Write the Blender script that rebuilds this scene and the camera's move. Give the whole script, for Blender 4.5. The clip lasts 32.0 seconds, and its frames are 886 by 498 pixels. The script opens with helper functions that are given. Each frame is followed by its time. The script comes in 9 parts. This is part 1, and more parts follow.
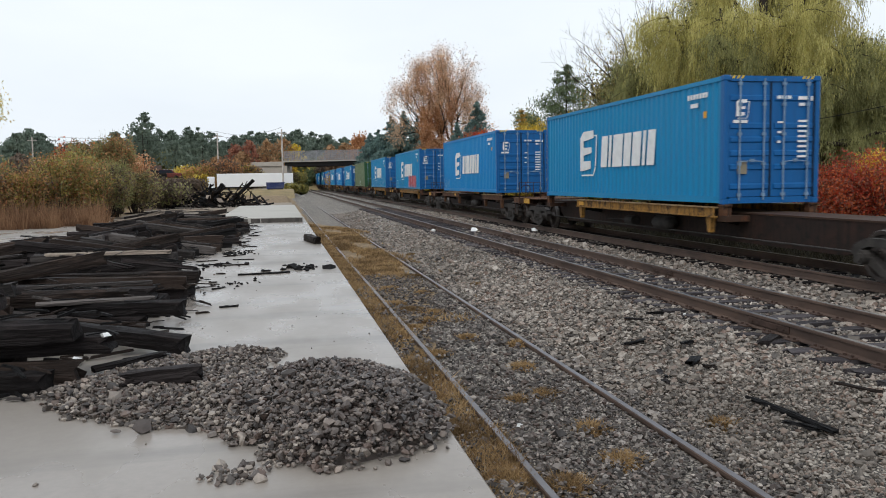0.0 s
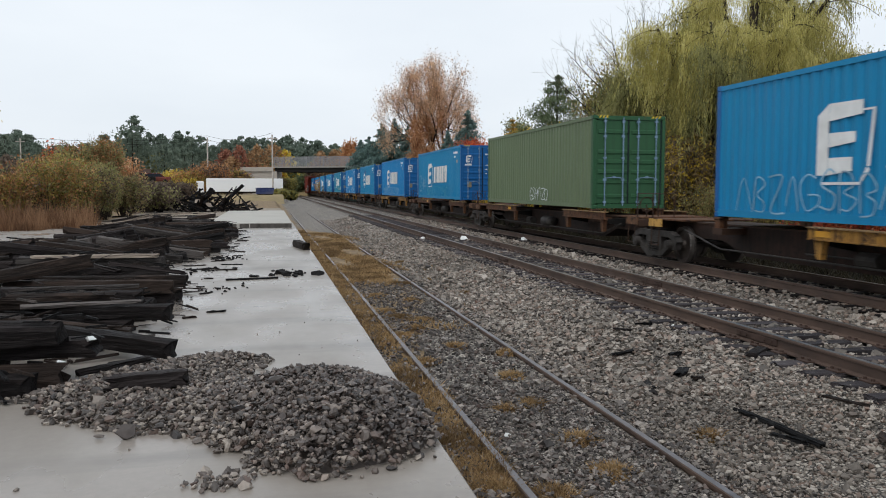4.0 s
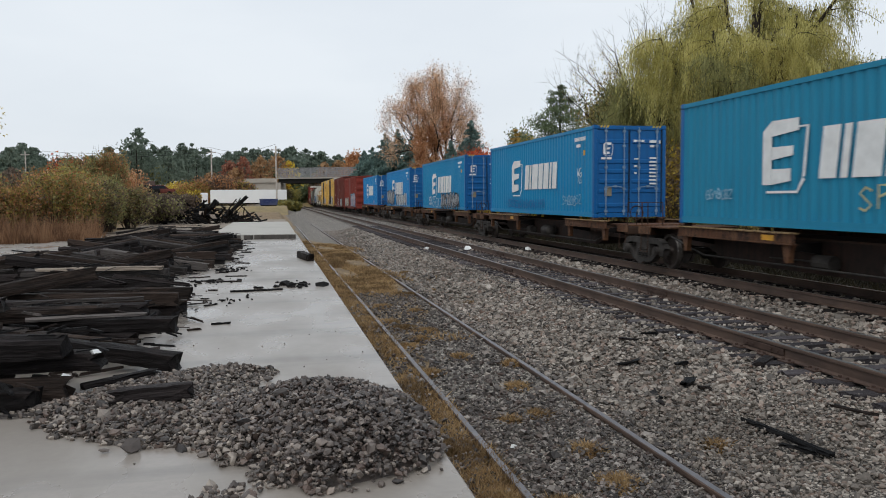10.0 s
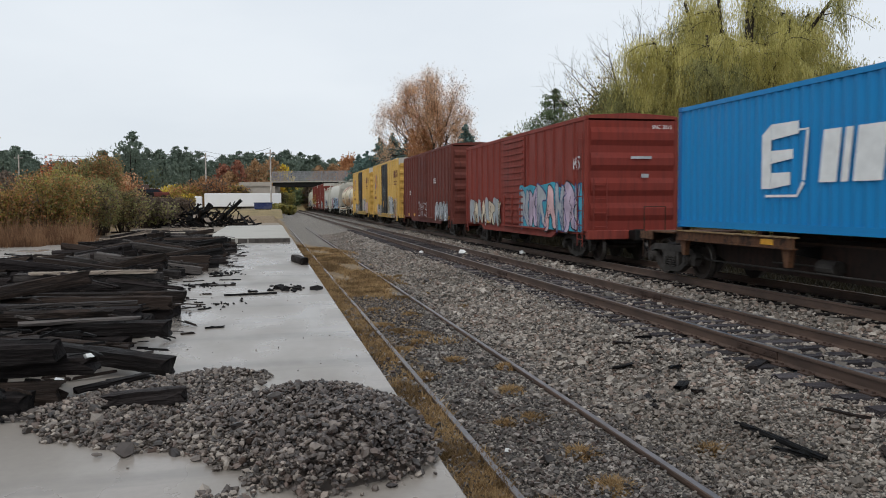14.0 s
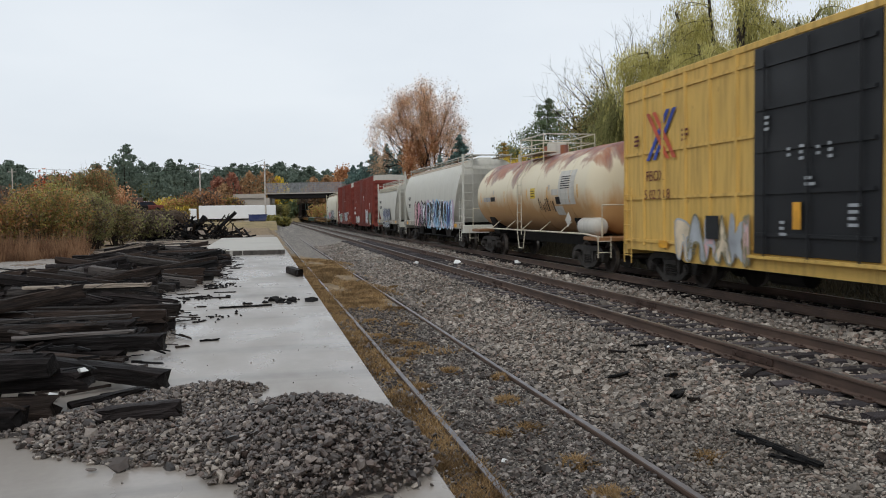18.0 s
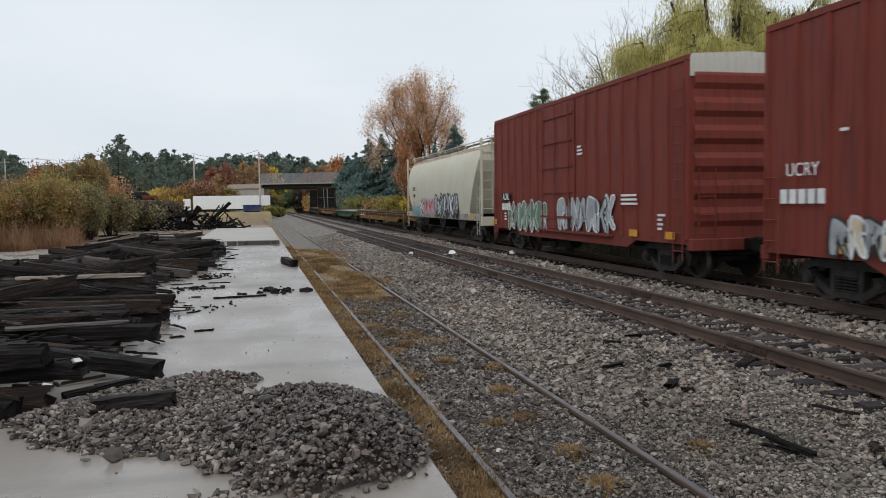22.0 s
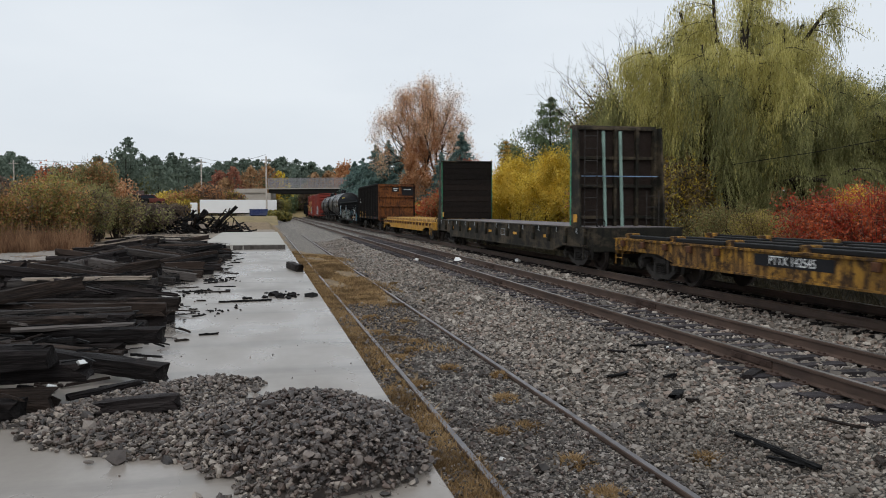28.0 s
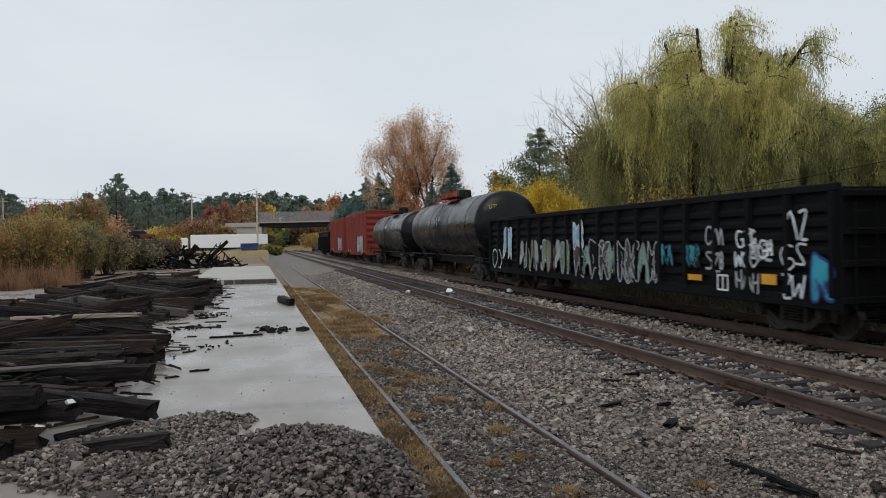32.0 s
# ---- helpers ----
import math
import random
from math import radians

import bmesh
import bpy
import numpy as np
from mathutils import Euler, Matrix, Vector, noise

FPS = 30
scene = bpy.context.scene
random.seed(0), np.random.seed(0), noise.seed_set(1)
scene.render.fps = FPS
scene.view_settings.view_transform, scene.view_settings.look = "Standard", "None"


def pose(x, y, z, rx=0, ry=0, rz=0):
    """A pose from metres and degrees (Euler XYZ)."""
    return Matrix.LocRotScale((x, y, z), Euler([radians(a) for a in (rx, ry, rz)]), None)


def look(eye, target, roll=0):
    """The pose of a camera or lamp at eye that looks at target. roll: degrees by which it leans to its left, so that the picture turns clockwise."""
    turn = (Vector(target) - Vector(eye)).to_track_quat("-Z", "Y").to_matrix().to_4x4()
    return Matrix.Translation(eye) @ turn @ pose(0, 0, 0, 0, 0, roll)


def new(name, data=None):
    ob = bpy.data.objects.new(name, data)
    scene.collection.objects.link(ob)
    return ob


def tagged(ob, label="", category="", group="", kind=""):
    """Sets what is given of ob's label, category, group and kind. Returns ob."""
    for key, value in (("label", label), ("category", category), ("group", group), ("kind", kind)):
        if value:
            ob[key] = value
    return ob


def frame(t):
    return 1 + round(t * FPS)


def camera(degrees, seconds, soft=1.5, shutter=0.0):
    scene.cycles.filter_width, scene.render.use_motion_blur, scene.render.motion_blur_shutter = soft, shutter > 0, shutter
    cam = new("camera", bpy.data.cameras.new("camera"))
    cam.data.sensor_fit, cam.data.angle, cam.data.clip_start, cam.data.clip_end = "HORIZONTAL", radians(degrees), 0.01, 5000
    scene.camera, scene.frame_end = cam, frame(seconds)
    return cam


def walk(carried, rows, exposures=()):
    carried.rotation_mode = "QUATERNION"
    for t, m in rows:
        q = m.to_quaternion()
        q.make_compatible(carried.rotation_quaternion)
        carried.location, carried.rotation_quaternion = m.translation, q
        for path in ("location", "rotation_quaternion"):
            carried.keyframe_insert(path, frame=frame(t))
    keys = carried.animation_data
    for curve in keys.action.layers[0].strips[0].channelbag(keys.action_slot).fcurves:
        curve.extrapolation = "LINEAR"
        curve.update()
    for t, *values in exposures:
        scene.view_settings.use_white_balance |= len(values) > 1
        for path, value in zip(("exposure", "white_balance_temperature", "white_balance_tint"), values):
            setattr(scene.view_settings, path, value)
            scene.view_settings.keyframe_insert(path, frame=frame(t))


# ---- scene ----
# ---------------------------------------------------------------- camera
# World: y runs along the tracks away from the camera, x to the right of them, z = 0 is the main rails' top.
cam = camera(58.1, 32.0, soft=1.0, shutter=0.15)

# seconds, x, y, z, heading to the right of the tracks, dip, lean (degrees)
EYE = [
    (0, -0.000, -0.000, 1.910, 11.46, 4.95, -0.88),
    (0.5, 0.000, 0.023, 1.907, 12.34, 5.16, -0.87),
    (1, 0.002, 0.062, 1.907, 12.60, 5.33, -0.93),
    (1.5, -0.009, 0.048, 1.907, 12.69, 5.18, -0.70),
    (2, -0.010, 0.034, 1.907, 12.63, 5.04, -0.38),
    (2.5, -0.004, 0.034, 1.906, 12.74, 5.07, 0.14),
    (3, -0.004, 0.034, 1.908, 12.61, 4.86, 0.14),
    (3.5, -0.002, 0.029, 1.904, 12.48, 4.70, 0.08),
    (5.5, -0.014, 0.024, 1.909, 11.57, 3.37, -0.19),
    (6, -0.010, 0.028, 1.911, 11.62, 3.45, -0.31),
    (6.5, -0.004, 0.034, 1.910, 11.87, 3.48, -0.34),
    (7, -0.007, 0.040, 1.907, 12.06, 3.25, -0.24),
    (7.5, -0.012, 0.025, 1.912, 11.95, 2.87, -0.20),
    (8, -0.013, 0.024, 1.917, 11.85, 2.76, -0.13),
    (8.5, -0.010, 0.033, 1.916, 11.88, 2.78, -0.15),
    (9, -0.010, 0.030, 1.913, 11.99, 2.85, -0.21),
    (9.5, -0.010, 0.039, 1.909, 12.03, 3.19, -0.24),
    (10, -0.009, 0.046, 1.911, 11.98, 3.66, -0.36),
    (10.5, -0.009, 0.041, 1.910, 12.10, 3.76, -0.34),
    (11, -0.005, 0.049, 1.910, 12.30, 3.92, -0.39),
    (11.5, -0.010, 0.044, 1.911, 12.53, 3.91, -0.44),
    (12, -0.005, 0.044, 1.912, 12.46, 3.69, -0.47),
    (12.5, -0.007, 0.036, 1.911, 12.32, 3.53, -0.43),
    (13, -0.010, 0.041, 1.912, 12.31, 3.47, -0.31),
    (13.5, -0.008, 0.035, 1.912, 12.31, 3.51, -0.32),
    (14, -0.006, 0.038, 1.913, 12.37, 3.40, -0.32),
    (14.5, -0.008, 0.037, 1.917, 12.51, 3.31, -0.29),
    (16.5, -0.000, 0.045, 1.913, 13.03, 3.38, -0.38),
    (17, 0.002, 0.044, 1.917, 13.20, 3.05, -0.55),
    (17.5, -0.000, 0.041, 1.914, 12.73, 2.55, -0.84),
    (18, -0.001, 0.036, 1.916, 12.73, 2.67, -0.83),
    (18.5, -0.001, 0.035, 1.916, 12.84, 2.92, -0.74),
    (19, 0.003, 0.043, 1.914, 13.02, 3.19, -0.85),
    (19.5, 0.001, 0.043, 1.912, 13.15, 3.34, -1.01),
    (20, 0.001, 0.048, 1.914, 13.20, 3.38, -0.94),
    (20.5, 0.001, 0.045, 1.915, 13.16, 3.38, -0.94),
    (21, 0.002, 0.040, 1.910, 13.15, 3.48, -0.88),
    (21.5, 0.002, 0.040, 1.913, 13.19, 3.42, -0.79),
    (22, 0.001, 0.042, 1.911, 13.09, 3.35, -0.80),
    (22.5, -0.002, 0.049, 1.913, 12.88, 3.34, -0.77),
    (23, 0.001, 0.048, 1.913, 12.73, 3.26, -0.67),
    (23.5, -0.002, 0.050, 1.912, 12.79, 3.15, -0.55),
    (24, 0.001, 0.048, 1.911, 12.90, 2.99, -0.37),
    (24.5, 0.005, 0.041, 1.913, 13.14, 2.75, -0.30),
    (25, 0.001, 0.043, 1.912, 13.40, 2.59, -0.19),
    (25.5, -0.001, 0.060, 1.907, 13.41, 2.51, -0.13),
    (27.5, -0.006, 0.036, 1.912, 13.24, 2.85, 0.04),
    (28, -0.002, 0.046, 1.914, 12.70, 2.86, -0.03),
    (28.5, -0.004, 0.043, 1.912, 12.76, 2.86, -0.07),
    (29, 0.002, 0.039, 1.918, 12.79, 2.53, -0.34),
    (29.5, 0.007, 0.039, 1.921, 12.93, 1.34, -1.17),
    (30, 0.003, 0.046, 1.921, 13.11, 1.14, -1.15),
    (30.5, 0.005, 0.049, 1.916, 13.25, 1.16, -1.01),
    (31, 0.004, 0.046, 1.919, 13.24, 1.32, -0.88),
    (31.5, 0.003, 0.039, 1.920, 13.24, 1.30, -0.80),
    (32, 0.009, 0.042, 1.921, 13.32, 0.63, -0.95),
]


def eye_pose(x, y, z, heading, dip, lean):
    return pose(x, y, z) @ pose(0, 0, 0, 0, 0, -heading) @ pose(0, 0, 0, 90 - dip) @ pose(0, 0, 0, 0, 0, lean)


walk(cam, [(r[0], eye_pose(*r[1:])) for r in EYE], exposures=[(0.0, 0.2), (1.0, 0.22), (2.0, 0.18), (3.5, 0.13), (6.0, 0.03), (8.0, 0.0), (20.0, -0.02), (25.5, -0.04), (29.0, -0.08), (29.6, -0.15), (32.0, -0.17)])

# ---------------------------------------------------------------- light
world = bpy.data.worlds.new("overcast_sky")
scene.world = world
world.use_nodes = True
wn, wl = world.node_tree.nodes, world.node_tree.links
wn.clear()
w_out = wn.new("ShaderNodeOutputWorld")
w_bg = wn.new("ShaderNodeBackground")
w_sky = wn.new("ShaderNodeTexSky")
w_sky.sky_type, w_sky.sun_disc = "NISHITA", False
w_sky.sun_elevation, w_sky.sun_rotation = radians(50), radians(210)
w_sky.air_density, w_sky.dust_density = 1.0, 4.0
w_gain = wn.new("ShaderNodeMix")
w_gain.data_type, w_gain.blend_type = "RGBA", "MULTIPLY"
w_gain.inputs[0].default_value = 1.0
w_gain.inputs[7].default_value = (0.10, 0.10, 0.10, 1)
wl.new(w_sky.outputs[0], w_gain.inputs[6])
w_tc = wn.new("ShaderNodeTexCoord")
w_map = wn.new("ShaderNodeMapping")
w_map.inputs["Scale"].default_value = (1, 1, 3.0)
w_noise = wn.new("ShaderNodeTexNoise")
w_noise.inputs["Scale"].default_value, w_noise.inputs["Detail"].default_value = 1.6, 5
w_ramp = wn.new("ShaderNodeValToRGB")
w_ramp.color_ramp.elements[0].position, w_ramp.color_ramp.elements[0].color = 0.3, (0.66, 0.72, 0.79, 1)
w_ramp.color_ramp.elements[1].position, w_ramp.color_ramp.elements[1].color = 0.7, (0.80, 0.85, 0.90, 1)
wl.new(w_tc.outputs["Generated"], w_map.inputs[0])
wl.new(w_map.outputs[0], w_noise.inputs["Vector"])
wl.new(w_noise.outputs[0], w_ramp.inputs[0])
w_mix = wn.new("ShaderNodeMix")
w_mix.data_type = "RGBA"
w_mix.inputs[0].default_value = 0.9
wl.new(w_gain.outputs[2], w_mix.inputs[6])
wl.new(w_ramp.outputs[0], w_mix.inputs[7])
wl.new(w_mix.outputs[2], w_bg.inputs[0])
w_bg.inputs[1].default_value = 1.09
wl.new(w_bg.outputs[0], w_out.inputs[0])

sun = new("sun", bpy.data.lights.new("sun", "SUN"))
sun.data.energy, sun.data.angle, sun.data.color = 1.0, radians(40), (1.0, 0.985, 0.96)
sun.matrix_world = look((0, 0, 60), (26, 44, 0))
# ---------------------------------------------------------------- builders


class MB:
    """Collects the corners and faces of one mesh."""

    def __init__(self):
        self.v, self.f, self.smooth = [], [], False

    def add(self, verts, faces, m=None):
        o = len(self.v)
        if m is not None:
            verts = [m @ Vector(p) for p in verts]
        self.v.extend(tuple(p) for p in verts)
        self.f.extend(tuple(i + o for i in q) for q in faces)
        return self

    def box(self, x0, x1, y0, y1, z0, z1, m=None):
        return self.add([(x, y, z) for x in (x0, x1) for y in (y0, y1) for z in (z0, z1)],
                        [(0, 1, 3, 2), (4, 6, 7, 5), (0, 4, 5, 1), (2, 3, 7, 6), (0, 2, 6, 4), (1, 5, 7, 3)], m)

    def cbox(self, x0, x1, y0, y1, z0, z1, c=0.01, m=None):
        """A box with its edges chamfered by c."""
        bm = bmesh.new()
        bmesh.ops.create_cube(bm, size=1)
        bmesh.ops.transform(bm, matrix=Matrix.LocRotScale(((x0 + x1) / 2, (y0 + y1) / 2, (z0 + z1) / 2), None, (x1 - x0, y1 - y0, z1 - z0)), verts=bm.verts)
        bmesh.ops.bevel(bm, geom=bm.edges[:], offset=c, segments=1, affect="EDGES")
        self.bm(bm, m)
        return self

    def bm(self, bm, m=None):
        bm.verts.index_update()
        self.add([p.co.copy() for p in bm.verts], [[q.index for q in f.verts] for f in bm.faces], m)
        bm.free()
        return self

    def prism(self, outline, a, b, axis="y", m=None):
        """Extrudes an outline of (u, w) from a to b along the axis: y takes (x, z), x takes (y, z), z takes (x, y)."""
        n = len(outline)
        put = {"y": lambda u, w, s: (u, s, w), "x": lambda u, w, s: (s, u, w), "z": lambda u, w, s: (u, w, s)}[axis]
        vs = [put(u, w, a) for u, w in outline] + [put(u, w, b) for u, w in outline]
        fs = [(i, (i + 1) % n, n + (i + 1) % n, n + i) for i in range(n)] + [tuple(range(n))[::-1], tuple(range(n, 2 * n))]
        return self.add(vs, fs, m)

    def sheet(self, line, a, b, axis="z", m=None):
        """A strip swept from a to b along the axis along an open line."""
        n = len(line)
        put = {"y": lambda u, w, s: (u, s, w), "x": lambda u, w, s: (s, u, w), "z": lambda u, w, s: (u, w, s)}[axis]
        vs = [put(u, w, a) for u, w in line] + [put(u, w, b) for u, w in line]
        return self.add(vs, [(i, i + 1, n + i + 1, n + i) for i in range(n - 1)], m)

    def tube(self, p, q, r, r2=None, n=8, caps=True):
        p, q = Vector(p), Vector(q)
        r2 = r if r2 is None else r2
        t = (q - p).to_track_quat("Z", "Y").to_matrix()
        ring = [Vector((math.cos(6.28319 * i / n), math.sin(6.28319 * i / n), 0)) for i in range(n)]
        vs = [p + t @ (e * r) for e in ring] + [q + t @ (e * r2) for e in ring]
        fs = [(i, (i + 1) % n, n + (i + 1) % n, n + i) for i in range(n)]
        if caps:
            fs += [tuple(range(n))[::-1], tuple(range(n, 2 * n))]
        return self.add(vs, fs)

    def path(self, pts, r, n=6):
        """A bent round bar through the points, in one piece."""
        pts = [Vector(p) for p in pts]
        vs, fs = [], []
        for i, p in enumerate(pts):
            d = (pts[min(i + 1, len(pts) - 1)] - pts[max(i - 1, 0)]).normalized()
            t = d.to_track_quat("Z", "Y").to_matrix()
            vs += [p + t @ Vector((r * math.cos(6.28319 * j / n), r * math.sin(6.28319 * j / n), 0)) for j in range(n)]
        for i in range(len(pts) - 1):
            fs += [(i * n + j, i * n + (j + 1) % n, (i + 1) * n + (j + 1) % n, (i + 1) * n + j) for j in range(n)]
        fs += [tuple(range(n))[::-1], tuple(range((len(pts) - 1) * n, len(pts) * n))]
        return self.add(vs, fs)

    def lathe(self, prof, n=20, m=None):
        """Turns a profile of (radius, height) round z."""
        k = len(prof)
        vs = [(r * math.cos(6.28319 * i / n), r * math.sin(6.28319 * i / n), z) for i in range(n) for r, z in prof]
        fs = [(i * k + j, ((i + 1) % n) * k + j, ((i + 1) % n) * k + j + 1, i * k + j + 1) for i in range(n) for j in range(k - 1)]
        return self.add(vs, fs, m)

    def mesh(self, name, material, smooth=False):
        me = bpy.data.meshes.new(name)
        me.from_pydata(self.v, [], self.f)
        me.materials.append(material)
        if smooth or self.smooth:
            me.shade_smooth()
        me.update()
        return me


def part(name, mb, material, parent, label="", m=None, smooth=False):
    me = mb if isinstance(mb, bpy.types.Mesh) else mb.mesh(name, material, smooth)
    ob = new(name, me)
    ob.parent = parent
    if m is not None:
        ob.matrix_basis = m
    if label:
        tagged(ob, label)
    return ob


def thing(name, label, category, m=None, group="", kind="", mb=None, material=None, smooth=False):
    ob = new(name, mb.mesh(name, material, smooth) if mb else None)
    if m is not None:
        ob.matrix_basis = m
    return tagged(ob, label, category, group, kind)


def bulk_mesh(name, verts, faces, material, smooth=False):
    """A mesh from arrays: verts (n, 3), faces (m, k) with one k."""
    me = bpy.data.meshes.new(name)
    verts, faces = np.asarray(verts, np.float32), np.asarray(faces, np.int32)
    k = faces.shape[1]
    me.vertices.add(len(verts))
    me.vertices.foreach_set("co", verts.ravel())
    me.loops.add(faces.size)
    me.loops.foreach_set("vertex_index", faces.ravel())
    me.polygons.add(len(faces))
    me.polygons.foreach_set("loop_start", np.arange(0, faces.size, k, dtype=np.int32))
    me.materials.append(material)
    me.update(calc_edges=True)
    if smooth:
        me.shade_smooth()
    else:
        me.shade_flat()
    return me


# ---------------------------------------------------------------- materials


class Nodes:
    """Short hands for the node tree of one material."""

    def __init__(self, name, rough=0.6, metal=0.0, spec=0.5):
        self.m = bpy.data.materials.new(name)
        self.m.use_nodes = True
        self.t = self.m.node_tree
        self.b = self.t.nodes["Principled BSDF"]
        self.b.inputs["Roughness"].default_value = rough
        self.b.inputs["Metallic"].default_value = metal
        self.b.inputs["Specular IOR Level"].default_value = spec
        self.tc = self.t.nodes.new("ShaderNodeTexCoord")

    def put(self, socket, v):
        if isinstance(v, bpy.types.NodeSocket):
            self.t.links.new(v, socket)
        elif isinstance(v, (tuple, list)) and len(v) == 3 and socket.type == "RGBA":
            socket.default_value = (*v, 1)
        else:
            socket.default_value = v

    def coord(self, scale=(1, 1, 1), kind="Object", turn=(0, 0, 0)):
        n = self.t.nodes.new("ShaderNodeMapping")
        n.inputs["Scale"].default_value = scale
        n.inputs["Rotation"].default_value = turn
        if kind == "World":
            g = self.t.nodes.new("ShaderNodeNewGeometry")
            self.t.links.new(g.outputs["Position"], n.inputs[0])
        else:
            self.t.links.new(self.tc.outputs[kind], n.inputs[0])
        return n.outputs[0]

    def noise(self, vec, scale, detail=4, rough=0.55, colour=False):
        n = self.t.nodes.new("ShaderNodeTexNoise")
        self.put(n.inputs["Vector"], vec)
        n.inputs["Scale"].default_value, n.inputs["Detail"].default_value, n.inputs["Roughness"].default_value = scale, detail, rough
        return n.outputs[1 if colour else 0]

    def voronoi(self, vec, scale, out="Distance", feature="F1"):
        n = self.t.nodes.new("ShaderNodeTexVoronoi")
        n.feature = feature
        self.put(n.inputs["Vector"], vec)
        n.inputs["Scale"].default_value = scale
        return n.outputs[out]

    def ramp(self, fac, *stops):
        n = self.t.nodes.new("ShaderNodeValToRGB")
        e = n.color_ramp.elements
        while len(e) < len(stops):
            e.new(0.5)
        for q, (p, c) in zip(e, stops):
            q.position = p
            q.color = (*c, 1) if isinstance(c, (tuple, list)) else (c, c, c, 1)
        self.put(n.inputs[0], fac)
        return n.outputs[0]

    def mix(self, fac, a, b, blend="MIX"):
        n = self.t.nodes.new("ShaderNodeMix")
        n.data_type, n.blend_type = "RGBA", blend
        self.put(n.inputs[0], fac), self.put(n.inputs[6], a), self.put(n.inputs[7], b)
        return n.outputs[2]

    def math(self, op, a, b=0.0, clamp=False):
        n = self.t.nodes.new("ShaderNodeMath")
        n.operation, n.use_clamp = op, clamp
        self.put(n.inputs[0], a), self.put(n.inputs[1], b)
        return n.outputs[0]

    def island(self):
        return self.t.nodes.new("ShaderNodeNewGeometry").outputs["Random Per Island"]

    def each(self):
        return self.t.nodes.new("ShaderNodeObjectInfo").outputs["Random"]

    def xyz(self, kind="World"):
        s = self.t.nodes.new("ShaderNodeSeparateXYZ")
        self.t.links.new(self.coord((1, 1, 1), kind), s.inputs[0])
        return s.outputs

    def bump(self, height, dist=0.01, strength=1.0):
        n = self.t.nodes.new("ShaderNodeBump")
        n.inputs["Distance"].default_value, n.inputs["Strength"].default_value = dist, strength
        self.put(n.inputs["Height"], height)
        self.t.links.new(n.outputs[0], self.b.inputs["Normal"])

    def done(self, colour, rough=None):
        self.put(self.b.inputs["Base Color"], colour)
        if rough is not None:
            self.put(self.b.inputs["Roughness"], rough)
        return self.m


RUST = (0.10, 0.035, 0.014)


def paint(name, col, rust=0.2, rough=0.5, fade=(0.45, 0.42, 0.38), grime=0.35, rust_col=RUST, spec=0.3):
    """Weathered paint on steel: faded patches, runs of grime down the sides, rust spots."""
    k = Nodes(name, rough, 0, spec)
    big = k.noise(k.coord((0.5, 0.5, 0.8)), 1.1, 5)
    c = k.mix(k.ramp(big, (0.35, 0.0), (0.75, 0.22)), col, fade)
    runs = k.noise(k.coord((5, 5, 0.35)), 1.6, 4, 0.6)
    dark = tuple(q * 0.35 + 0.008 for q in col)
    c = k.mix(k.math("MULTIPLY", k.ramp(runs, (0.45, 0.0), (0.8, 1.0)), grime), c, dark)
    spots = k.noise(k.coord((1, 1, 0.6)), 3.4, 8, 0.7)
    c = k.mix(k.ramp(spots, (0.72 - 0.3 * rust, 0.0), (0.80 - 0.25 * rust, 0.9)), c, rust_col)
    k.bump(k.noise(k.coord(), 22, 3), 0.003, 0.5)
    return k.done(c, k.ramp(big, (0.3, rough - 0.1), (0.8, min(1, rough + 0.2))))


def grimy(name, base, light, dark, amount):
    """Heavily weathered paint: broad worn patches, streaks and near-black rust that eats the edges of the patches."""
    k = Nodes(name, 0.75, 0, 0.25)
    big = k.noise(k.coord((0.6, 0.6, 1.0)), 1.6, 7, 0.65)
    c = k.mix(k.ramp(big, (0.45, 0.0), (0.62, 0.7)), base, light)
    runs = k.noise(k.coord((7, 7, 0.5)), 1.7, 5, 0.65)
    c = k.mix(k.ramp(runs, (0.72 - amount * 0.5, 0.0), (0.85 - amount * 0.4, 0.85)), c, dark)
    spots = k.noise(k.coord((1, 1, 0.8)), 5.0, 8, 0.72)
    c = k.mix(k.ramp(spots, (0.66 - amount * 0.25, 0.0), (0.72 - amount * 0.22, 0.9)), c, dark)
    k.bump(spots, 0.006, 0.5)
    return k.done(c)


def plain(name, col, rough=0.6, metal=0.0, var=0.25, scale=4.0):
    k = Nodes(name, rough, metal, 0.5 if max(col) > 0.06 else 0.2)
    n = k.noise(k.coord(), scale, 5)
    lo = tuple(q * (1 - var) for q in col)
    hi = tuple(min(1, q * (1 + var)) for q in col)
    k.bump(k.noise(k.coord(), scale * 8, 3), 0.002, 0.4)
    return k.done(k.ramp(n, (0.3, lo), (0.7, hi)))


M = {}
M["blue"] = paint("container_blue", (0.001, 0.195, 0.41), 0.05, 0.5, (0.014, 0.30, 0.47), 0.2)
M["blue2"] = paint("container_bright_blue", (0.001, 0.19, 0.47), 0.05, 0.48, (0.006, 0.28, 0.55), 0.16)
M["blue3"] = paint("container_faded_blue", (0.008, 0.20, 0.34), 0.06, 0.6, (0.05, 0.31, 0.43), 0.25)
M["blue_door"] = paint("container_door_blue", (0.001, 0.098, 0.30), 0.06, 0.42, (0.02, 0.12, 0.32), 0.35)
M["green_box"] = paint("container_green", (0.12, 0.165, 0.09), 0.12, 0.55, (0.19, 0.22, 0.14), 0.4)
M["green_door"] = paint("container_door_green", (0.02, 0.085, 0.035), 0.12, 0.5, (0.06, 0.13, 0.07), 0.4)
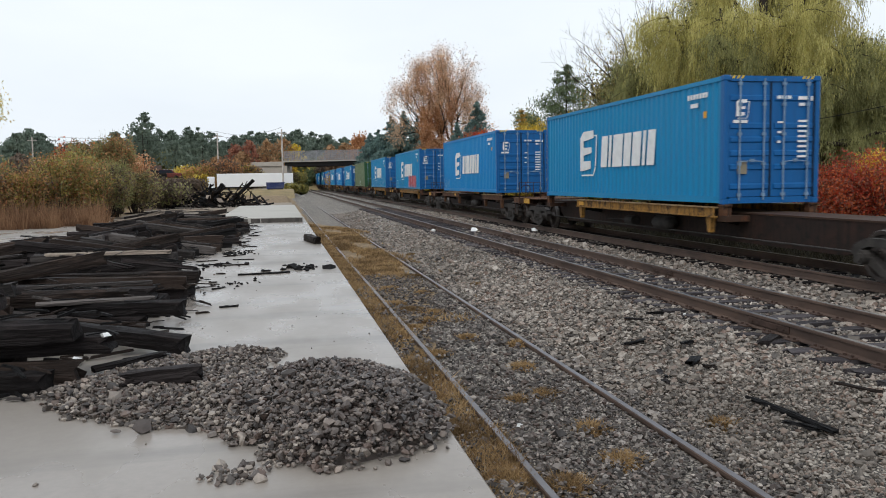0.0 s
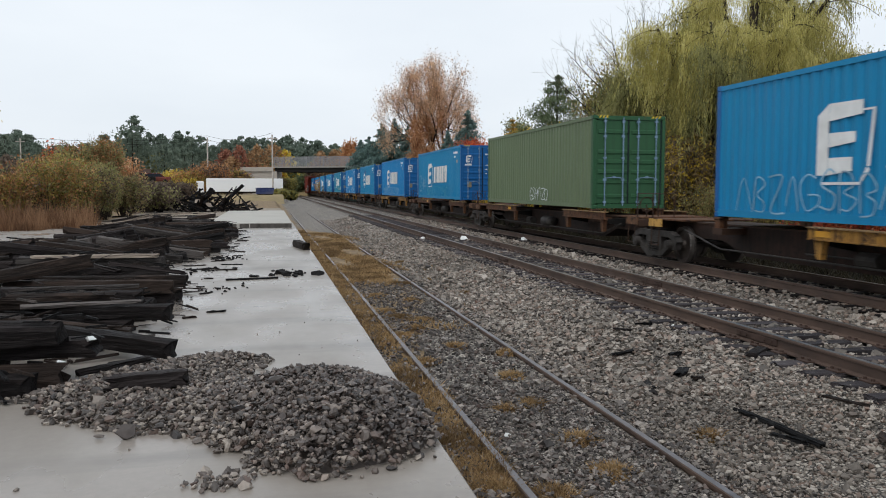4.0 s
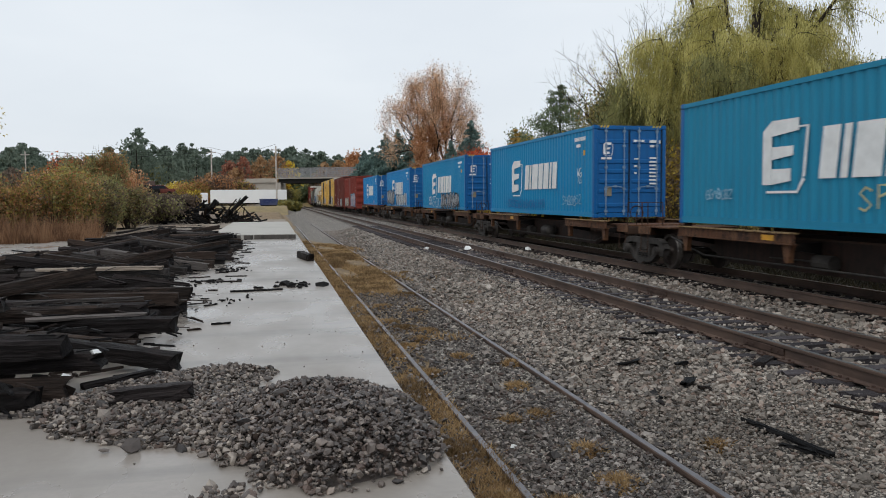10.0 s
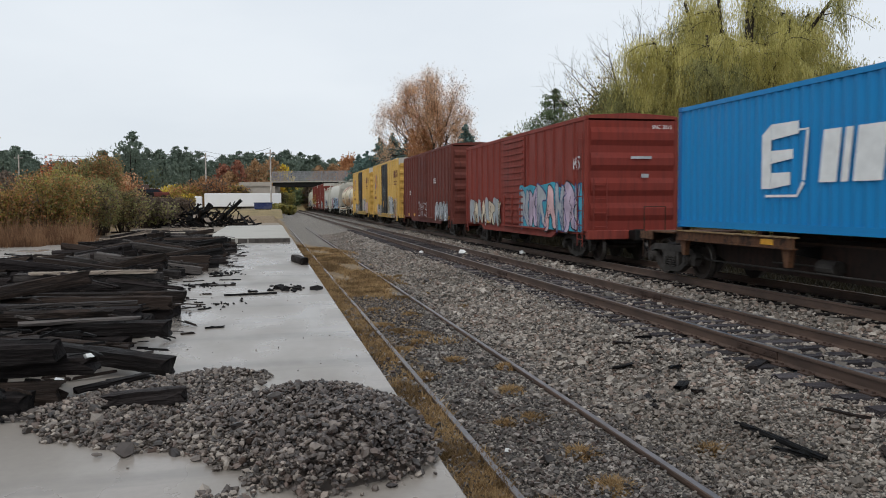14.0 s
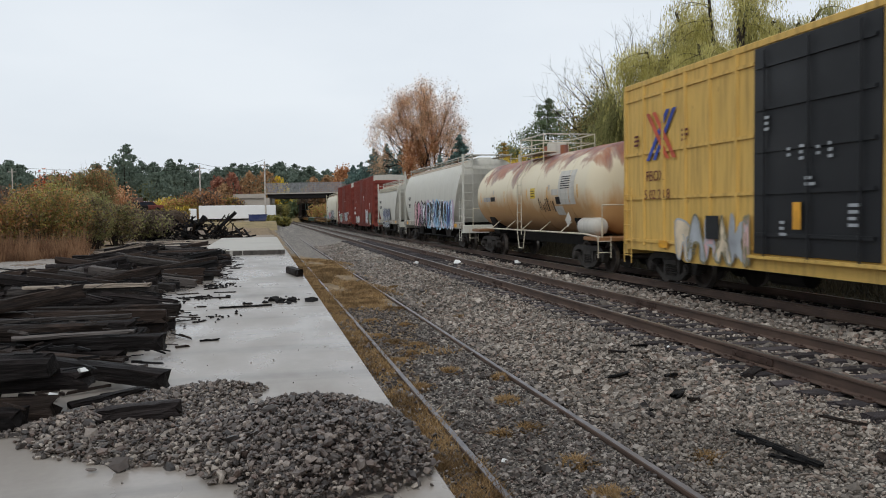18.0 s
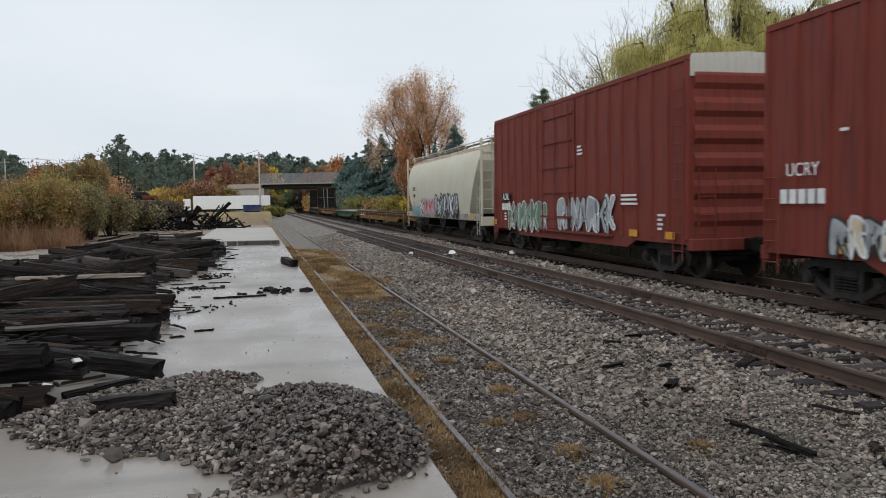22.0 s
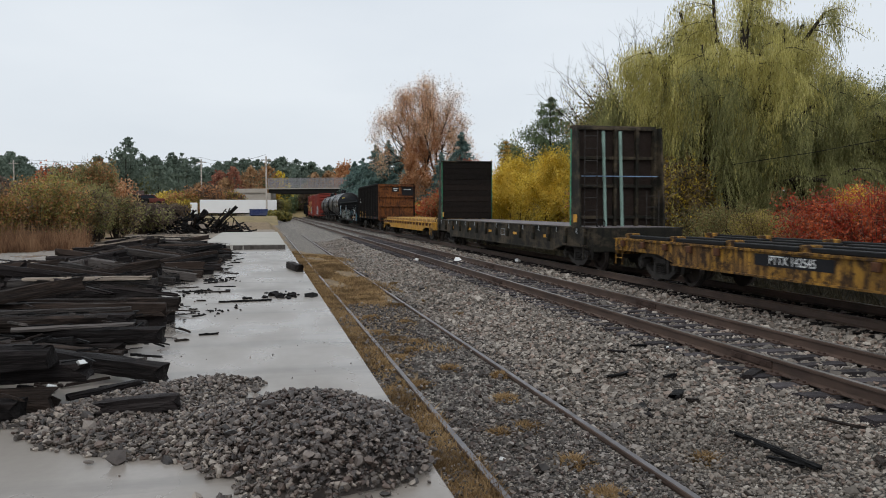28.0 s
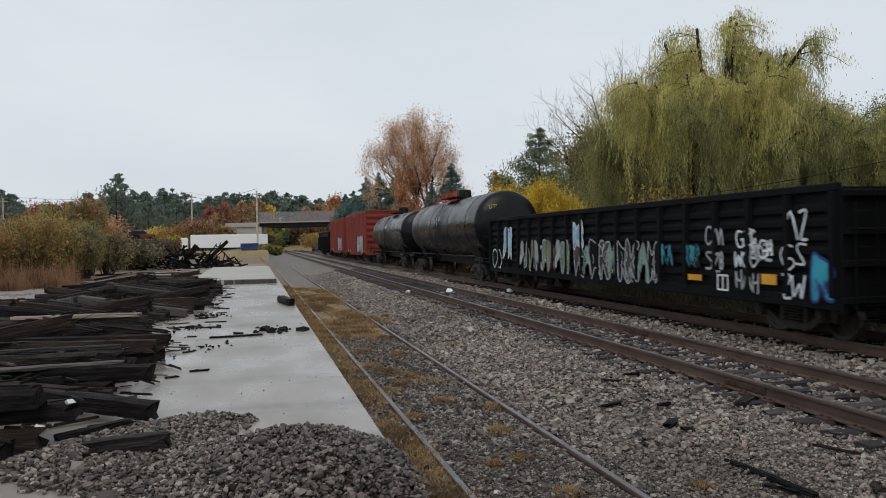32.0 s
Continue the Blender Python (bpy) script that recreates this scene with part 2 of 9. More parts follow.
M["white"] = plain("white_marking_paint", (0.72, 0.73, 0.72), 0.6, 0, 0.1)
M["bar"] = plain("galvanised_locking_bar", (0.16, 0.25, 0.36), 0.45, 0.2, 0.25)
M["seal"] = plain("door_seal_rubber", (0.015, 0.02, 0.03), 0.7)
M["lorry_white"] = plain("smooth_trailer_white", (0.78, 0.79, 0.80), 0.4, 0, 0.03, 0.5)
M["stripe_y"] = plain("hazard_yellow", (0.6, 0.42, 0.03), 0.6)
M["black"] = plain("sooty_black_steel", (0.007, 0.007, 0.0075), 0.65, 0, 0.4)
M["under"] = plain("greasy_underframe_steel", (0.009, 0.008, 0.0075), 0.7, 0.2, 0.5)
M["bogie"] = plain("dusty_cast_steel", (0.038, 0.034, 0.031), 0.65, 0.1, 0.5)
M["wheel"] = plain("worn_wheel_steel", (0.055, 0.045, 0.040), 0.5, 0.4, 0.45)
M["rust_deck"] = grimy("rusty_flatcar_steel", (0.10, 0.042, 0.02), (0.16, 0.085, 0.045), (0.02, 0.011, 0.008), 0.5)
M["yellow"] = grimy("flatcar_yellow", (0.46, 0.24, 0.035), (0.28, 0.15, 0.055), (0.022, 0.011, 0.008), 0.68)
M["sill_yellow"] = grimy("worn_sill_yellow", (0.36, 0.18, 0.035), (0.30, 0.17, 0.06), (0.03, 0.015, 0.01), 0.55)
M["yellow2"] = paint("boxcar_yellow", (0.63, 0.40, 0.10), 0.26, 0.6, (0.62, 0.45, 0.22), 0.75)
M["door_black"] = paint("boxcar_door_black", (0.010, 0.011, 0.013), 0.1, 0.5, (0.022, 0.024, 0.027), 0.3)
M["yellow3"] = grimy("bright_flatcar_yellow", (0.54, 0.28, 0.035), (0.48, 0.29, 0.10), (0.09, 0.038, 0.016), 0.42)
M["wood_deck"] = plain("weathered_deck_planks", (0.15, 0.13, 0.13), 0.8, 0, 0.4, 2.5)
M["red"] = paint("boxcar_red", (0.215, 0.036, 0.025), 0.2, 0.7, (0.27, 0.07, 0.05), 0.85)
M["brown"] = paint("boxcar_brown", (0.13, 0.034, 0.026), 0.18, 0.75, (0.22, 0.075, 0.05), 0.75)
M["oxide"] = paint("boxcar_oxide_red", (0.175, 0.033, 0.022), 0.2, 0.7, (0.23, 0.065, 0.048), 0.9)
M["cream"] = paint("roof_end_white", (0.5, 0.48, 0.43), 0.25, 0.6, (0.5, 0.48, 0.43), 0.5)
M["grey"] = paint("hopper_light_grey", (0.53, 0.52, 0.465), 0.06, 0.6, (0.60, 0.58, 0.51), 0.26)
M["grey2"] = paint("hopper_beige_grey", (0.55, 0.53, 0.43), 0.1, 0.6, (0.52, 0.45, 0.33), 0.28)
M["sill_grey"] = grimy("road_grimed_grey", (0.40, 0.38, 0.33), (0.28, 0.24, 0.19), (0.06, 0.045, 0.035), 0.45)
# rust stains, with the roof overhang's shadow put into the same colour
M["roof_rust"] = grimy("rust_stained_roof", (0.34, 0.25, 0.17), (0.50, 0.45, 0.35), (0.13, 0.065, 0.035), 0.5)
# grimy red, darkened to put the shade of the end wall into paint
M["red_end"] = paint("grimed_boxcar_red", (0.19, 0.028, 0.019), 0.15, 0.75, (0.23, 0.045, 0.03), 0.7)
M["yellow2_end"] = paint("road_grimed_yellow", (0.58, 0.35, 0.075), 0.3, 0.65, (0.56, 0.38, 0.16), 0.8, (0.16, 0.07, 0.03))
M["deckgreen"] = paint("flatcar_green", (0.028, 0.055, 0.032), 0.6, 0.7, (0.10, 0.12, 0.095), 0.8, (0.03, 0.02, 0.014))
M["palegreen"] = paint("pale_green_deck", (0.20, 0.26, 0.225), 0.4, 0.7, (0.26, 0.30, 0.27), 0.4, (0.09, 0.075, 0.06))
M["olive"] = grimy("bulkhead_dark_green", (0.013, 0.012, 0.008), (0.12, 0.09, 0.058), (0.004, 0.0035, 0.003), 0.42)
M["gon_rust"] = grimy("gondola_rust", (0.115, 0.039, 0.012), (0.24, 0.082, 0.02), (0.02, 0.009, 0.006), 0.5)
M["gon_side"] = paint("gondola_sooty_brown", (0.011, 0.010, 0.0095), 0.2, 0.8, (0.026, 0.022, 0.019), 0.5, RUST, 0.1)
M["gon_black"] = paint("gondola_black", (0.005, 0.0055, 0.006), 0.1, 0.75, (0.012, 0.012, 0.013), 0.4, RUST, 0.1)
M["tank_black"] = paint("tank_black", (0.004, 0.0045, 0.0055), 0.03, 0.28, (0.008, 0.009, 0.010), 0.3, RUST, 0.22)
M["rail_yellow"] = plain("pale_handrail_paint", (0.52, 0.47, 0.36), 0.6, 0, 0.3)
M["amber"] = plain("reflector_amber", (0.62, 0.30, 0.02), 0.5)


def tank_orange():
    """Cream tank stained with orange rust from the belly up and dark red from the top down."""
    k = Nodes("rust_stained_tank", 0.5)
    z = k.xyz("Object")[2]
    n = k.noise(k.coord((1.6, 0.9, 0.25)), 1.3, 6, 0.65)
    low = k.math("ADD", k.math("MULTIPLY", k.math("SUBTRACT", z, 2.5), -0.95), k.math("MULTIPLY", k.math("SUBTRACT", n, 0.3), 1.6))
    c = k.mix(k.ramp(low, (0.15, 0.0), (0.75, 0.85)), (0.62, 0.55, 0.40), (0.47, 0.235, 0.07))
    belly = k.math("ADD", k.math("MULTIPLY", k.math("SUBTRACT", z, 1.7), -1.1), k.math("MULTIPLY", n, 0.5))
    c = k.mix(k.ramp(belly, (0.2, 0.0), (0.9, 0.8)), c, (0.19, 0.08, 0.03))
    n2 = k.noise(k.coord((1.2, 0.75, 0.12)), 1.0, 5, 0.6)
    top = k.math("ADD", k.math("MULTIPLY", k.math("SUBTRACT", z, 3.35), 1.5), k.math("MULTIPLY", k.math("SUBTRACT", n2, 0.47), 5.5))
    c = k.mix(k.ramp(top, (0.0, 0.0), (0.3, 0.7), (0.8, 0.95)), c, k.mix(k.ramp(n, (0.42, 0.0), (0.58, 1.0)), (0.27, 0.075, 0.022), (0.14, 0.05, 0.05)))
    k.bump(k.noise(k.coord(), 20, 3), 0.003, 0.5)
    return k.done(c)


M["tank_orange"] = tank_orange()


def ground_mat():
    k = Nodes("ballast_and_dry_grass", 0.9)
    x = k.xyz()[0]
    edge = k.math("MULTIPLY", k.math("SUBTRACT", k.noise(k.coord((1, 0.5, 1), "World"), 0.9, 5), 0.5), 1.6)
    xe = k.math("ADD", x, edge)
    v = k.voronoi(k.coord((1, 1, 1), "World"), 17, "Color")
    stone = k.ramp(v, (0.0, (0.10, 0.088, 0.075)), (0.5, (0.315, 0.278, 0.236)), (1.0, (0.55, 0.50, 0.43)))
    gap = k.voronoi(k.coord((1, 1, 1), "World"), 17, "Distance", "DISTANCE_TO_EDGE")
    stone = k.mix(k.ramp(gap, (0.02, 1.0), (0.22, 0.0)), stone, (0.022, 0.02, 0.019))
    stain = k.noise(k.coord((1, 0.35, 1), "World"), 0.35, 4)
    stone = k.mix(k.ramp(stain, (0.45, 0.0), (0.75, 0.5)), stone, (0.13, 0.115, 0.095))
    g = k.noise(k.coord((1, 0.4, 1), "World"), 3.0, 8, 0.7)
    grass = k.ramp(g, (0.25, (0.07, 0.05, 0.032)), (0.5, (0.19, 0.13, 0.068)), (0.75, (0.35, 0.25, 0.135)))
    away = k.ramp(k.math("DIVIDE", k.xyz()[1], 100.0), (0.10, 0.0), (0.17, 0.85), (0.40, 0.9), (0.50, 0.0))
    lo = k.math("GREATER_THAN", xe, k.math("ADD", 1.75, k.math("MULTIPLY", away, 1.75)))
    hi = k.math("LESS_THAN", xe, 13.4)
    both = k.math("MULTIPLY", lo, hi)
    # beyond the train the ground is near black: its shade put into colour
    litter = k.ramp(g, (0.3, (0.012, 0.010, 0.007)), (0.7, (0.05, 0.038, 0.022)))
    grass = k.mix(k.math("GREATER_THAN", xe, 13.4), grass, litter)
    k.bump(k.math("ADD", k.math("MULTIPLY", gap, 0.6), k.math("MULTIPLY", g, 0.3)), 0.03, 0.9)
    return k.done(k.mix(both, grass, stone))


M["ground"] = ground_mat()


def stone_mat(name, dark, mid, light, rough=0.7):
    k = Nodes(name, rough)
    r = k.island()
    c = k.ramp(r, (0.0, dark), (0.35, tuple(q * 0.75 for q in mid)), (0.65, tuple(q * 1.15 for q in mid)), (1.0, light))
    r2 = k.math("FRACT", k.math("MULTIPLY", r, 37.0))
    c = k.mix(k.ramp(r2, (0.7, 0.0), (1.0, 0.5)), c, (mid[0] * 1.25, mid[1] * 0.85, mid[2] * 0.72))
    n = k.noise(k.coord((1, 1, 1), "World"), 30, 4)
    c = k.mix(k.ramp(n, (0.35, 0.0), (0.7, 0.35)), c, dark)
    n2 = k.noise(k.coord((1, 0.4, 1), "World"), 0.5, 4)
    c = k.mix(k.ramp(n2, (0.45, 0.0), (0.75, 0.45)), c, dark)
    k.bump(n, 0.004, 0.6)
    return k.done(c)


M["ballast"] = stone_mat("ballast_stone", (0.04, 0.033, 0.028), (0.232, 0.20, 0.168), (0.45, 0.40, 0.345))
M["spill"] = stone_mat("pale_spilled_stone", (0.026, 0.021, 0.019), (0.12, 0.098, 0.083), (0.40, 0.345, 0.29), 0.5)
M["cinder"] = stone_mat("dark_siding_gravel", (0.024, 0.020, 0.018), (0.105, 0.090, 0.080), (0.36, 0.32, 0.285))
M["gravel"] = stone_mat("wet_pile_stone", (0.02, 0.016, 0.0145), (0.096, 0.077, 0.067), (0.33, 0.275, 0.235), 0.42)


def concrete(name, wet=True, col=(0.20, 0.19, 0.18)):
    k = Nodes(name, 0.3)
    big = k.noise(k.coord((1, 0.5, 1), "World"), 0.7, 6)
    fine = k.noise(k.coord((1, 1, 1), "World"), 14, 6, 0.7)
    c = k.mix(k.ramp(fine, (0.35, 0.0), (0.7, 0.3)), col, tuple(q * 0.6 for q in col))
    c = k.mix(k.ramp(big, (0.45, 0.0), (0.7, 0.45)), c, tuple(q * 0.7 for q in col))
    if wet:
        # dark wet streaks that lie across the slab
        band = k.noise(k.coord((0.3, 1.6, 1), "World"), 0.55, 6, 0.6)
        c = k.mix(k.ramp(band, (0.52, 0.0), (0.62, 0.55)), c, tuple(q * 0.45 for q in col))
    k.bump(fine, 0.002, 0.12 if wet else 0.5)
    film = k.ramp(big, (0.35, 0.17), (0.62, 0.42 if wet else 0.7))
    return k.done(c, film if wet else 0.75)


M["slab"] = concrete("wet_concrete", True, (0.275, 0.243, 0.212))
M["slab_dry"] = concrete("damp_pale_concrete", False, (0.42, 0.40, 0.36))
# wet concrete darkened to stand for the shade on the slab's front face
M["slab_edge"] = concrete("dark_wet_slab_edge", False, (0.075, 0.066, 0.058))
M["lot"] = concrete("wet_yard_paving", True, (0.27, 0.245, 0.215))


def timber(name, dark, light, rough=0.55):
    k = Nodes(name, rough, 0, 0.14)
    grain = k.noise(k.coord((9, 0.5, 9)), 3.0, 6, 0.65)
    c = k.ramp(grain, (0.3, dark), (0.75, light))
    streak = k.noise(k.coord((30, 0.9, 30)), 3.0, 4, 0.6)
    c = k.mix(k.ramp(streak, (0.4, 0.75), (0.62, 0.0)), c, tuple(q * 0.5 for q in dark))
    r = k.each()
    c = k.mix(k.math("MULTIPLY", r, 0.5), c, tuple(q * 0.35 for q in dark))
    c = k.mix(k.ramp(k.math("FRACT", k.math("MULTIPLY", r, 13.0)), (0.6, 0.0), (1.0, 0.45)), c, k.mix(grain, light, tuple(q * 1.7 for q in light)))
    worn = k.noise(k.coord((2, 0.6, 2)), 2.2, 5)
    c = k.mix(k.ramp(worn, (0.62, 0.0), (0.78, 0.5)), c, tuple(q * 1.9 for q in light))
    k.bump(k.math("ADD", grain, k.noise(k.coord((14, 2.5, 14)), 3.0, 4)), 0.016, 1.0)
    return k.done(c, k.ramp(worn, (0.35, 0.55), (0.7, 0.9)))


M["tie"] = timber("creosoted_timber", (0.006, 0.005, 0.005), (0.040, 0.032, 0.031), 0.48)
M["tie_brown"] = timber("weathered_brown_timber", (0.010, 0.0075, 0.0065), (0.062, 0.043, 0.034), 0.5)
M["tie_grey"] = timber("wet_grey_timber", (0.024, 0.021, 0.02), (0.14, 0.123, 0.114))
M["sleeper"] = timber("wet_track_sleeper", (0.034, 0.029, 0.031), (0.104, 0.091, 0.094), 0.6)
M["pale_wood"] = timber("split_pale_wood", (0.26, 0.21, 0.17), (0.50, 0.42, 0.34), 0.8)
M["bulk_wood"] = timber("dark_bulkhead_planks", (0.008, 0.006, 0.005), (0.03, 0.021, 0.017), 0.8)
M["burnt"] = timber("burnt_timber", (0.004, 0.004, 0.0045), (0.016, 0.014, 0.0135), 0.6)


def rail_mat():
    k = Nodes("rusty_rail_side", 0.7)
    n = k.noise(k.coord((1, 0.4, 1), "World"), 3, 6)
    return k.done(k.ramp(n, (0.3, (0.05, 0.03, 0.022)), (0.7, (0.11, 0.068, 0.048))))


M["rail"] = rail_mat()
M["rail_top"] = plain("polished_rail_head", (0.19, 0.17, 0.155), 0.38, 0.7, 0.25)
M["spur_top"] = plain("dull_spur_rail_head", (0.16, 0.15, 0.155), 0.42, 0.5, 0.3)
M["plate"] = plain("rusty_tie_plate", (0.06, 0.038, 0.03), 0.75)


def leaf(name, dark, mid, light, rough=0.6):
    k = Nodes(name, rough, 0, 0.3)
    r = k.island()
    c = k.ramp(r, (0.0, dark), (0.5, mid), (1.0, light))
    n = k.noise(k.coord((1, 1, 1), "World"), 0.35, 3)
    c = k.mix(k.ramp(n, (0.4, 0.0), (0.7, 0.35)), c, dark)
    # clump-sized noise puts the shading of leaf clumps into the colour
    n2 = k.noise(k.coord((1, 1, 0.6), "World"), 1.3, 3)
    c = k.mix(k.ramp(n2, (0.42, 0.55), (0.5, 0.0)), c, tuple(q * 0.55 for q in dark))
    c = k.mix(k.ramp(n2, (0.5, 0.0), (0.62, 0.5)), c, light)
    k.done(c)
    tl = k.t.nodes.new("ShaderNodeBsdfTranslucent")
    k.put(tl.inputs["Color"], c)
    mx = k.t.nodes.new("ShaderNodeMixShader")
    mx.inputs[0].default_value = 0.5
    k.t.links.new(k.b.outputs[0], mx.inputs[1])
    k.t.links.new(tl.outputs[0], mx.inputs[2])
    k.t.links.new(mx.outputs[0], k.t.nodes["Material Output"].inputs["Surface"])
    return k.m


M["bark"] = timber("tree_bark", (0.03, 0.024, 0.02), (0.085, 0.066, 0.055), 0.9)
# distance haze is mixed into this paler, bluer needle colour
M["far_pine_hazed"] = leaf("far_pine_needle", (0.125, 0.165, 0.13), (0.17, 0.215, 0.165), (0.215, 0.265, 0.205))
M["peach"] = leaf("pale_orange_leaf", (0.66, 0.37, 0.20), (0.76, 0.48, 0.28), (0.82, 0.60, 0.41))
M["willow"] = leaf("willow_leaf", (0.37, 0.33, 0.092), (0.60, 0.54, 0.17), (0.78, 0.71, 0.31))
# greener and darker copy of the willow leaf that carries the crown's inner shade
M["willow_green_shaded"] = leaf("willow_green_leaf", (0.17, 0.175, 0.065), (0.31, 0.305, 0.12), (0.47, 0.45, 0.20))
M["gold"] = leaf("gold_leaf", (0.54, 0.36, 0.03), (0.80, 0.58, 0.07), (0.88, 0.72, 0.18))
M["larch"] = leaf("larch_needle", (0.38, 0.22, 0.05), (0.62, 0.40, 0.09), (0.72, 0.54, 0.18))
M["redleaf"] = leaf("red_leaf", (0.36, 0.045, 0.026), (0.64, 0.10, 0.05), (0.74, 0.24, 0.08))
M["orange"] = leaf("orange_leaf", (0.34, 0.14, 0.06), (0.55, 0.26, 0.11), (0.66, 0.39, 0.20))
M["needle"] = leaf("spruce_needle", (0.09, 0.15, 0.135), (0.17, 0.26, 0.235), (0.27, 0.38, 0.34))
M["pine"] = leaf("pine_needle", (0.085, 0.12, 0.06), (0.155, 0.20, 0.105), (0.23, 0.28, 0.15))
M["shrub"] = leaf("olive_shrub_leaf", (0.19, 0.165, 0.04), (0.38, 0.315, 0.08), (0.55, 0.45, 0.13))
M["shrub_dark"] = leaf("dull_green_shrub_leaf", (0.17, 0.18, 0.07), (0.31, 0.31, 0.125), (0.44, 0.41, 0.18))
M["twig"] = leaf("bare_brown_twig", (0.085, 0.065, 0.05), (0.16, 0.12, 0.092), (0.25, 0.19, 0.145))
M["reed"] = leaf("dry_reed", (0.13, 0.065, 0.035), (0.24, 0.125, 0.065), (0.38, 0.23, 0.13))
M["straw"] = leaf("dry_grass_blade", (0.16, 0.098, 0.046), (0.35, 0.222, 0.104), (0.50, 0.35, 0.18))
# ---------------------------------------------------------------- ground and tracks
# cross-section of the ground: x, height
SECTION = [(-900, -0.5), (-60, -0.5), (-16, -0.45), (-12, -0.1), (-9.6, 0.02), (0.9, -0.1), (1.16, -0.44), (1.7, -0.47), (3.6, -0.475), (4.0, -0.52), (4.8, -0.42), (5.5, -0.26), (5.9, -0.235),
           (8.4, -0.235), (9.0, -0.29), (9.6, -0.25), (12.6, -0.24), (13.3, -0.3), (14.6, -0.42), (17, -0.4), (60, -0.45), (900, -0.5)]


def ground_height(x):
    return float(np.interp(x, [p[0] for p in SECTION], [p[1] for p in SECTION]))


def build_ground():
    xs = sorted({p[0] for p in SECTION} | {round(-1 + 0.5 * i, 2) for i in range(34)} | {-400, -200, -100, -40, -30, -22, 25, 35, 100, 200, 400})
    ys = [-300, -100, -40, -15, -5] + [i * 1.5 for i in range(0, 40)] + [60 + 10 * i for i in range(25)] + [350, 500, 800, 1500, 3000]
    vs, fs = [], []
    for y in ys:
        for x in xs:
            z = ground_height(x)
            if 0 <= y < 60 and (1.2 < x < 5.6):
                z -= 0.025
            if x < -9 and y > 60:
                z += min(1.0, (y - 60) / 60) * 0.6 * noise.noise((x * 0.05, y * 0.03, 7))
            vs.append((x, y, z))
    n = len(xs)
    for j in range(len(ys) - 1):
        for i in range(n - 1):
            fs.append((j * n + i, j * n + i + 1, (j + 1) * n + i + 1, (j + 1) * n + i))
    tagged(new("ground", bulk_mesh("ground", vs, fs, M["ground"], True)), "grey ballast and dry autumn grass along the tracks", "ground", kind="structure")


build_ground()


def rail_profile(h):
    w = 0.075 * h / 0.18
    return [(-w, -h), (w, -h), (w, -h + 0.014), (0.012, -h + 0.03), (0.012, -0.045), (0.037, -0.036), (0.037, -0.006), (0.03, 0), (-0.03, 0), (-0.037, -0.006), (-0.037, -0.036), (-0.012, -0.045),
            (-0.012, -h + 0.03), (-w, -h + 0.014)]


def build_track(name, label, x, top, h, y0, y1, head, bend=None):
    """A track whose left rail stands at x."""
    tr = thing(name, label, "railway track", kind="structure")
    for s in (0, 1.507):
        ob = part("rail", MB().prism([(x + s + u, top + w) for u, w in rail_profile(h)], y0, y1), M["rail"], tr)
        part("rail_head", MB().box(x + s - 0.029, x + s + 0.029, y0, y1, top - 0.004, top + 0.003), head, ob, "worn shiny running surface")
    return tr


main_track = build_track("main_track", "double-railed main line with rusty rails on wooden sleepers", 6.39, 0, 0.18, -60, 900, M["rail_top"])
train_track = build_track("train_track", "track under the passing train on dark sleepers", 10.305, 0, 0.18, -60, 900, M["rail_top"])
spur_track = build_track("spur_track", "disused siding with thin rusty rails sunk in gravel", 1.91, -0.43, 0.13, -30, 75, M["spur_top"])


def build_slabs():
    s = thing("platform_slab", "wet light grey concrete platform slab with puddles", "concrete slab", kind="structure")
    seams = [-12, 3.2, 15.5, 27.5, 36.0, 41.2]
    for a, b in zip(seams, seams[1:]):
        part("slab_panel", MB().cbox(-9.2, 1.13, a + 0.006, b - 0.006, -0.5, 0.15, 0.012), M["slab"], s)
    r = thing("raised_slab", "pale raised concrete slab with a rough front edge", "concrete slab", kind="structure")
    rr = random.Random(12)
    front = [(-2.7, 36.1)] + [(-2.7 + 3.65 * i / 14, 36.0 + rr.uniform(-0.05, 0.08)) for i in range(1, 14)] + [(0.95, 36.0), (0.95, 56), (-2.7, 56)]
    part("slab_panel", MB().prism(front, 0.152, 0.36, "z"), M["slab_dry"], r)
    # rough front strip in the shade-darkened concrete
    lip = [(-2.68 + 3.61 * i / 24, 35.95 + rr.uniform(-0.07, 0.06)) for i in range(25)] + [(0.93, 36.2), (-2.68, 36.2)]
    part("broken_edge", MB().prism(lip, 0.152, 0.335, "z"), M["slab_edge"], r, "wet broken front edge, its shade put into the concrete colour")
    part("slab_footing", MB().box(-2.66, 0.91, 41.3, 55.9, -0.4, 0.152), M["slab_dry"], r)
    thing("yard_paving", "wet grey yard paving beside the slab", "paving", kind="structure", mb=MB().box(-40, -9.25, 12, 44, -0.4, 0.09), material=M["lot"])


build_slabs()


# ---------------------------------------------------------------- the train
TRAIN_X = 11.06
SPEED = 17.75
MOVING = []


def stock(name, label, category, near, far, group=""):
    """An empty for a car or load whose ends pass the camera's line at near and far (metres back along the train)."""
    ob = thing(name, label, category, pose(TRAIN_X, (near + far) / 2, 0), group)
    MOVING.append((ob, (near + far) / 2))
    return ob


def motions():
    for ob, u in MOVING:
        walk(ob, [(t, pose(TRAIN_X, u - SPEED * t, 0)) for t in (0, 4, 8, 12, 16, 20, 24, 28, 32)])


CACHE = {}


def cached(key, build, material, smooth=False):
    if key not in CACHE:
        CACHE[key] = build().mesh(key, material, smooth)
    return CACHE[key]


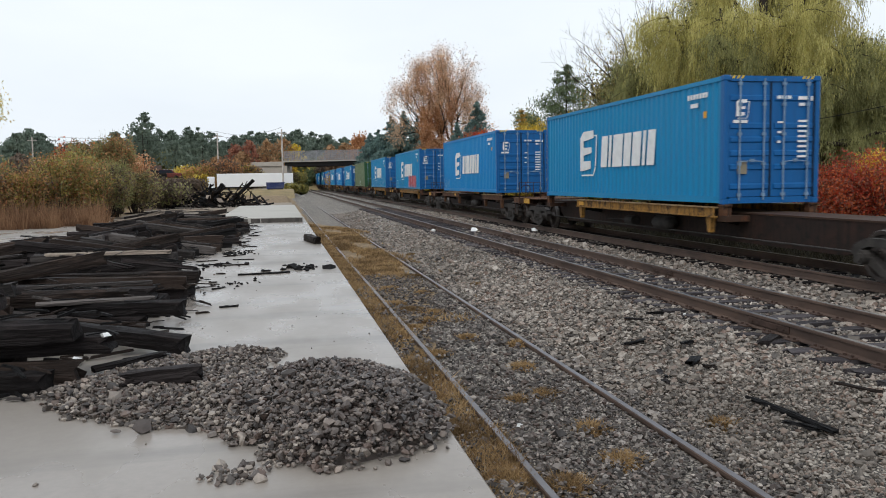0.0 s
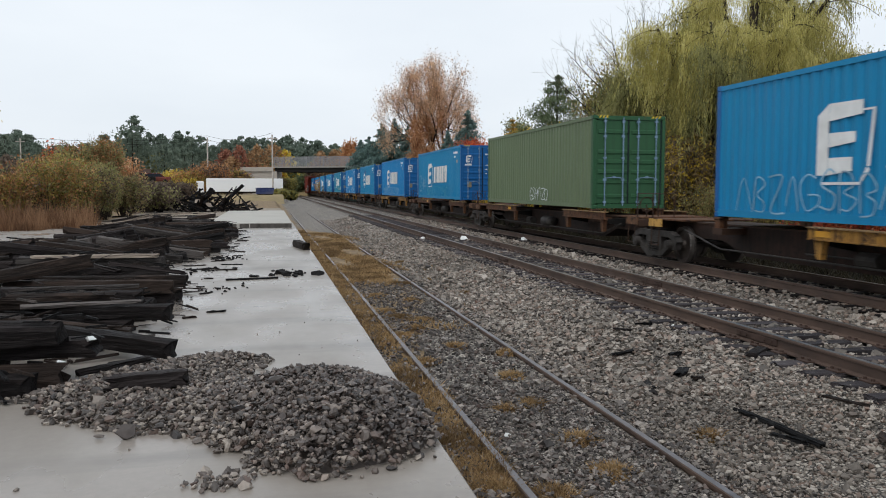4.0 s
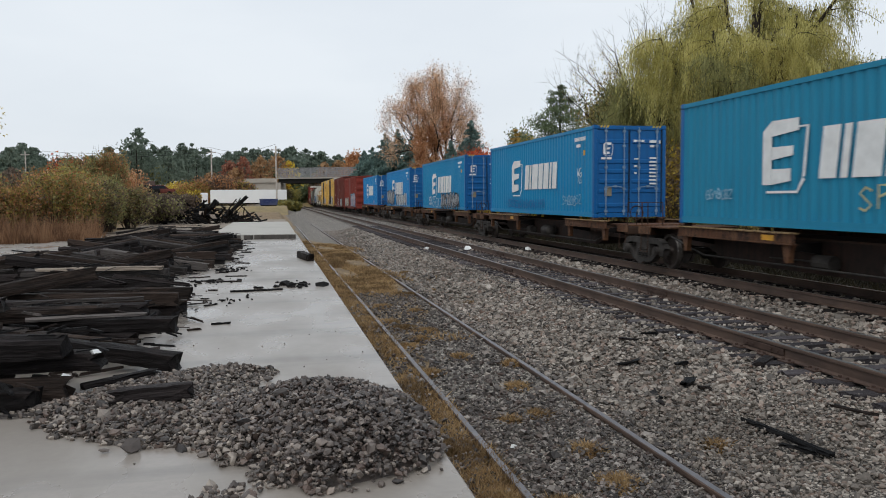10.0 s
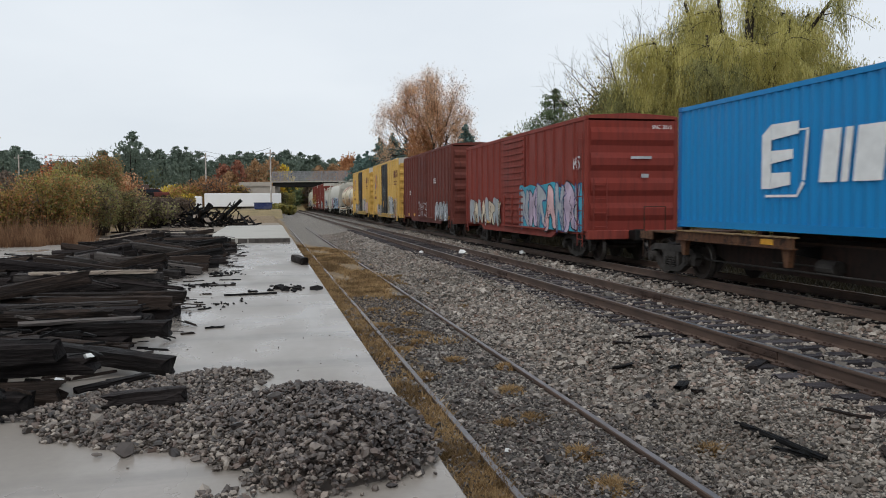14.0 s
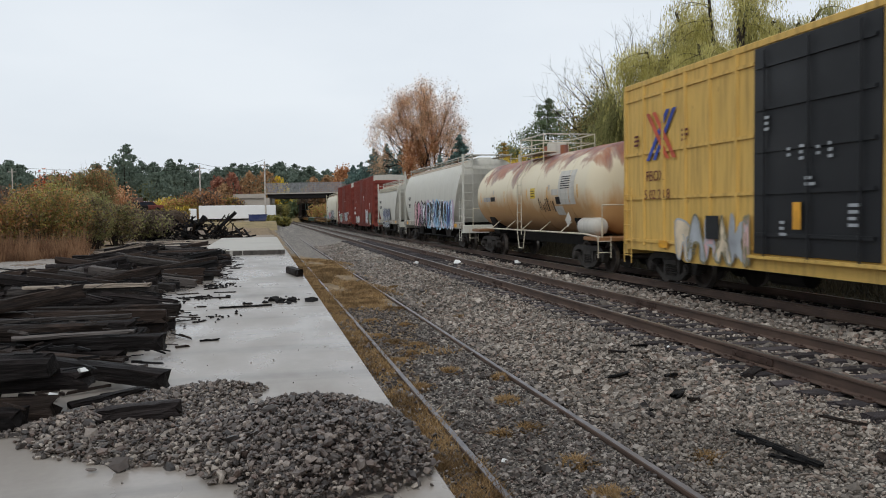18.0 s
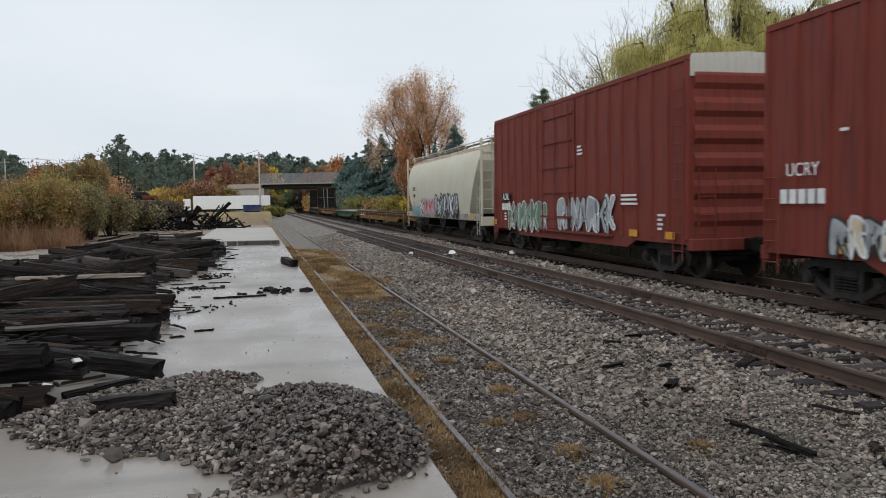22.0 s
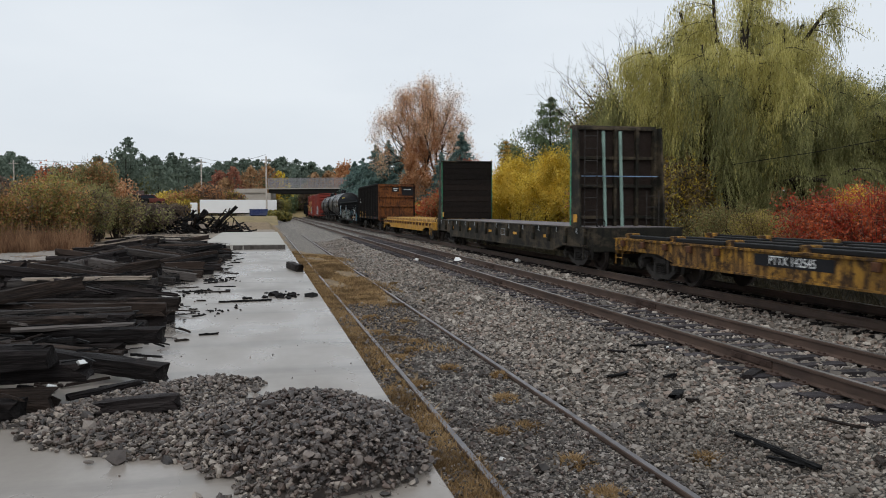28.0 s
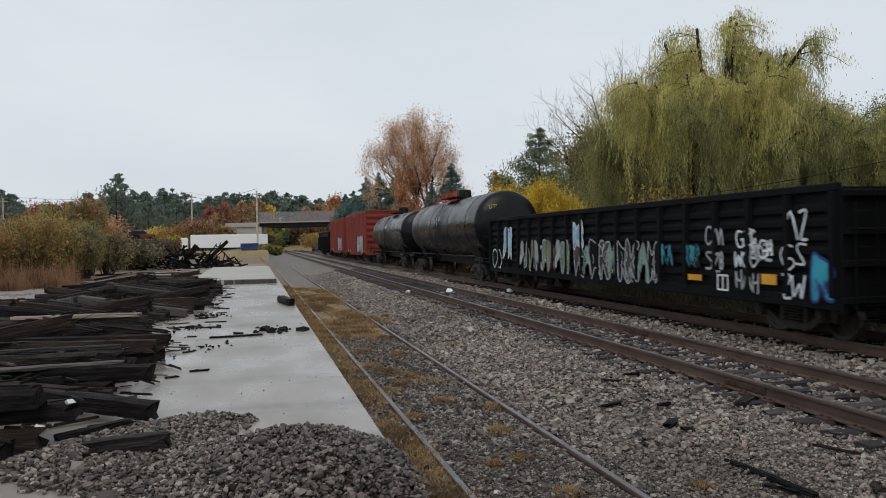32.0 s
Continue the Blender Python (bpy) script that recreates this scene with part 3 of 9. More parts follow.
def side_frame_mb():
    """A cast truss frame: arched top, sagging bottom, two columns, spring nest, journal boxes."""
    mb = MB()

    def bar(pts, t, w):
        for (ya, za), (yb, zb) in zip(pts, pts[1:]):
            dy, dz = yb - ya, zb - za
            ln = math.hypot(dy, dz)
            ny, nz = -dz / ln * t / 2, dy / ln * t / 2
            mb.prism([(ya + ny, za + nz), (ya - ny, za - nz), (yb - ny, zb - nz), (yb + ny, zb + nz)], -w, w, "x")
    bar([(-1.2, 0.5), (-1.1, 0.62), (-0.85, 0.72), (0.85, 0.72), (1.1, 0.62), (1.2, 0.5)], 0.15, 0.085)
    bar([(-1.05, 0.52), (-0.8, 0.42), (-0.42, 0.2), (0.42, 0.2), (0.8, 0.42), (1.05, 0.52)], 0.13, 0.09)
    for q in (-1, 1):
        bar([(q * 0.34, 0.2), (q * 0.34, 0.72)], 0.12, 0.08)
        mb.prism([(q * 1.0 - 0.16, 0.34), (q * 1.0 + 0.16, 0.34), (q * 1.0 + 0.2, 0.56), (q * 1.0 - 0.2, 0.56)], -0.08, 0.08, "x")
        mb.tube((-0.19, q * 0.89, 0.46), (0.02, q * 0.89, 0.46), 0.13, n=12)
        mb.tube((-0.22, q * 0.89, 0.46), (-0.19, q * 0.89, 0.46), 0.08, n=8)
    mb.box(-0.1, 0.1, -0.28, 0.28, 0.52, 0.64)
    for i in range(3):
        for j in range(5):
            mb.lathe([(0.06, 0.25 + 0.055 * j), (0.085, 0.262 + 0.055 * j), (0.085, 0.28 + 0.055 * j), (0.06, 0.295 + 0.055 * j)], 8, pose(-0.05, -0.17 + 0.17 * i, 0))
    return mb


def wheelset_mb():
    mb = MB()
    for s in (-1, 1):
        m = pose(s * 0.7175, 0, 0.46) @ pose(0, 0, 0, 0, 90 * s, 0)
        mb.lathe([(0.0, 0.06), (0.1, 0.08), (0.14, 0.02), (0.36, -0.01), (0.38, 0.05), (0.452, 0.06), (0.452, -0.05), (0.485, -0.06), (0.485, -0.085), (0.36, -0.085), (0.1, -0.1), (0.0, -0.1)], 28, m)
    mb.tube((-0.9, 0, 0.46), (0.9, 0, 0.46), 0.08, n=10)
    return mb


def tread_mb():
    return MB().lathe([(0.452, 0.058), (0.459, 0.05), (0.461, -0.05)], 28, pose(0, 0, 0, 0, 90, 0))


def bogie(car, y):
    b = part("bogie", cached("bolster", lambda: MB().cbox(-1.1, 1.1, -0.2, 0.2, 0.5, 0.85, 0.03), M["under"]), None, car, m=pose(0, y, 0))
    for s in (-1, 1):
        part("side_frame", cached("side_frame", side_frame_mb, M["bogie"]), None, b, m=pose(s * 1.03, 0, 0, 0, 0, 0 if s < 0 else 180))
        part("wheelset", cached("wheelset", wheelset_mb, M["wheel"]), None, b, m=pose(0, s * 0.89, 0))
        for e in (-1, 1):
            part("wheel_tread", cached("wheel_tread", tread_mb, M["rail_top"]), None, b, "polished steel wheel tread", m=pose(e * 0.7175, s * 0.89, 0.46, 0, 0, 0 if e > 0 else 180))


def coupler(car, y, s):
    """A coupler at the end y that points along s, with its air hose and cut lever."""
    mb = MB().cbox(-0.16, 0.16, *sorted((y - s * 0.2, y + s * 0.5)), 0.72, 1.0, 0.03)
    mb.cbox(-0.2, 0.14, *sorted((y + s * 0.42, y + s * 0.72)), 0.68, 1.04, 0.05)
    c = part("coupler", mb, M["under"], car)
    h = MB()
    h.path([(0.35, y, 0.75), (0.36, y + s * 0.2, 0.5), (0.3, y + s * 0.45, 0.38), (0.22, y + s * 0.62, 0.5)], 0.028)
    part("air_hose", h, M["black"], c)


def ladder_mb(x, y, z0, z1, w, along="y", n=None, r=0.016):
    """A ladder whose stiles stand w apart; along y on a car's side, along x on its end."""
    mb = MB()
    n = n or max(2, round((z1 - z0) / 0.42))
    d = (0, w / 2, 0) if along == "y" else (w / 2, 0, 0)
    for s in (-1, 1):
        mb.tube((x + s * d[0], y + s * d[1], z0), (x + s * d[0], y + s * d[1], z1), r, n=6)
    for i in range(n):
        z = z0 + (z1 - z0) * (i + 0.5) / n
        mb.tube((x - d[0], y - d[1], z), (x + d[0], y + d[1], z), r * 0.9, n=6)
    return mb


def blocks(car, marks, x, material, name="marking", label="painted white marking", side="side"):
    """Thin painted shapes. side: marks are (y0, y1, z0, z1) on the plane x; end: (x0, x1, z0, z1) on the plane y = x."""
    for a, b, c, d in marks:
        mb = MB().box(x - 0.004, x + 0.002, a, b, c, d) if side == "side" else MB().box(a, b, x - 0.004, x + 0.002, c, d)
        part(name, mb, material, car, label)


def lettering(car, words, x, y, z, size, material, end=False):
    """Words that read from the far end towards the near end on a car's side, or across its near end."""
    cu = bpy.data.curves.new("lettering", "FONT")
    cu.body, cu.size, cu.align_x, cu.align_y, cu.extrude = words, size, "CENTER", "CENTER", 0.002
    tmp = bpy.data.objects.new("lettering", cu)
    me = bpy.data.meshes.new_from_object(tmp)
    bpy.data.objects.remove(tmp)
    me.materials.append(material)
    return part("lettering", me, material, car, "stencilled lettering", pose(x, y, z, 90, 0, 0 if end else -90))


GLYPHS = (((0, 0), (0.1, 0.9), (0.5, 1), (0.7, 0.7), (0.3, 0.5), (0.8, 0.3), (0.6, 0), (0.1, 0.05)), ((0.8, 0.9), (0.3, 1), (0, 0.5), (0.3, 0), (0.9, 0.1), (0.9, 0.45), (0.5, 0.45)), ((0, 1), (0.15, 0), (0.45, 0.7), (0.7, 0), (0.95, 1)),
          ((0.1, 0), (0.15, 1), (0.2, 0.5), (0.8, 0.55), (0.75, 1), (0.85, 0)), ((0, 0.1), (0.45, 1), (0.9, 0)), ((0.85, 0.9), (0.35, 1), (0.15, 0.7), (0.75, 0.35), (0.6, 0.02), (0, 0.1)), ((0.5, 0), (0.05, 0.3), (0.2, 0.95), (0.75, 0.95), (0.95, 0.4), (0.5, 0)), ((0, 0.95), (0.9, 1), (0.1, 0.05), (0.95, 0)))
BLOBS = (((0.03, 0.0), (0.0, 0.5), (0.05, 1.0), (0.3, 0.95), (0.45, 0.72), (0.6, 1.0), (0.95, 0.95), (1.0, 0.5), (0.95, 0.05), (0.68, 0.0), (0.5, 0.3), (0.32, 0.02)),
         ((0.0, 0.02), (0.12, 0.55), (0.3, 1.0), (0.62, 1.0), (0.8, 0.6), (1.0, 0.0), (0.72, 0.05), (0.62, 0.3), (0.4, 0.3), (0.28, 0.0)),
         ((0.0, 0.0), (0.0, 1.0), (0.35, 0.98), (0.38, 0.66), (0.7, 1.0), (1.0, 0.9), (0.62, 0.55), (1.0, 0.1), (0.75, -0.02), (0.36, 0.36), (0.3, 0.0)),
         ((0.05, 0.0), (0.0, 0.96), (0.5, 1.02), (0.95, 0.86), (0.98, 0.55), (0.66, 0.46), (1.0, 0.04), (0.7, 0.0), (0.42, 0.3), (0.3, 0.0)))

# single-line letters for the words that can be read
SPRAYED = {"O": ((0.5, 1), (0.05, 0.7), (0.1, 0.2), (0.5, 0), (0.92, 0.25), (0.95, 0.75), (0.5, 1)), "N": ((0, 0), (0.05, 1), (0.5, 0.5), (0.9, 0), (0.95, 1)), "I": ((0.1, 1), (0.9, 1), (0.5, 1), (0.5, 0), (0.1, 0), (0.9, 0)),
           "K": ((0.1, 1), (0.1, 0), (0.12, 0.45), (0.9, 1), (0.15, 0.5), (0.95, 0)), "S": ((0.95, 0.85), (0.5, 1), (0.1, 0.75), (0.5, 0.5), (0.9, 0.25), (0.5, 0), (0.05, 0.12)), "P": ((0.1, 0), (0.1, 1), (0.7, 1), (0.85, 0.72), (0.1, 0.5)),
           "T": ((0.0, 1), (1.0, 1), (0.5, 1), (0.5, 0)), "R": ((0.1, 0), (0.1, 1), (0.8, 0.95), (0.8, 0.6), (0.15, 0.5), (0.9, 0)), "A": ((0.0, 0), (0.5, 1), (0.75, 0.4), (0.25, 0.4), (0.75, 0.4), (1.0, 0))}


def sprayed_word(car, word, x, y0, y1, z0, z1, material, width):
    """A word in single sprayed lines that reads from y1 to y0 on the side plane x."""
    step = (y1 - y0) / len(word)
    rnd = random.Random(len(word))
    for i, ch in enumerate(word):
        lift = rnd.uniform(-0.06, 0.06)
        ink = MB()
        stroke(ink, x - 0.006, [(y1 - (i + 0.1 + u * 0.78) * step, z0 + (q + lift) * (z1 - z0)) for u, q in SPRAYED[ch]], width)
        part("graffiti_letter", ink, material, car, "thin sprayed graffiti letter")


def flowing(p, closed=False, k=4):
    """A smooth line through the points."""
    n = len(p)
    out = []
    for i in range(n if closed else n - 1):
        a, b, c, d = (p[(i + q) % n] if closed else p[max(0, min(n - 1, i + q))] for q in (-1, 0, 1, 2))
        for j in range(k):
            t = j / k
            out.append(tuple(0.5 * (2 * v + (w - u) * t + (2 * u - 5 * v + 4 * w - e) * t * t + (3 * v - u - 3 * w + e) * t ** 3) for u, v, w, e in zip(a, b, c, d)))
    return out if closed else out + [p[-1]]


def stroke(mb, x, line, width, closed=False):
    """A flat sprayed ribbon along a line of (y, z) on the plane x."""
    n = len(line)
    vs = []
    for i in range(n):
        a, b = (line[i - 1], line[(i + 1) % n]) if closed else (line[max(0, i - 1)], line[min(n - 1, i + 1)])
        dy, dz = b[0] - a[0], b[1] - a[1]
        ln = math.hypot(dy, dz) or 1
        w = width / 2
        vs += [(x, line[i][0] - dz / ln * w, line[i][1] + dy / ln * w), (x, line[i][0] + dz / ln * w, line[i][1] - dy / ln * w)]
    mb.add(vs, [(2 * i, 2 * i + 1, (2 * i + 3) % (2 * n), (2 * i + 2) % (2 * n)) for i in range(n if closed else n - 1)])


def scrawl(car, x, y0, y1, z0, z1, colours, seed, width=0.05, fill=None, cloud=None, wide=1.0):
    """Graffiti on the side plane x: fat outlined letters where fill names their colours, else a handwritten line; cloud names the colour sprayed behind them."""
    rnd = random.Random(seed)
    if cloud:
        n = max(3, int((y1 - y0) / 0.55))
        top = [(y1 + 0.15 - (y1 - y0 + 0.3) * q / n, z1 + rnd.uniform(-0.12, 0.16)) for q in range(n + 1)]
        edge = flowing([(y1 + 0.2, z0 + 0.02)] + top + [(y0 - 0.2, z0 + 0.02)], False, 3)
        part("graffiti_cloud", MB().prism(edge, x - 0.004, x - 0.001, "x"), M[cloud], car, "sprayed colour behind the letters")
    hgt, y, i = z1 - z0, y1, 0
    while y > y0 + 0.12:
        w = min(rnd.uniform(0.6, 0.85) * hgt * wide, y - y0)
        drop = rnd.uniform(-0.08, 0.08) * hgt
        xx = x - 0.006 - 0.002 * (i % 2)
        if fill:
            p = [(y - (u + rnd.uniform(-0.1, 0.1)) * w, z0 + drop * 0.6 + (q + rnd.uniform(-0.12, 0.12)) * hgt * 0.92 + 0.04 * hgt) for u, q in BLOBS[rnd.randrange(4)]]
            p = [(u, max(z0, min(z1, q))) for u, q in p]
            line = flowing(p, True, 3)
            face = part("graffiti_letter", MB().prism(line, xx, xx + 0.003, "x"), M[fill[i % len(fill)]], car, "sprayed graffiti letter")
            ink = MB()
            stroke(ink, xx - 0.003, line, width * rnd.uniform(0.8, 1.2), True)
            for _ in range(3):
                cy, cz = y - w * rnd.uniform(0.2, 0.8), z0 + hgt * rnd.uniform(0.3, 0.8)
                stroke(ink, xx - 0.003, flowing([(cy, cz), (cy + w * rnd.uniform(-0.15, 0.15), cz - hgt * 0.15), (cy + w * rnd.uniform(-0.2, 0.2), cz - hgt * rnd.uniform(0.2, 0.4))]), width * 0.7)
            part("letter_outline", ink, M[colours[i % len(colours)]], face)
        else:
            g = GLYPHS[rnd.randrange(len(GLYPHS))]
            p = [(y - (u + rnd.uniform(-0.1, 0.1)) * w, z0 + drop + max(0.0, min(1.0, q + rnd.uniform(-0.1, 0.1))) * hgt * 0.9) for u, q in g]
            ink = MB()
            stroke(ink, xx, flowing(p), width * rnd.uniform(0.7, 1.1))
            part("graffiti_letter", ink, M[colours[i % len(colours)]], car, "thin sprayed graffiti letter")
        y -= w * (0.84 if fill else 0.98)
        i += 1


for nm, c in (("g_olive", (0.19, 0.17, 0.10)), ("g_soot", (0.045, 0.042, 0.038)), ("g_cream", (0.6, 0.5, 0.36)), ("g_straw", (0.42, 0.42, 0.24)), ("g_mint", (0.20, 0.30, 0.26)), ("g_strip", (0.05, 0.28, 0.15)), ("g_white", (0.62, 0.66, 0.68)), ("g_silver", (0.33, 0.35, 0.37)), ("g_black", (0.012, 0.012, 0.014)), ("g_pink", (0.55, 0.28, 0.36)), ("g_red", (0.4, 0.05, 0.06)), ("g_teal", (0.025, 0.29, 0.40)),
              ("g_sky", (0.25, 0.45, 0.62)), ("g_navy", (0.015, 0.03, 0.16)), ("g_lilac", (0.42, 0.33, 0.42)), ("g_orange", (0.5, 0.16, 0.04)), ("g_pale", (0.24, 0.42, 0.55)), ("g_green", (0.12, 0.2, 0.12)), ("g_blush", (0.58, 0.36, 0.36)), ("g_royal", (0.02, 0.05, 0.30)), ("g_scarlet", (0.50, 0.08, 0.03))):
    M[nm] = plain("spray_" + nm[2:], c, 0.6, 0, 0.3, 2.0)


# ---- containers on flat cars
CB, CH, CW, CL = 1.26, 2.896, 2.438, 12.19


def corrugated(length, z0, z1, depth=0.036, period=0.278):
    n = int(length / period)
    step = length / n
    line = []
    for i in range(n):
        y = -length / 2 + i * step
        line += [(y, 0), (y + 0.26 * step, 0), (y + 0.5 * step, depth), (y + 0.76 * step, depth)]
    line.append((length / 2, 0))
    return line


def container_side(s):
    x = s * (CW / 2 - 0.012)
    mb = MB()
    line = [(x - s * d, y) for y, d in corrugated(CL - 0.3, 0, 0)]
    mb.sheet(line, CB + 0.16, CB + CH - 0.1, "z")
    return mb


def container(near, paintname, doorname, seed, logo=True, tags=()):
    label = {"blue": "blue corrugated steel shipping container on a flat car", "blue2": "bright blue corrugated shipping container on a flat car", "blue3": "faded teal-blue corrugated shipping container on a flat car",
             "green_box": "dull green corrugated shipping container on a flat car"}[paintname]
    c = stock("shipping_container", label, "shipping container", near, near + CL, "containers on the train")
    pm, dm = M[paintname], M[doorname]
    hx, hy, t = CW / 2, CL / 2, CB + CH
    for s in (-1, 1):
        part("side_wall", cached("cside%d%s" % (s, paintname), lambda: container_side(s), pm), None, c)

    for s in (-1, 1):
        for nm, z0, z1 in (("bottom_rail", CB + 0.02, CB + 0.17), ("top_rail", t - 0.11, t - 0.01)):
            part(nm, cached("c%s%d%s" % (nm, s, paintname), lambda: MB().box(*sorted((s * hx, s * (hx - 0.06))), -hy + 0.14, hy - 0.14, z0, z1), pm), None, c)
        for e in (-1, 1):
            part("corner_post", cached("cpost%d%d%s" % (s, e, doorname), lambda: MB().cbox(*sorted((s * hx, s * (hx - 0.11))), *sorted((e * hy, e * (hy - 0.16))), CB + 0.115, t - 0.115, 0.012), dm), None, c)
            for z in (CB - 0.006, t - 0.112):
                part("corner_casting", cached("ccast%d%d%g%s" % (s, e, z, doorname), lambda: MB().cbox(*sorted((s * (hx + 0.004), s * (hx - 0.16))), *sorted((e * (hy + 0.004), e * (hy - 0.17))), z, z + 0.118, 0.015), dm), None, c)
    for e in (-1, 1):
        for nm, z0, z1 in (("end_header", t - 0.13, t - 0.005), ("end_sill", CB + 0.01, CB + 0.15)):
            part(nm, cached("c%s%d%s" % (nm, e, doorname), lambda: MB().box(-hx + 0.17, hx - 0.17, *sorted((e * (hy - 0.02), e * (hy - 0.12))), z0, z1), dm), None, c)
    part("roof", cached("croof" + paintname, lambda: MB().sheet([(y, t - 0.03 + d * 0.5) for y, d in corrugated(CL - 0.25, 0, 0, 0.03, 0.4)], -hx + 0.05, hx - 0.05, "x"), pm), None, c)
    part("floor_frame", cached("cfloor", lambda: MB().box(-hx + 0.05, hx - 0.05, -hy + 0.1, hy - 0.1, CB + 0.03, CB + 0.16), M["under"]), None, c)
    part("end_wall", cached("cend" + paintname, lambda: MB().sheet([(x, hy - 0.06 + d) for x, d in corrugated(CW - 0.22, 0, 0)], CB + 0.14, t - 0.12, "z"), pm), None, c)
    # doors at the near end
    yd = -hy + 0.05

    w, h0, h1 = hx - 0.13, CB + 0.16, t - 0.14
    for s in (-1, 1):
        d = part("door", cached("cdoor" + doorname, lambda: MB().cbox(0, w, yd, yd + 0.04, h0, h1, 0.006), dm), None, c, m=pose(0.012 if s > 0 else -w - 0.012, 0, 0))
        for q in (0.09, 0.26, 0.38, 0.50, 0.62, 0.86):
            z = h0 + (h1 - h0) * q
            part("door_rib", cached("crib%g%s" % (q, doorname), lambda: MB().prism([(yd + 0.002, z - 0.075), (yd - 0.028, z - 0.045), (yd - 0.028, z + 0.045), (yd + 0.002, z + 0.075)], 0.07, w - 0.05, "x"), dm), None, d)
        part("door_seal", cached("cseal", lambda: MB().box(w - 0.03, w, yd - 0.02, yd, h0, h1), M["seal"]), None, d)
        for q in (0.26, 0.82):
            x = q * w
            part("locking_bar", cached("cbar%g" % q, lambda: bar_mb(x, yd, t), M["bar"]), None, d, "grey steel locking bar")
    if logo:
        for i, mb in enumerate(emblem_mbs(0.42, "end")):
            part("emblem_bar", cached("cemblem_d%d" % i, lambda: mb, M["white"]), None, c, m=pose(-0.78, -hy + 0.006, CB + 2.15))
        blocks(c, [(-0.98, -0.62, CB + 1.83, CB + 1.9)], -hy + 0.012, M["white"], side="end")
        blocks(c, [(0.12 + 0.13 * i, 0.22 + 0.13 * i, CB + 2.38, CB + 2.45) for i in range(3)] + [(0.66, 0.93, CB + 2.36, CB + 2.44), (0.98, 1.03, CB + 2.34, CB + 2.44), (0.68, 0.82, CB + 2.22, CB + 2.29)]
               + [(0.66, 0.94, CB + 1.85 - 0.115 * i, CB + 1.90 - 0.115 * i) for i in range(8)] + [(0.14, 0.3, CB + 1.83, CB + 1.87), (0.14, 0.24, CB + 1.6, CB + 1.65), (0.14, 0.22, CB + 1.38, CB + 1.43)], -hy + 0.012, M["white"],
               label="white painted weight panel", side="end")
        blocks(c, [(-0.86, -0.62, CB + 0.68, CB + 0.98)], -hy + 0.012, M["placard"], "data_plate", "small brown data plate", side="end")
        xs = -hx - 0.002
        for i, mb in enumerate(emblem_mbs(1.42, "side")):
            part("emblem_bar", cached("cemblem_s%d" % i, lambda: mb, M["white"]), None, c, m=pose(xs, 2.68, CB + 1.44))
        for i, mb in enumerate(word_mbs()):
            part("side_lettering", cached("cword%d" % i, lambda: mb, M["white"]), None, c, m=pose(xs, 0, CB + 1.44))
        blocks(c, [(-4.55 - 0.14 * i, -4.45 - 0.14 * i, CB + 2.48, CB + 2.6) for i in range(7)] + [(-4.95, -4.6, CB + 2.28, CB + 2.38)], -hx - 0.002, M["white"])
        blocks(c, [(-5.35, -5.2, CB + 2.0, CB + 2.16)], -hx - 0.002, M["amber"], "sticker", "amber sticker")
    for s in (-1, 1):
        for k in range(4):
            part("hazard_stripe", cached("chaz%d%d" % (s, k), lambda: hazard_mb(s, k), M["stripe_y"]), None, c, "yellow height stripe")
    for i, (kind, y0, y1, z0, z1, cols) in enumerate(tags):
        if kind in ("ONIKS", "SPOTRATS"):
            sprayed_word(c, kind, -hx, y0, y1, CB + z0, CB + z1, M[cols[0]], 0.045)
        else:
            scrawl(c, -hx, y0, y1, CB + z0, CB + z1, cols, seed * 7 + i, width=0.034 if kind == "tag" else 0.07, fill=None if kind == "tag" else kind)
    return c


M["dark_rust"] = paint("dark_rusty_steel", (0.04, 0.02, 0.012), 0.5, 0.75, (0.07, 0.04, 0.025), 0.5)
M["sill_rust"] = grimy("sooty_rust_sill", (0.020, 0.011, 0.008), (0.045, 0.02, 0.013), (0.008, 0.006, 0.005), 0.5)
M["flange"] = grimy("worn_flange_steel", (0.24, 0.15, 0.07), (0.36, 0.26, 0.14), (0.05, 0.025, 0.015), 0.45)
M["placard"] = plain("faded_brown_plate", (0.22, 0.19, 0.13), 0.6)


def bar_mb(x, yd, t):
    mb = MB().tube((x, yd - 0.055, CB + 0.08), (x, yd - 0.055, t - 0.06), 0.02, n=8)
    for q in (0.04, 0.3, 0.55, 0.8, 0.97):
        z = CB + 0.1 + (CH - 0.2) * q
        mb.box(x - 0.045, x + 0.045, yd - 0.07, yd - 0.02, z - 0.035, z + 0.035)
    d = 1 if x < 0.5 else -1
    mb.tube((x, yd - 0.07, CB + 0.95), (x + d * 0.3, yd - 0.075, CB + 0.98), 0.014, n=6)
    mb.box(x + d * 0.3 - 0.04, x + d * 0.3 + 0.04, yd - 0.09, yd - 0.04, CB + 0.95, CB + 1.02)
    return mb


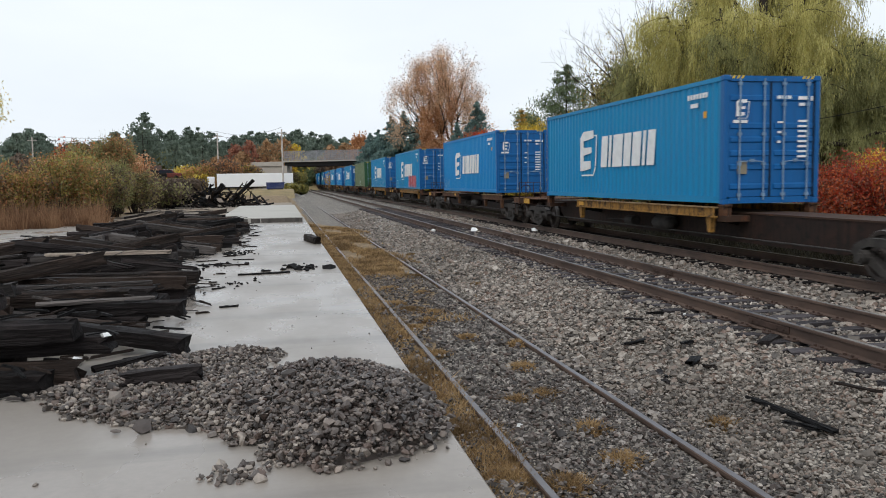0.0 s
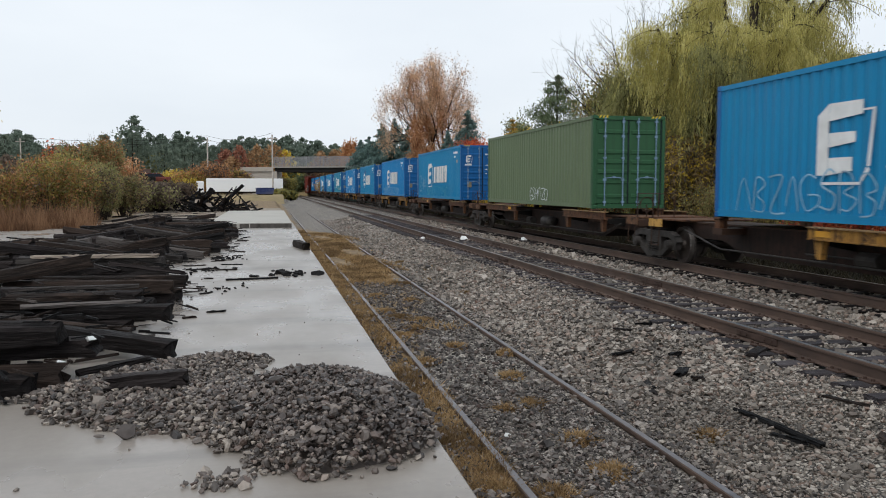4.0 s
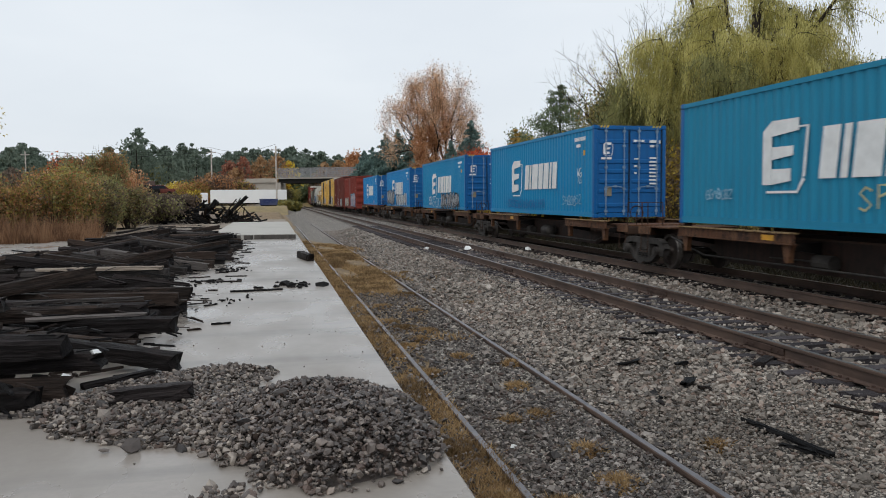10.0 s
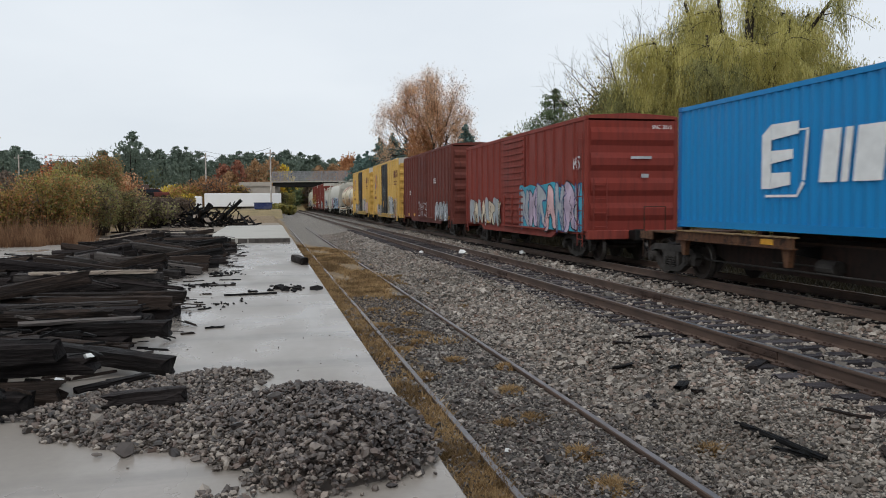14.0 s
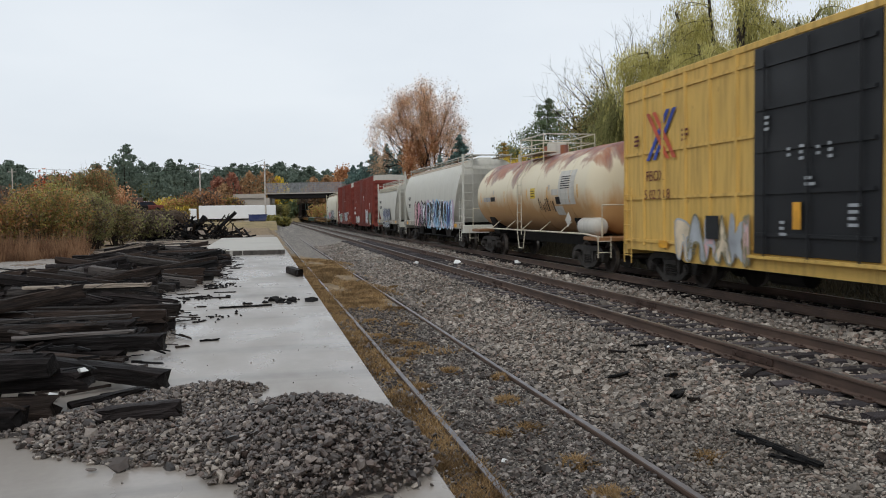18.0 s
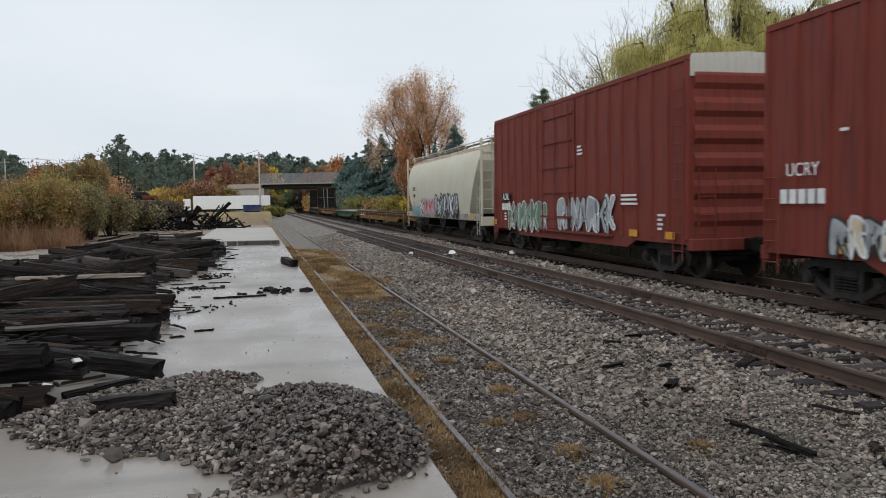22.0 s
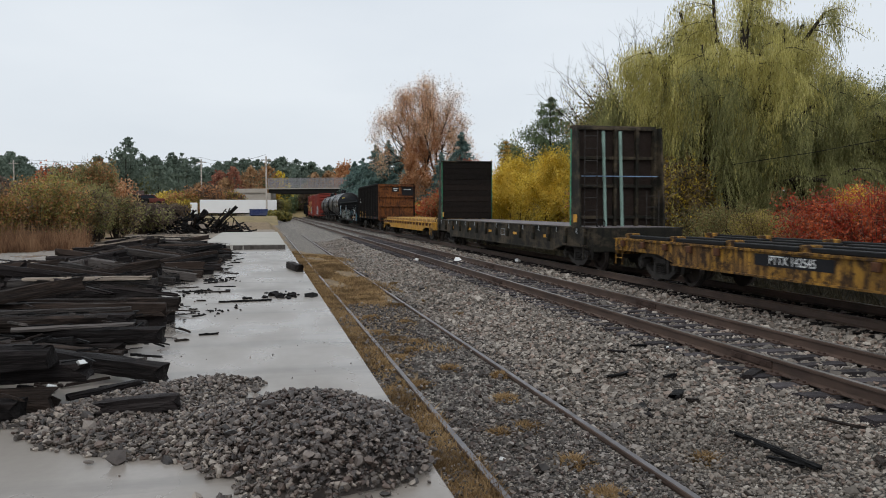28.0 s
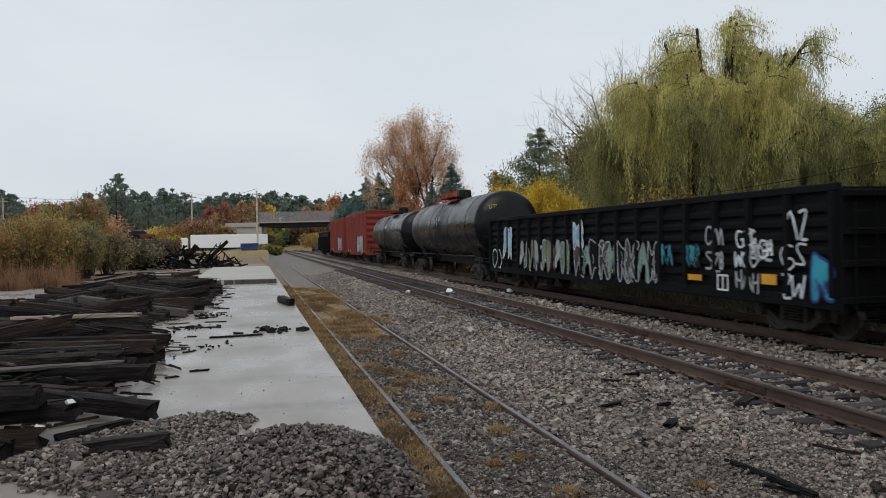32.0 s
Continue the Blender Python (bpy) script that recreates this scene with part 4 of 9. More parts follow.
def emblem_mbs(h, face):
    """Three slanted bars in an outlined bracket, h tall; on a side it reads towards the near end."""
    w = h * (0.62 if face == "end" else 0.8)
    quads = []
    for z0, z1, a, b in ((0.28, 0.5, 0.27, 1.0), (-0.05, 0.13, 0.27, 0.86), (-0.4, -0.18, 0.27, 0.8)):
        quads.append([(a * w, z0 * h), (b * w, z0 * h + 0.05 * h), (b * w, z1 * h), (a * w, z1 * h)])
    quads.append([(0, -0.4 * h), (0.26 * w, -0.4 * h), (0.26 * w, 0.5 * h), (0, 0.36 * h)])
    quads.append([(1.12 * w, -0.3 * h), (1.18 * w, -0.3 * h), (1.26 * w, 0.36 * h), (1.2 * w, 0.36 * h)])
    quads.append([(0.12 * w, -0.52 * h), (0.98 * w, -0.52 * h), (0.98 * w, -0.485 * h), (0.12 * w, -0.485 * h)])
    quads.append([(0.985 * w, -0.52 * h), (1.18 * w, -0.34 * h), (1.12 * w, -0.305 * h), (0.985 * w, -0.47 * h)])
    quads.append([(1.01 * w, 0.365 * h), (1.26 * w, 0.365 * h), (1.26 * w, 0.39 * h), (1.01 * w, 0.39 * h)])
    out = []
    box = [(0, 1, 2, 3), (7, 6, 5, 4), (0, 4, 5, 1), (1, 5, 6, 2), (2, 6, 7, 3), (3, 7, 4, 0)]
    for q in quads:
        if face == "end":
            out.append(MB().add([(u - w / 2, -0.004, z) for u, z in q] + [(u - w / 2, 0.002, z) for u, z in q], box))
        else:
            out.append(MB().add([(-0.004, -u, z) for u, z in q] + [(0.002, -u, z) for u, z in q], box))
    return out


def word_mbs():
    """Seven slanted letter-sized blocks, as plain shapes."""
    h, sl, y = 0.95, 0.12, 0.95
    out = []
    for a, b in ((0.0, 0.46), (0.57, 0.75), (0.87, 1.55), (1.65, 2.12), (2.22, 2.76), (2.88, 3.06), (3.18, 3.62)):
        q = [(a, -h / 2), (b, -h / 2), (b + sl * h, h / 2), (a + sl * h, h / 2)]
        out.append(MB().add([(-0.004, y - u, z) for u, z in q] + [(0.002, y - u, z) for u, z in q], [(0, 1, 2, 3), (7, 6, 5, 4), (0, 4, 5, 1), (1, 5, 6, 2), (2, 6, 7, 3), (3, 7, 4, 0)]))
    return out


def hazard_mb(s, k):
    x = s * (CW / 2 - 0.28) + (k - 1.5) * 0.11
    return MB().add([(x - 0.03, -CL / 2 + 0.012, CB + CH - 0.07), (x + 0.03, -CL / 2 + 0.012, CB + CH - 0.07), (x + 0.07, -CL / 2 + 0.012, CB + CH + 0.002), (x + 0.01, -CL / 2 + 0.012, CB + CH + 0.002)], [(0, 1, 2, 3)])


def channel(f, s, a, b, sill):
    """A shallow side channel with a worn pale flange and a bracket leg at each end."""
    part("side_channel", MB().box(*sorted((s * 1.30, s * 1.34)), a, b, 0.98, 1.17), sill, f, "side channel with worn yellow paint" if sill == M["sill_yellow"] else "rusty side channel")
    part("channel_flange", MB().box(*sorted((s * 1.2, s * 1.39)), a, b, 1.172, 1.197), M["flange"], f, "pale worn top flange")
    part("channel_foot", MB().box(*sorted((s * 1.22, s * 1.37)), a, b, 0.955, 0.978), sill, f)
    for q in (a + 0.25, b - 0.25):
        part("bracket_leg", cached("fleg%d%s" % (s, sill.name), lambda: MB().prism([(-0.14, 0.976), (0.14, 0.976), (0.06, 0.6), (-0.06, 0.6)], *sorted((s * 1.18, s * 1.3)), "x"), sill), None, f, m=pose(0, q, 0))
        part("cross_arm", cached("farm%d" % s, lambda: MB().prism([(0.3, 0.7), (1.18, 0.86), (1.18, 0.97), (0.3, 1.0)] if s > 0 else [(-0.3, 1.0), (-1.18, 0.97), (-1.18, 0.86), (-0.3, 0.7)], -0.09, 0.09, "y"), M["under"]), None, f, m=pose(0, q, 0))


def container_flat(near, far, c0, bogies, sill, full=False):
    """A skeleton car from coupler to coupler under a container whose near end is at c0."""
    f = stock("container_flat_car", "low skeleton flat car of rusty steel carrying a container", "flat car", near, far, "container flat cars")
    mid = (near + far) / 2
    h = (far - near) / 2 - 0.35
    a, b = c0 - mid, c0 + CL - mid
    belly = [(-h, 0.66), (-h + 2.6, 0.66), (-h + 3.6, 0.36), (h - 3.6, 0.36), (h - 2.6, 0.66), (h, 0.66), (h, 1.02), (-h, 1.02)]
    part("centre_sill", MB().prism(belly, -0.58, 0.58, "x"), M["sill_rust"], f, "deep dark rusty centre sill")
    part("sill_cover", MB().box(-0.6, 0.6, -h + 0.2, h - 0.2, 1.022, 1.06), M["dark_rust"], f, "rusty cover plate")
    for s in (-1, 1):
        if full:
            channel(f, s, a + 0.2, b - 3.4, sill)
        else:
            channel(f, s, b - 4.6, b - 0.2, sill)
            channel(f, s, a - 1.2, a + 2.2, sill)
        for q in (a + 0.1, b - 0.1):
            part("container_pedestal", cached("pedestal", lambda: MB().cbox(-0.12, 0.12, -0.14, 0.14, 1.19, 1.255, 0.02).box(-0.1, 0.1, -0.1, 0.1, 1.0, 1.19), M["rust_deck"]), None, f, m=pose(s * 1.1, q, 0))
        part("bolster_arm", MB().box(*sorted((s * 0.4, s * 1.2)), a - 0.1, a + 0.3, 0.86, 1.0), M["dark_rust"], f)
        part("bolster_arm", MB().box(*sorted((s * 0.4, s * 1.2)), b - 0.3, b + 0.1, 0.86, 1.0), M["dark_rust"], f)
    for e in (-1, 1):
        y = e * (h - 0.75)
        part("end_platform", MB().cbox(-1.0, 1.0, y - 0.7, y + 0.7, 1.062, 1.11, 0.012), M["rust_deck"], f, "rusty end platform")
        part("end_beam", MB().cbox(-1.15, 1.15, *sorted((e * h, e * (h - 0.16))), 0.84, 1.058, 0.02), M["dark_rust"], f)
        part("end_plate", MB().box(-1.18, -1.152, *sorted((e * h, e * (h - 0.7))), 0.9, 1.1), M["yellow3"] if full else M["rust_deck"], f, "painted corner plate")
        part("grab_iron", MB().path([(-1.12, e * (h - 0.1), 1.06), (-1.12, e * (h - 0.1), 1.75), (-0.5, e * (h - 0.1), 1.75), (-0.5, e * (h - 0.1), 1.06)], 0.018), M["dark_rust"], f)
        part("step", MB().path([(-1.16, e * (h - 0.15), 0.9), (-1.18, e * (h - 0.15), 0.42), (-1.18, e * (h - 0.55), 0.42), (-1.16, e * (h - 0.55), 0.9)], 0.016), M["dark_rust"], f)
    part("brake_wheel", MB().lathe([(0.2, -0.012), (0.215, 0), (0.2, 0.012), (0.185, 0), (0.2, -0.012)], 14, pose(-0.8, -h + 0.2, 1.45) @ pose(0, 0, 0, 90)).tube((-0.8, -h + 0.2, 1.08), (-0.8, -h + 0.2, 1.45), 0.02, n=6), M["dark_rust"], f)
    part("air_reservoir", MB().lathe([(0.0, -0.5), (0.16, -0.46), (0.2, -0.36), (0.2, 0.36), (0.16, 0.46), (0.0, 0.5)], 14, pose(-0.8, -0.6, 0.66, -90)), M["bogie"], f, "grey air reservoir", smooth=True)
    part("brake_cylinder", MB().tube((-0.72, 1.4, 0.62), (-0.72, 1.9, 0.62), 0.15, n=12).tube((-0.72, 1.9, 0.62), (-0.72, 3.4, 0.6), 0.02, n=6), M["bogie"], f)
    part("train_pipe", MB().path([(-0.95, -h + 1.5, 0.86), (-0.9, -h + 3, 0.5), (-0.9, h - 3, 0.5), (-0.95, h - 1.5, 0.86)], 0.022), M["bogie"], f)
    blocks(f, [(b - 4.0, b - 3.6, 1.02, 1.13)], -1.342, M["amber"], "reflector", "amber reflector strip")
    for y in bogies:
        bogie(f, y - mid)
    if near > 8:
        coupler(f, -h, -1), coupler(f, h, 1)
    return f


BOXES = [
    (16.5, "blue", ()), (35.8, "blue2", (("tag", 4.2, 5.8, 0.1, 0.9, ["g_pale"]),)),
    (56.5, "blue", ((["g_red"], -4.6, -1.0, 0.15, 1.0, ["g_pink", "g_red"]), ("tag", 1.2, 3.6, 0.1, 0.7, ["g_navy", "g_teal"]), ("tag", 4.0, 5.6, 0.1, 0.7, ["g_pale"]))),
    (75.2, "blue", (("tag", -5.2, 5.2, 0.2, 1.0, ["g_pale"]),)), (94.4, "green_box", (("tag", -2, 0, 0.2, 0.7, ["g_white"]),)),
    (112.0, "blue", (("tag", 3.5, 5.6, 0.5, 1.5, ["g_pale"]), ("tag", -3, 3, 0.2, 0.8, ["g_teal"]))), (129.9, "blue2", (("tag", -3.5, 4.5, 0.2, 0.75, ["g_pale"]),)),
    (147.35, "blue", (("tag", 0.4, 2.4, 2.15, 2.55, ["g_navy"]), ("tag", 0.5, 2.2, 2.1, 2.45, ["g_navy"]))), (164.7, "blue2", (("tag", 3.6, 5.6, 0.15, 0.8, ["g_white"]), ("tag", -4.4, -1.4, 0.15, 0.9, ["g_white"]), ("tag", 0.2, 1.4, 0.1, 0.5, ["g_white"]))),
    (183.5, "blue3", (("SPOTRATS", -3.5, -0.05, 0.40, 0.80, ["g_straw"]), ("tag", -5.2, -4.2, 0.46, 0.76, ["g_white"]), ("tag", -5.1, -4.3, 0.39, 0.64, ["g_white"]), ("tag", 3.75, 4.85, 0.59, 0.82, ["g_pale"]))), (201.1, "blue", (("tag", -5.2, -4.7, 1.34, 1.64, ["g_white"]), ("tag", -5.2, -4.75, 1.09, 1.34, ["g_pale"]), ("tag", -5.1, -3.3, 0.40, 0.74, ["g_pale"]), ("tag", -1.5, 3.5, 0.24, 0.59, ["blue_door"]))),
    (218.3, "blue", (("ONIKS", -0.02, 2.48, 0.12, 0.62, ["g_white"]), ("tag", 2.75, 3.8, 0.44, 0.74, ["g_white"]), ("tag", 2.7, 3.7, 0.19, 0.44, ["g_white"]), (["g_silver"], -4.8, -0.02, 0.05, 0.94, ["g_black"]))),
    (235.6, "blue2", ((["g_silver"], 1.6, 5.7, 0.1, 1.35, ["g_black"]), (["g_silver"], -4.6, 0.6, 0.1, 1.0, ["g_black", "g_white"]))), (254.3, "blue2", (("tag", -3.8, -2.6, 0.1, 0.5, ["g_pink"]),)),
]


def container_section():
    joints = [9.3, 32.1, 52.2, 71.9, 91.0]
    for i in range(5, len(BOXES)):
        joints.append((BOXES[i - 1][0] + CL + BOXES[i][0]) / 2)
    joints.append(268.9)
    for i, (u, col, tags) in enumerate(BOXES):
        a, b = joints[i], joints[i + 1]
        bg = [a + 1.9, b - 1.9] if i < 2 else [a - 0.5 if i > 2 else a + 1.6]
        if i == len(BOXES) - 1:
            bg.append(b - 1.9)
        container_flat(a, b, u, bg, M["sill_yellow"] if i in (0, 2, 3, 6, 8) else M["rust_deck"], i in (0, 2, 3))
        container(u, col, "green_door" if col == "green_box" else "blue_door", i + 3, col != "green_box", tags)


container_section()


# ---- boxcars
def boxcar(near, far, top, col, label, door_at, door_w, door_col, ribs=16, grid=False, louvre=False, cap=False, tags=(), end_ribs=6, half=1.5):
    c = stock("boxcar", label, "boxcar", near, far, "boxcars of the train")
    L = far - near
    hy = L / 2 - 0.55
    z0, z1 = 0.98, top - 0.12
    pm = M[col]
    dz = z1 - z0
    for s in (-1, 1):
        x0, x1 = sorted((s * half, s * (half - 0.06)))
        part("side_wall", MB().box(x0, x1, -hy, hy, z0, z1), pm, c)
        part("side_sill", MB().prism([(-hy, z0), (-hy, 0.86), (-hy + 2.6, 0.86), (-hy + 3.1, 0.66), (hy - 3.1, 0.66), (hy - 2.6, 0.86), (hy, 0.86), (hy, z0)], *sorted((s * half, s * (half - 0.08))), "x"), pm, c)
        part("top_chord", MB().cbox(*sorted((s * (half + 0.03), s * (half - 0.06))), -hy, hy, z1, z1 + 0.14, 0.015), pm, c)
        a, b = door_at - door_w / 2, door_at + door_w / 2
        for i in range(ribs + 1):
            y = -hy + 0.08 + (2 * hy - 0.16) * i / ribs
            if a - 0.05 < y < b + 0.05:
                continue
            part("side_post", cached("post%s%g" % (col, dz), lambda: MB().prism([(-0.055, 0), (-0.035, -0.06), (0.035, -0.06), (0.055, 0)], z0, z1, "z", pose(0, 0, 0, 0, 0, -90)), pm), None, c, m=pose(s * half, y, 0, 0, 0, 0 if s < 0 else 180))
        if grid:
            for q in (0.03, 0.3, 0.58, 0.93):
                z = z0 + dz * q
                for p, r in ((-hy, a), (b, hy)):
                    part("side_rail", MB().box(*sorted((s * half, s * (half + 0.035))), p + 0.05, r - 0.05, z - 0.035, z + 0.035), pm, c)
        d = part("door", MB().cbox(*sorted((s * (half + 0.012), s * (half + 0.055))), a, b, z0 + 0.02, z1 - 0.02, 0.012), M[door_col], c, "sliding door in its frame")
        n = 14 if louvre else 5
        for i in range(n):
            z = z0 + dz * (i + 0.5) / n
            part("door_rib", MB().box(*sorted((s * (half + 0.05), s * (half + 0.095))), a + 0.1, b - 0.1, z - 0.035, z + 0.035), M[door_col], d)
        for q in (0.12, 0.5, 0.88):
            y = a + door_w * q
            part("door_bar", MB().tube((s * (half + 0.11), y, z0 - 0.05), (s * (half + 0.11), y, z1 - 0.1 if not louvre else z0 + 1.2), 0.022, n=6), M[door_col], d)
        part("door_track", MB().box(*sorted((s * (half + 0.003), s * (half + 0.13))), a - door_w * 0.9, b + 0.1, z0 - 0.07, z0 - 0.01), pm, c)
        for e in (-1, 1):
            part("ladder", ladder_mb(s * (half + 0.09), e * (hy - 0.32), 0.5, z0 + (1.5 if e > 0 else dz * 0.9), 0.42), pm, c)
    part("roof", MB().prism([(-half, z1 + 0.06), (half, z1 + 0.06), (half - 0.1, z1 + 0.16), (0, top + 0.12), (-half + 0.1, z1 + 0.16)], -hy, hy), M["cream"] if cap else pm, c)
    for e in (-1, 1):
        # end walls may have their own darker paint; the red one holds shade
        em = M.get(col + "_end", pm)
        w = part("end_wall", MB().box(-half + 0.07, half - 0.07, *sorted((e * hy, e * (hy - 0.07))), z0 - 0.1, z1), em, c, "grimy ribbed end wall in darker paint" if em != pm else "")
        for i in range(end_ribs):
            z = z0 + 0.2 + (dz - 0.3) * (i + 0.5) / end_ribs
            h = (dz / end_ribs) * 0.33
            part("end_rib", MB().prism([(e * hy, z - h), (e * (hy + 0.07), z - h * 0.4), (e * (hy + 0.07), z + h * 0.4), (e * hy, z + h)], -half + 0.12, half - 0.12, "x"), em, w)
        part("end_ladder", ladder_mb(-half + 0.4, e * (hy + 0.12), 0.9, 2.6, 0.42, "x"), pm, c)
        part("end_sill", MB().cbox(-half, half, *sorted((e * (hy + 0.14), e * (hy - 0.1))), 0.72, 1.0, 0.02), pm, c)
        coupler(c, e * hy, e)
        bogie(c, e * (hy - 1.75))
        if cap:
            part("roof_cap", MB().box(-half + 0.02, half - 0.02, *sorted((e * hy, e * (hy + 0.035))), z1 - 0.35, z1 + 0.1), M["cream"], c, "dirty white panel above the end wall")
    part("underframe", MB().box(-0.5, 0.5, -hy, hy, 0.6, 0.9).tube((-0.9, 0.5, 0.55), (-0.9, 1.6, 0.55), 0.2, n=12), M["under"], c)
    for y in (-hy + 0.5, -hy + 2.4, 0.5 + door_w, hy - 2.4):
        blocks(c, [(y, y + 0.45, z0 - 0.02, z0 + 0.16)], -half - 0.062, M["amber"], "reflector", "yellow reflector strip")
    for i, (fill, y0, y1, a0, a1, cols, *cloud) in enumerate(tags):
        scrawl(c, -half - 0.065, y0, y1, a0, a1, cols, int(near) + i, 0.05, fill, *cloud)
    return c


def white_marks(car, x, spots, seed, material="white"):
    """Small stencilled data lines, as bars."""
    rnd = random.Random(seed)
    for y, z, w, n in spots:
        blocks(car, [(y - w * rnd.uniform(0.5, 1), y, z - i * 0.11, z - i * 0.11 + 0.055) for i in range(n)], x, M[material])


rb = boxcar(271.0, 287.1, 4.5, "red", "red boxcar with a slatted door and pale graffiti along its foot", -0.2, 2.7, "red", 16, louvre=True, end_ribs=4,
            tags=((["g_silver", "g_lilac", "g_silver", "g_blush"], -7.2, -1.2, 0.92, 2.45, ["g_navy", "g_black"], "g_teal"), (["g_silver", "g_cream"], 1.5, 6.6, 0.92, 2.0, ["g_silver", "g_soot"]), (None, -7.3, -6.6, 2.9, 3.3, ["g_white"])))
blocks(rb, [(-0.1 + 0.13 * i, 0.6 + 0.13 * i, 3.2 - 0.1 * i, 3.28 - 0.1 * i) for i in range(1)] + [(0.25, 0.5, 2.62, 2.74)], -7.62, M["g_silver"], side="end")
lettering(rb, "SNC 2015", 0.95, -7.59, 4.18, 0.16, M["white"], True)
rb2 = boxcar(289.2, 305.4, 4.95, "brown", "dark brown boxcar with white graffiti by its door", 0.8, 2.6, "brown", 18, tags=((["g_silver"], -6.8, -3.4, 0.9, 1.9, ["g_white", "g_black"]), (None, -1, 2, 1.0, 2.0, ["g_white"])))
white_marks(rb2, -1.575, ((-3, 3.2, 0.7, 3), (5, 2.6, 0.5, 3)), 5)
YMARK_DARK = ((["g_olive", "g_silver", "g_soot"], -4.7, -2.2, 0.75, 2.3, ["g_white", "g_white"]), (["g_soot", "g_olive", "g_silver"], -6.9, -4.6, 0.7, 2.1, ["g_white", "g_orange"]), (["g_cream", "g_silver", "g_white"], 1.45, 4.4, 0.8, 1.7, ["g_orange", "g_silver", "g_soot"]))
YMARK = ((["g_cream", "g_silver"], -4.6, -2.2, 0.9, 2.3, ["g_silver", "g_black"]), (["g_pink", "g_cream"], -6.7, -4.7, 0.85, 2.0, ["g_silver", "g_orange"]), (["g_cream", "g_silver", "g_blush"], 1.5, 4.4, 0.75, 1.75, ["g_silver", "g_olive"]))
for near, far, seed in ((306.9, 322.45, 2), (324.45, 340.0, 3)):
    y = boxcar(near, far, 5.15, "yellow2", "tall yellow boxcar with a black sliding door and white end caps", -0.28, 3.35, "door_black", 14, grid=True, cap=True, tags=YMARK_DARK if seed == 2 else YMARK, end_ribs=7)
    for k, (col, d) in enumerate((("g_royal", 1), ("g_scarlet", -1))):
        for q in (-0.16, 0.16):
            xx = -1.539 - 0.003 * k
            part("emblem_bar", MB().add([(xx, 5.2 + q + d * 0.5 - 0.09, 3.12), (xx, 5.2 + q + d * 0.5 + 0.09, 3.12), (xx, 5.2 + q - d * 0.5 + 0.09, 4.3), (xx, 5.2 + q - d * 0.5 - 0.09, 4.3)], [(0, 1, 2, 3)]), M[col], y, "crossed red and blue stripe")
    white_marks(y, -1.545, ((6.6, 3.75, 0.35, 3), (4.2, 3.7, 0.35, 3)), seed, "brown")
    lettering(y, "FBOX", -1.545, 5.5, 2.72, 0.36, M["brown"])
    if seed == 3:
        lettering(y, "5 02 28 8", -1.545, 5.4, 2.26, 0.34, M["brown"])
    else:
        blocks(y, [(4.75 + 0.3 * i, 4.97 + 0.3 * i, 2.18, 2.42) for i in range(5)], -1.545, M["brown"], "marking", "dark painted number block")
    blocks(y, [(-5.6, -5.05, 3.75, 4.3), (-6.25, -5.75, 3.75, 4.3), (-7.0, -6.4, 3.75, 4.3), (-6.8, -5.2, 3.4, 3.5), (-6.5, -5.4, 3.2, 3.3)], -1.545, M["brown"], "lettering_block", "dark painted lettering blocks")
    white_marks(y, -1.61, ((1.0, 3.6, 0.2, 3), (-0.2, 2.4, 0.3, 2), (-1.3, 1.9, 0.3, 4), (0.5, 1.6, 0.2, 3)), seed + 7, "g_silver")
    white_marks(y, -1.61, ((0.3, 2.95, 0.12, 2), (-0.05, 2.98, 0.14, 3), (-0.5, 2.93, 0.1, 2), (-0.8, 2.97, 0.13, 3)), seed + 30, "g_silver")
    blocks(y, [(-0.1, 0.12, 1.5, 2.0)], -1.612, M["amber"], "sticker", "yellow sticker")
    blocks(y, [(2.55, 3.05, 1.25, 1.75)], -1.612, M["door_black"], "marking_panel", "black painted panel")
bx1 = boxcar(388.6, 404.7, 5.15, "oxide", "tall oxide-red boxcar with a double door and graffiti at its foot", 0.6, 3.0, "oxide", 18, cap=True, end_ribs=6,
             tags=((["g_green"], -6.2, -4.4, 0.9, 2.0, ["g_black", "g_white"]), (["g_silver"], -3.9, -2.2, 0.9, 2.2, ["g_white"]), (["g_silver", "g_cream"], 2.4, 5.6, 0.92, 1.6, ["g_soot", "g_white"])))
white_marks(bx1, -1.575, ((-5.2, 2.75, 0.35, 5), (-1.0, 3.45, 0.4, 4), (5.4, 3.0, 0.25, 1)), 9)
bx2 = boxcar(406.4, 422.5, 5.15, "oxide", "tall oxide-red boxcar with white graffiti along its foot", 0.6, 3.0, "oxide", 18, cap=True, end_ribs=6,
             tags=((["g_silver"], -3.8, 0.4, 1.0, 2.0, ["g_white", "g_black"]), (["g_green"], 1.4, 5.6, 0.9, 1.9, ["g_white", "g_silver"])))
lettering(bx2, "AOK", -1.585, 5.9, 2.08, 0.36, M["white"])
blocks(bx2, [(5.35, 6.42, 1.92, 2.25)], -1.576, M["g_black"], "marking_panel", "black painted panel")
blocks(bx2, [(7.15, 7.6, 1.0, 1.2)], -1.576, M["amber"], "reflector", "yellow reflector plate")
lettering(bx1, "UCRY", -1.568, 6.35, 2.4, 0.34, M["white"])
blocks(bx1, [(5.75 + 0.25 * i, 5.94 + 0.25 * i, 1.8, 2.06) for i in range(5)], -1.568, M["white"], "marking", "white stencilled number block")
blocks(bx2, [(5.4 + 0.26 * i, 5.6 + 0.26 * i, 1.58, 1.84) for i in range(4)], -1.576, M["white"], "marking", "white stencilled number block")
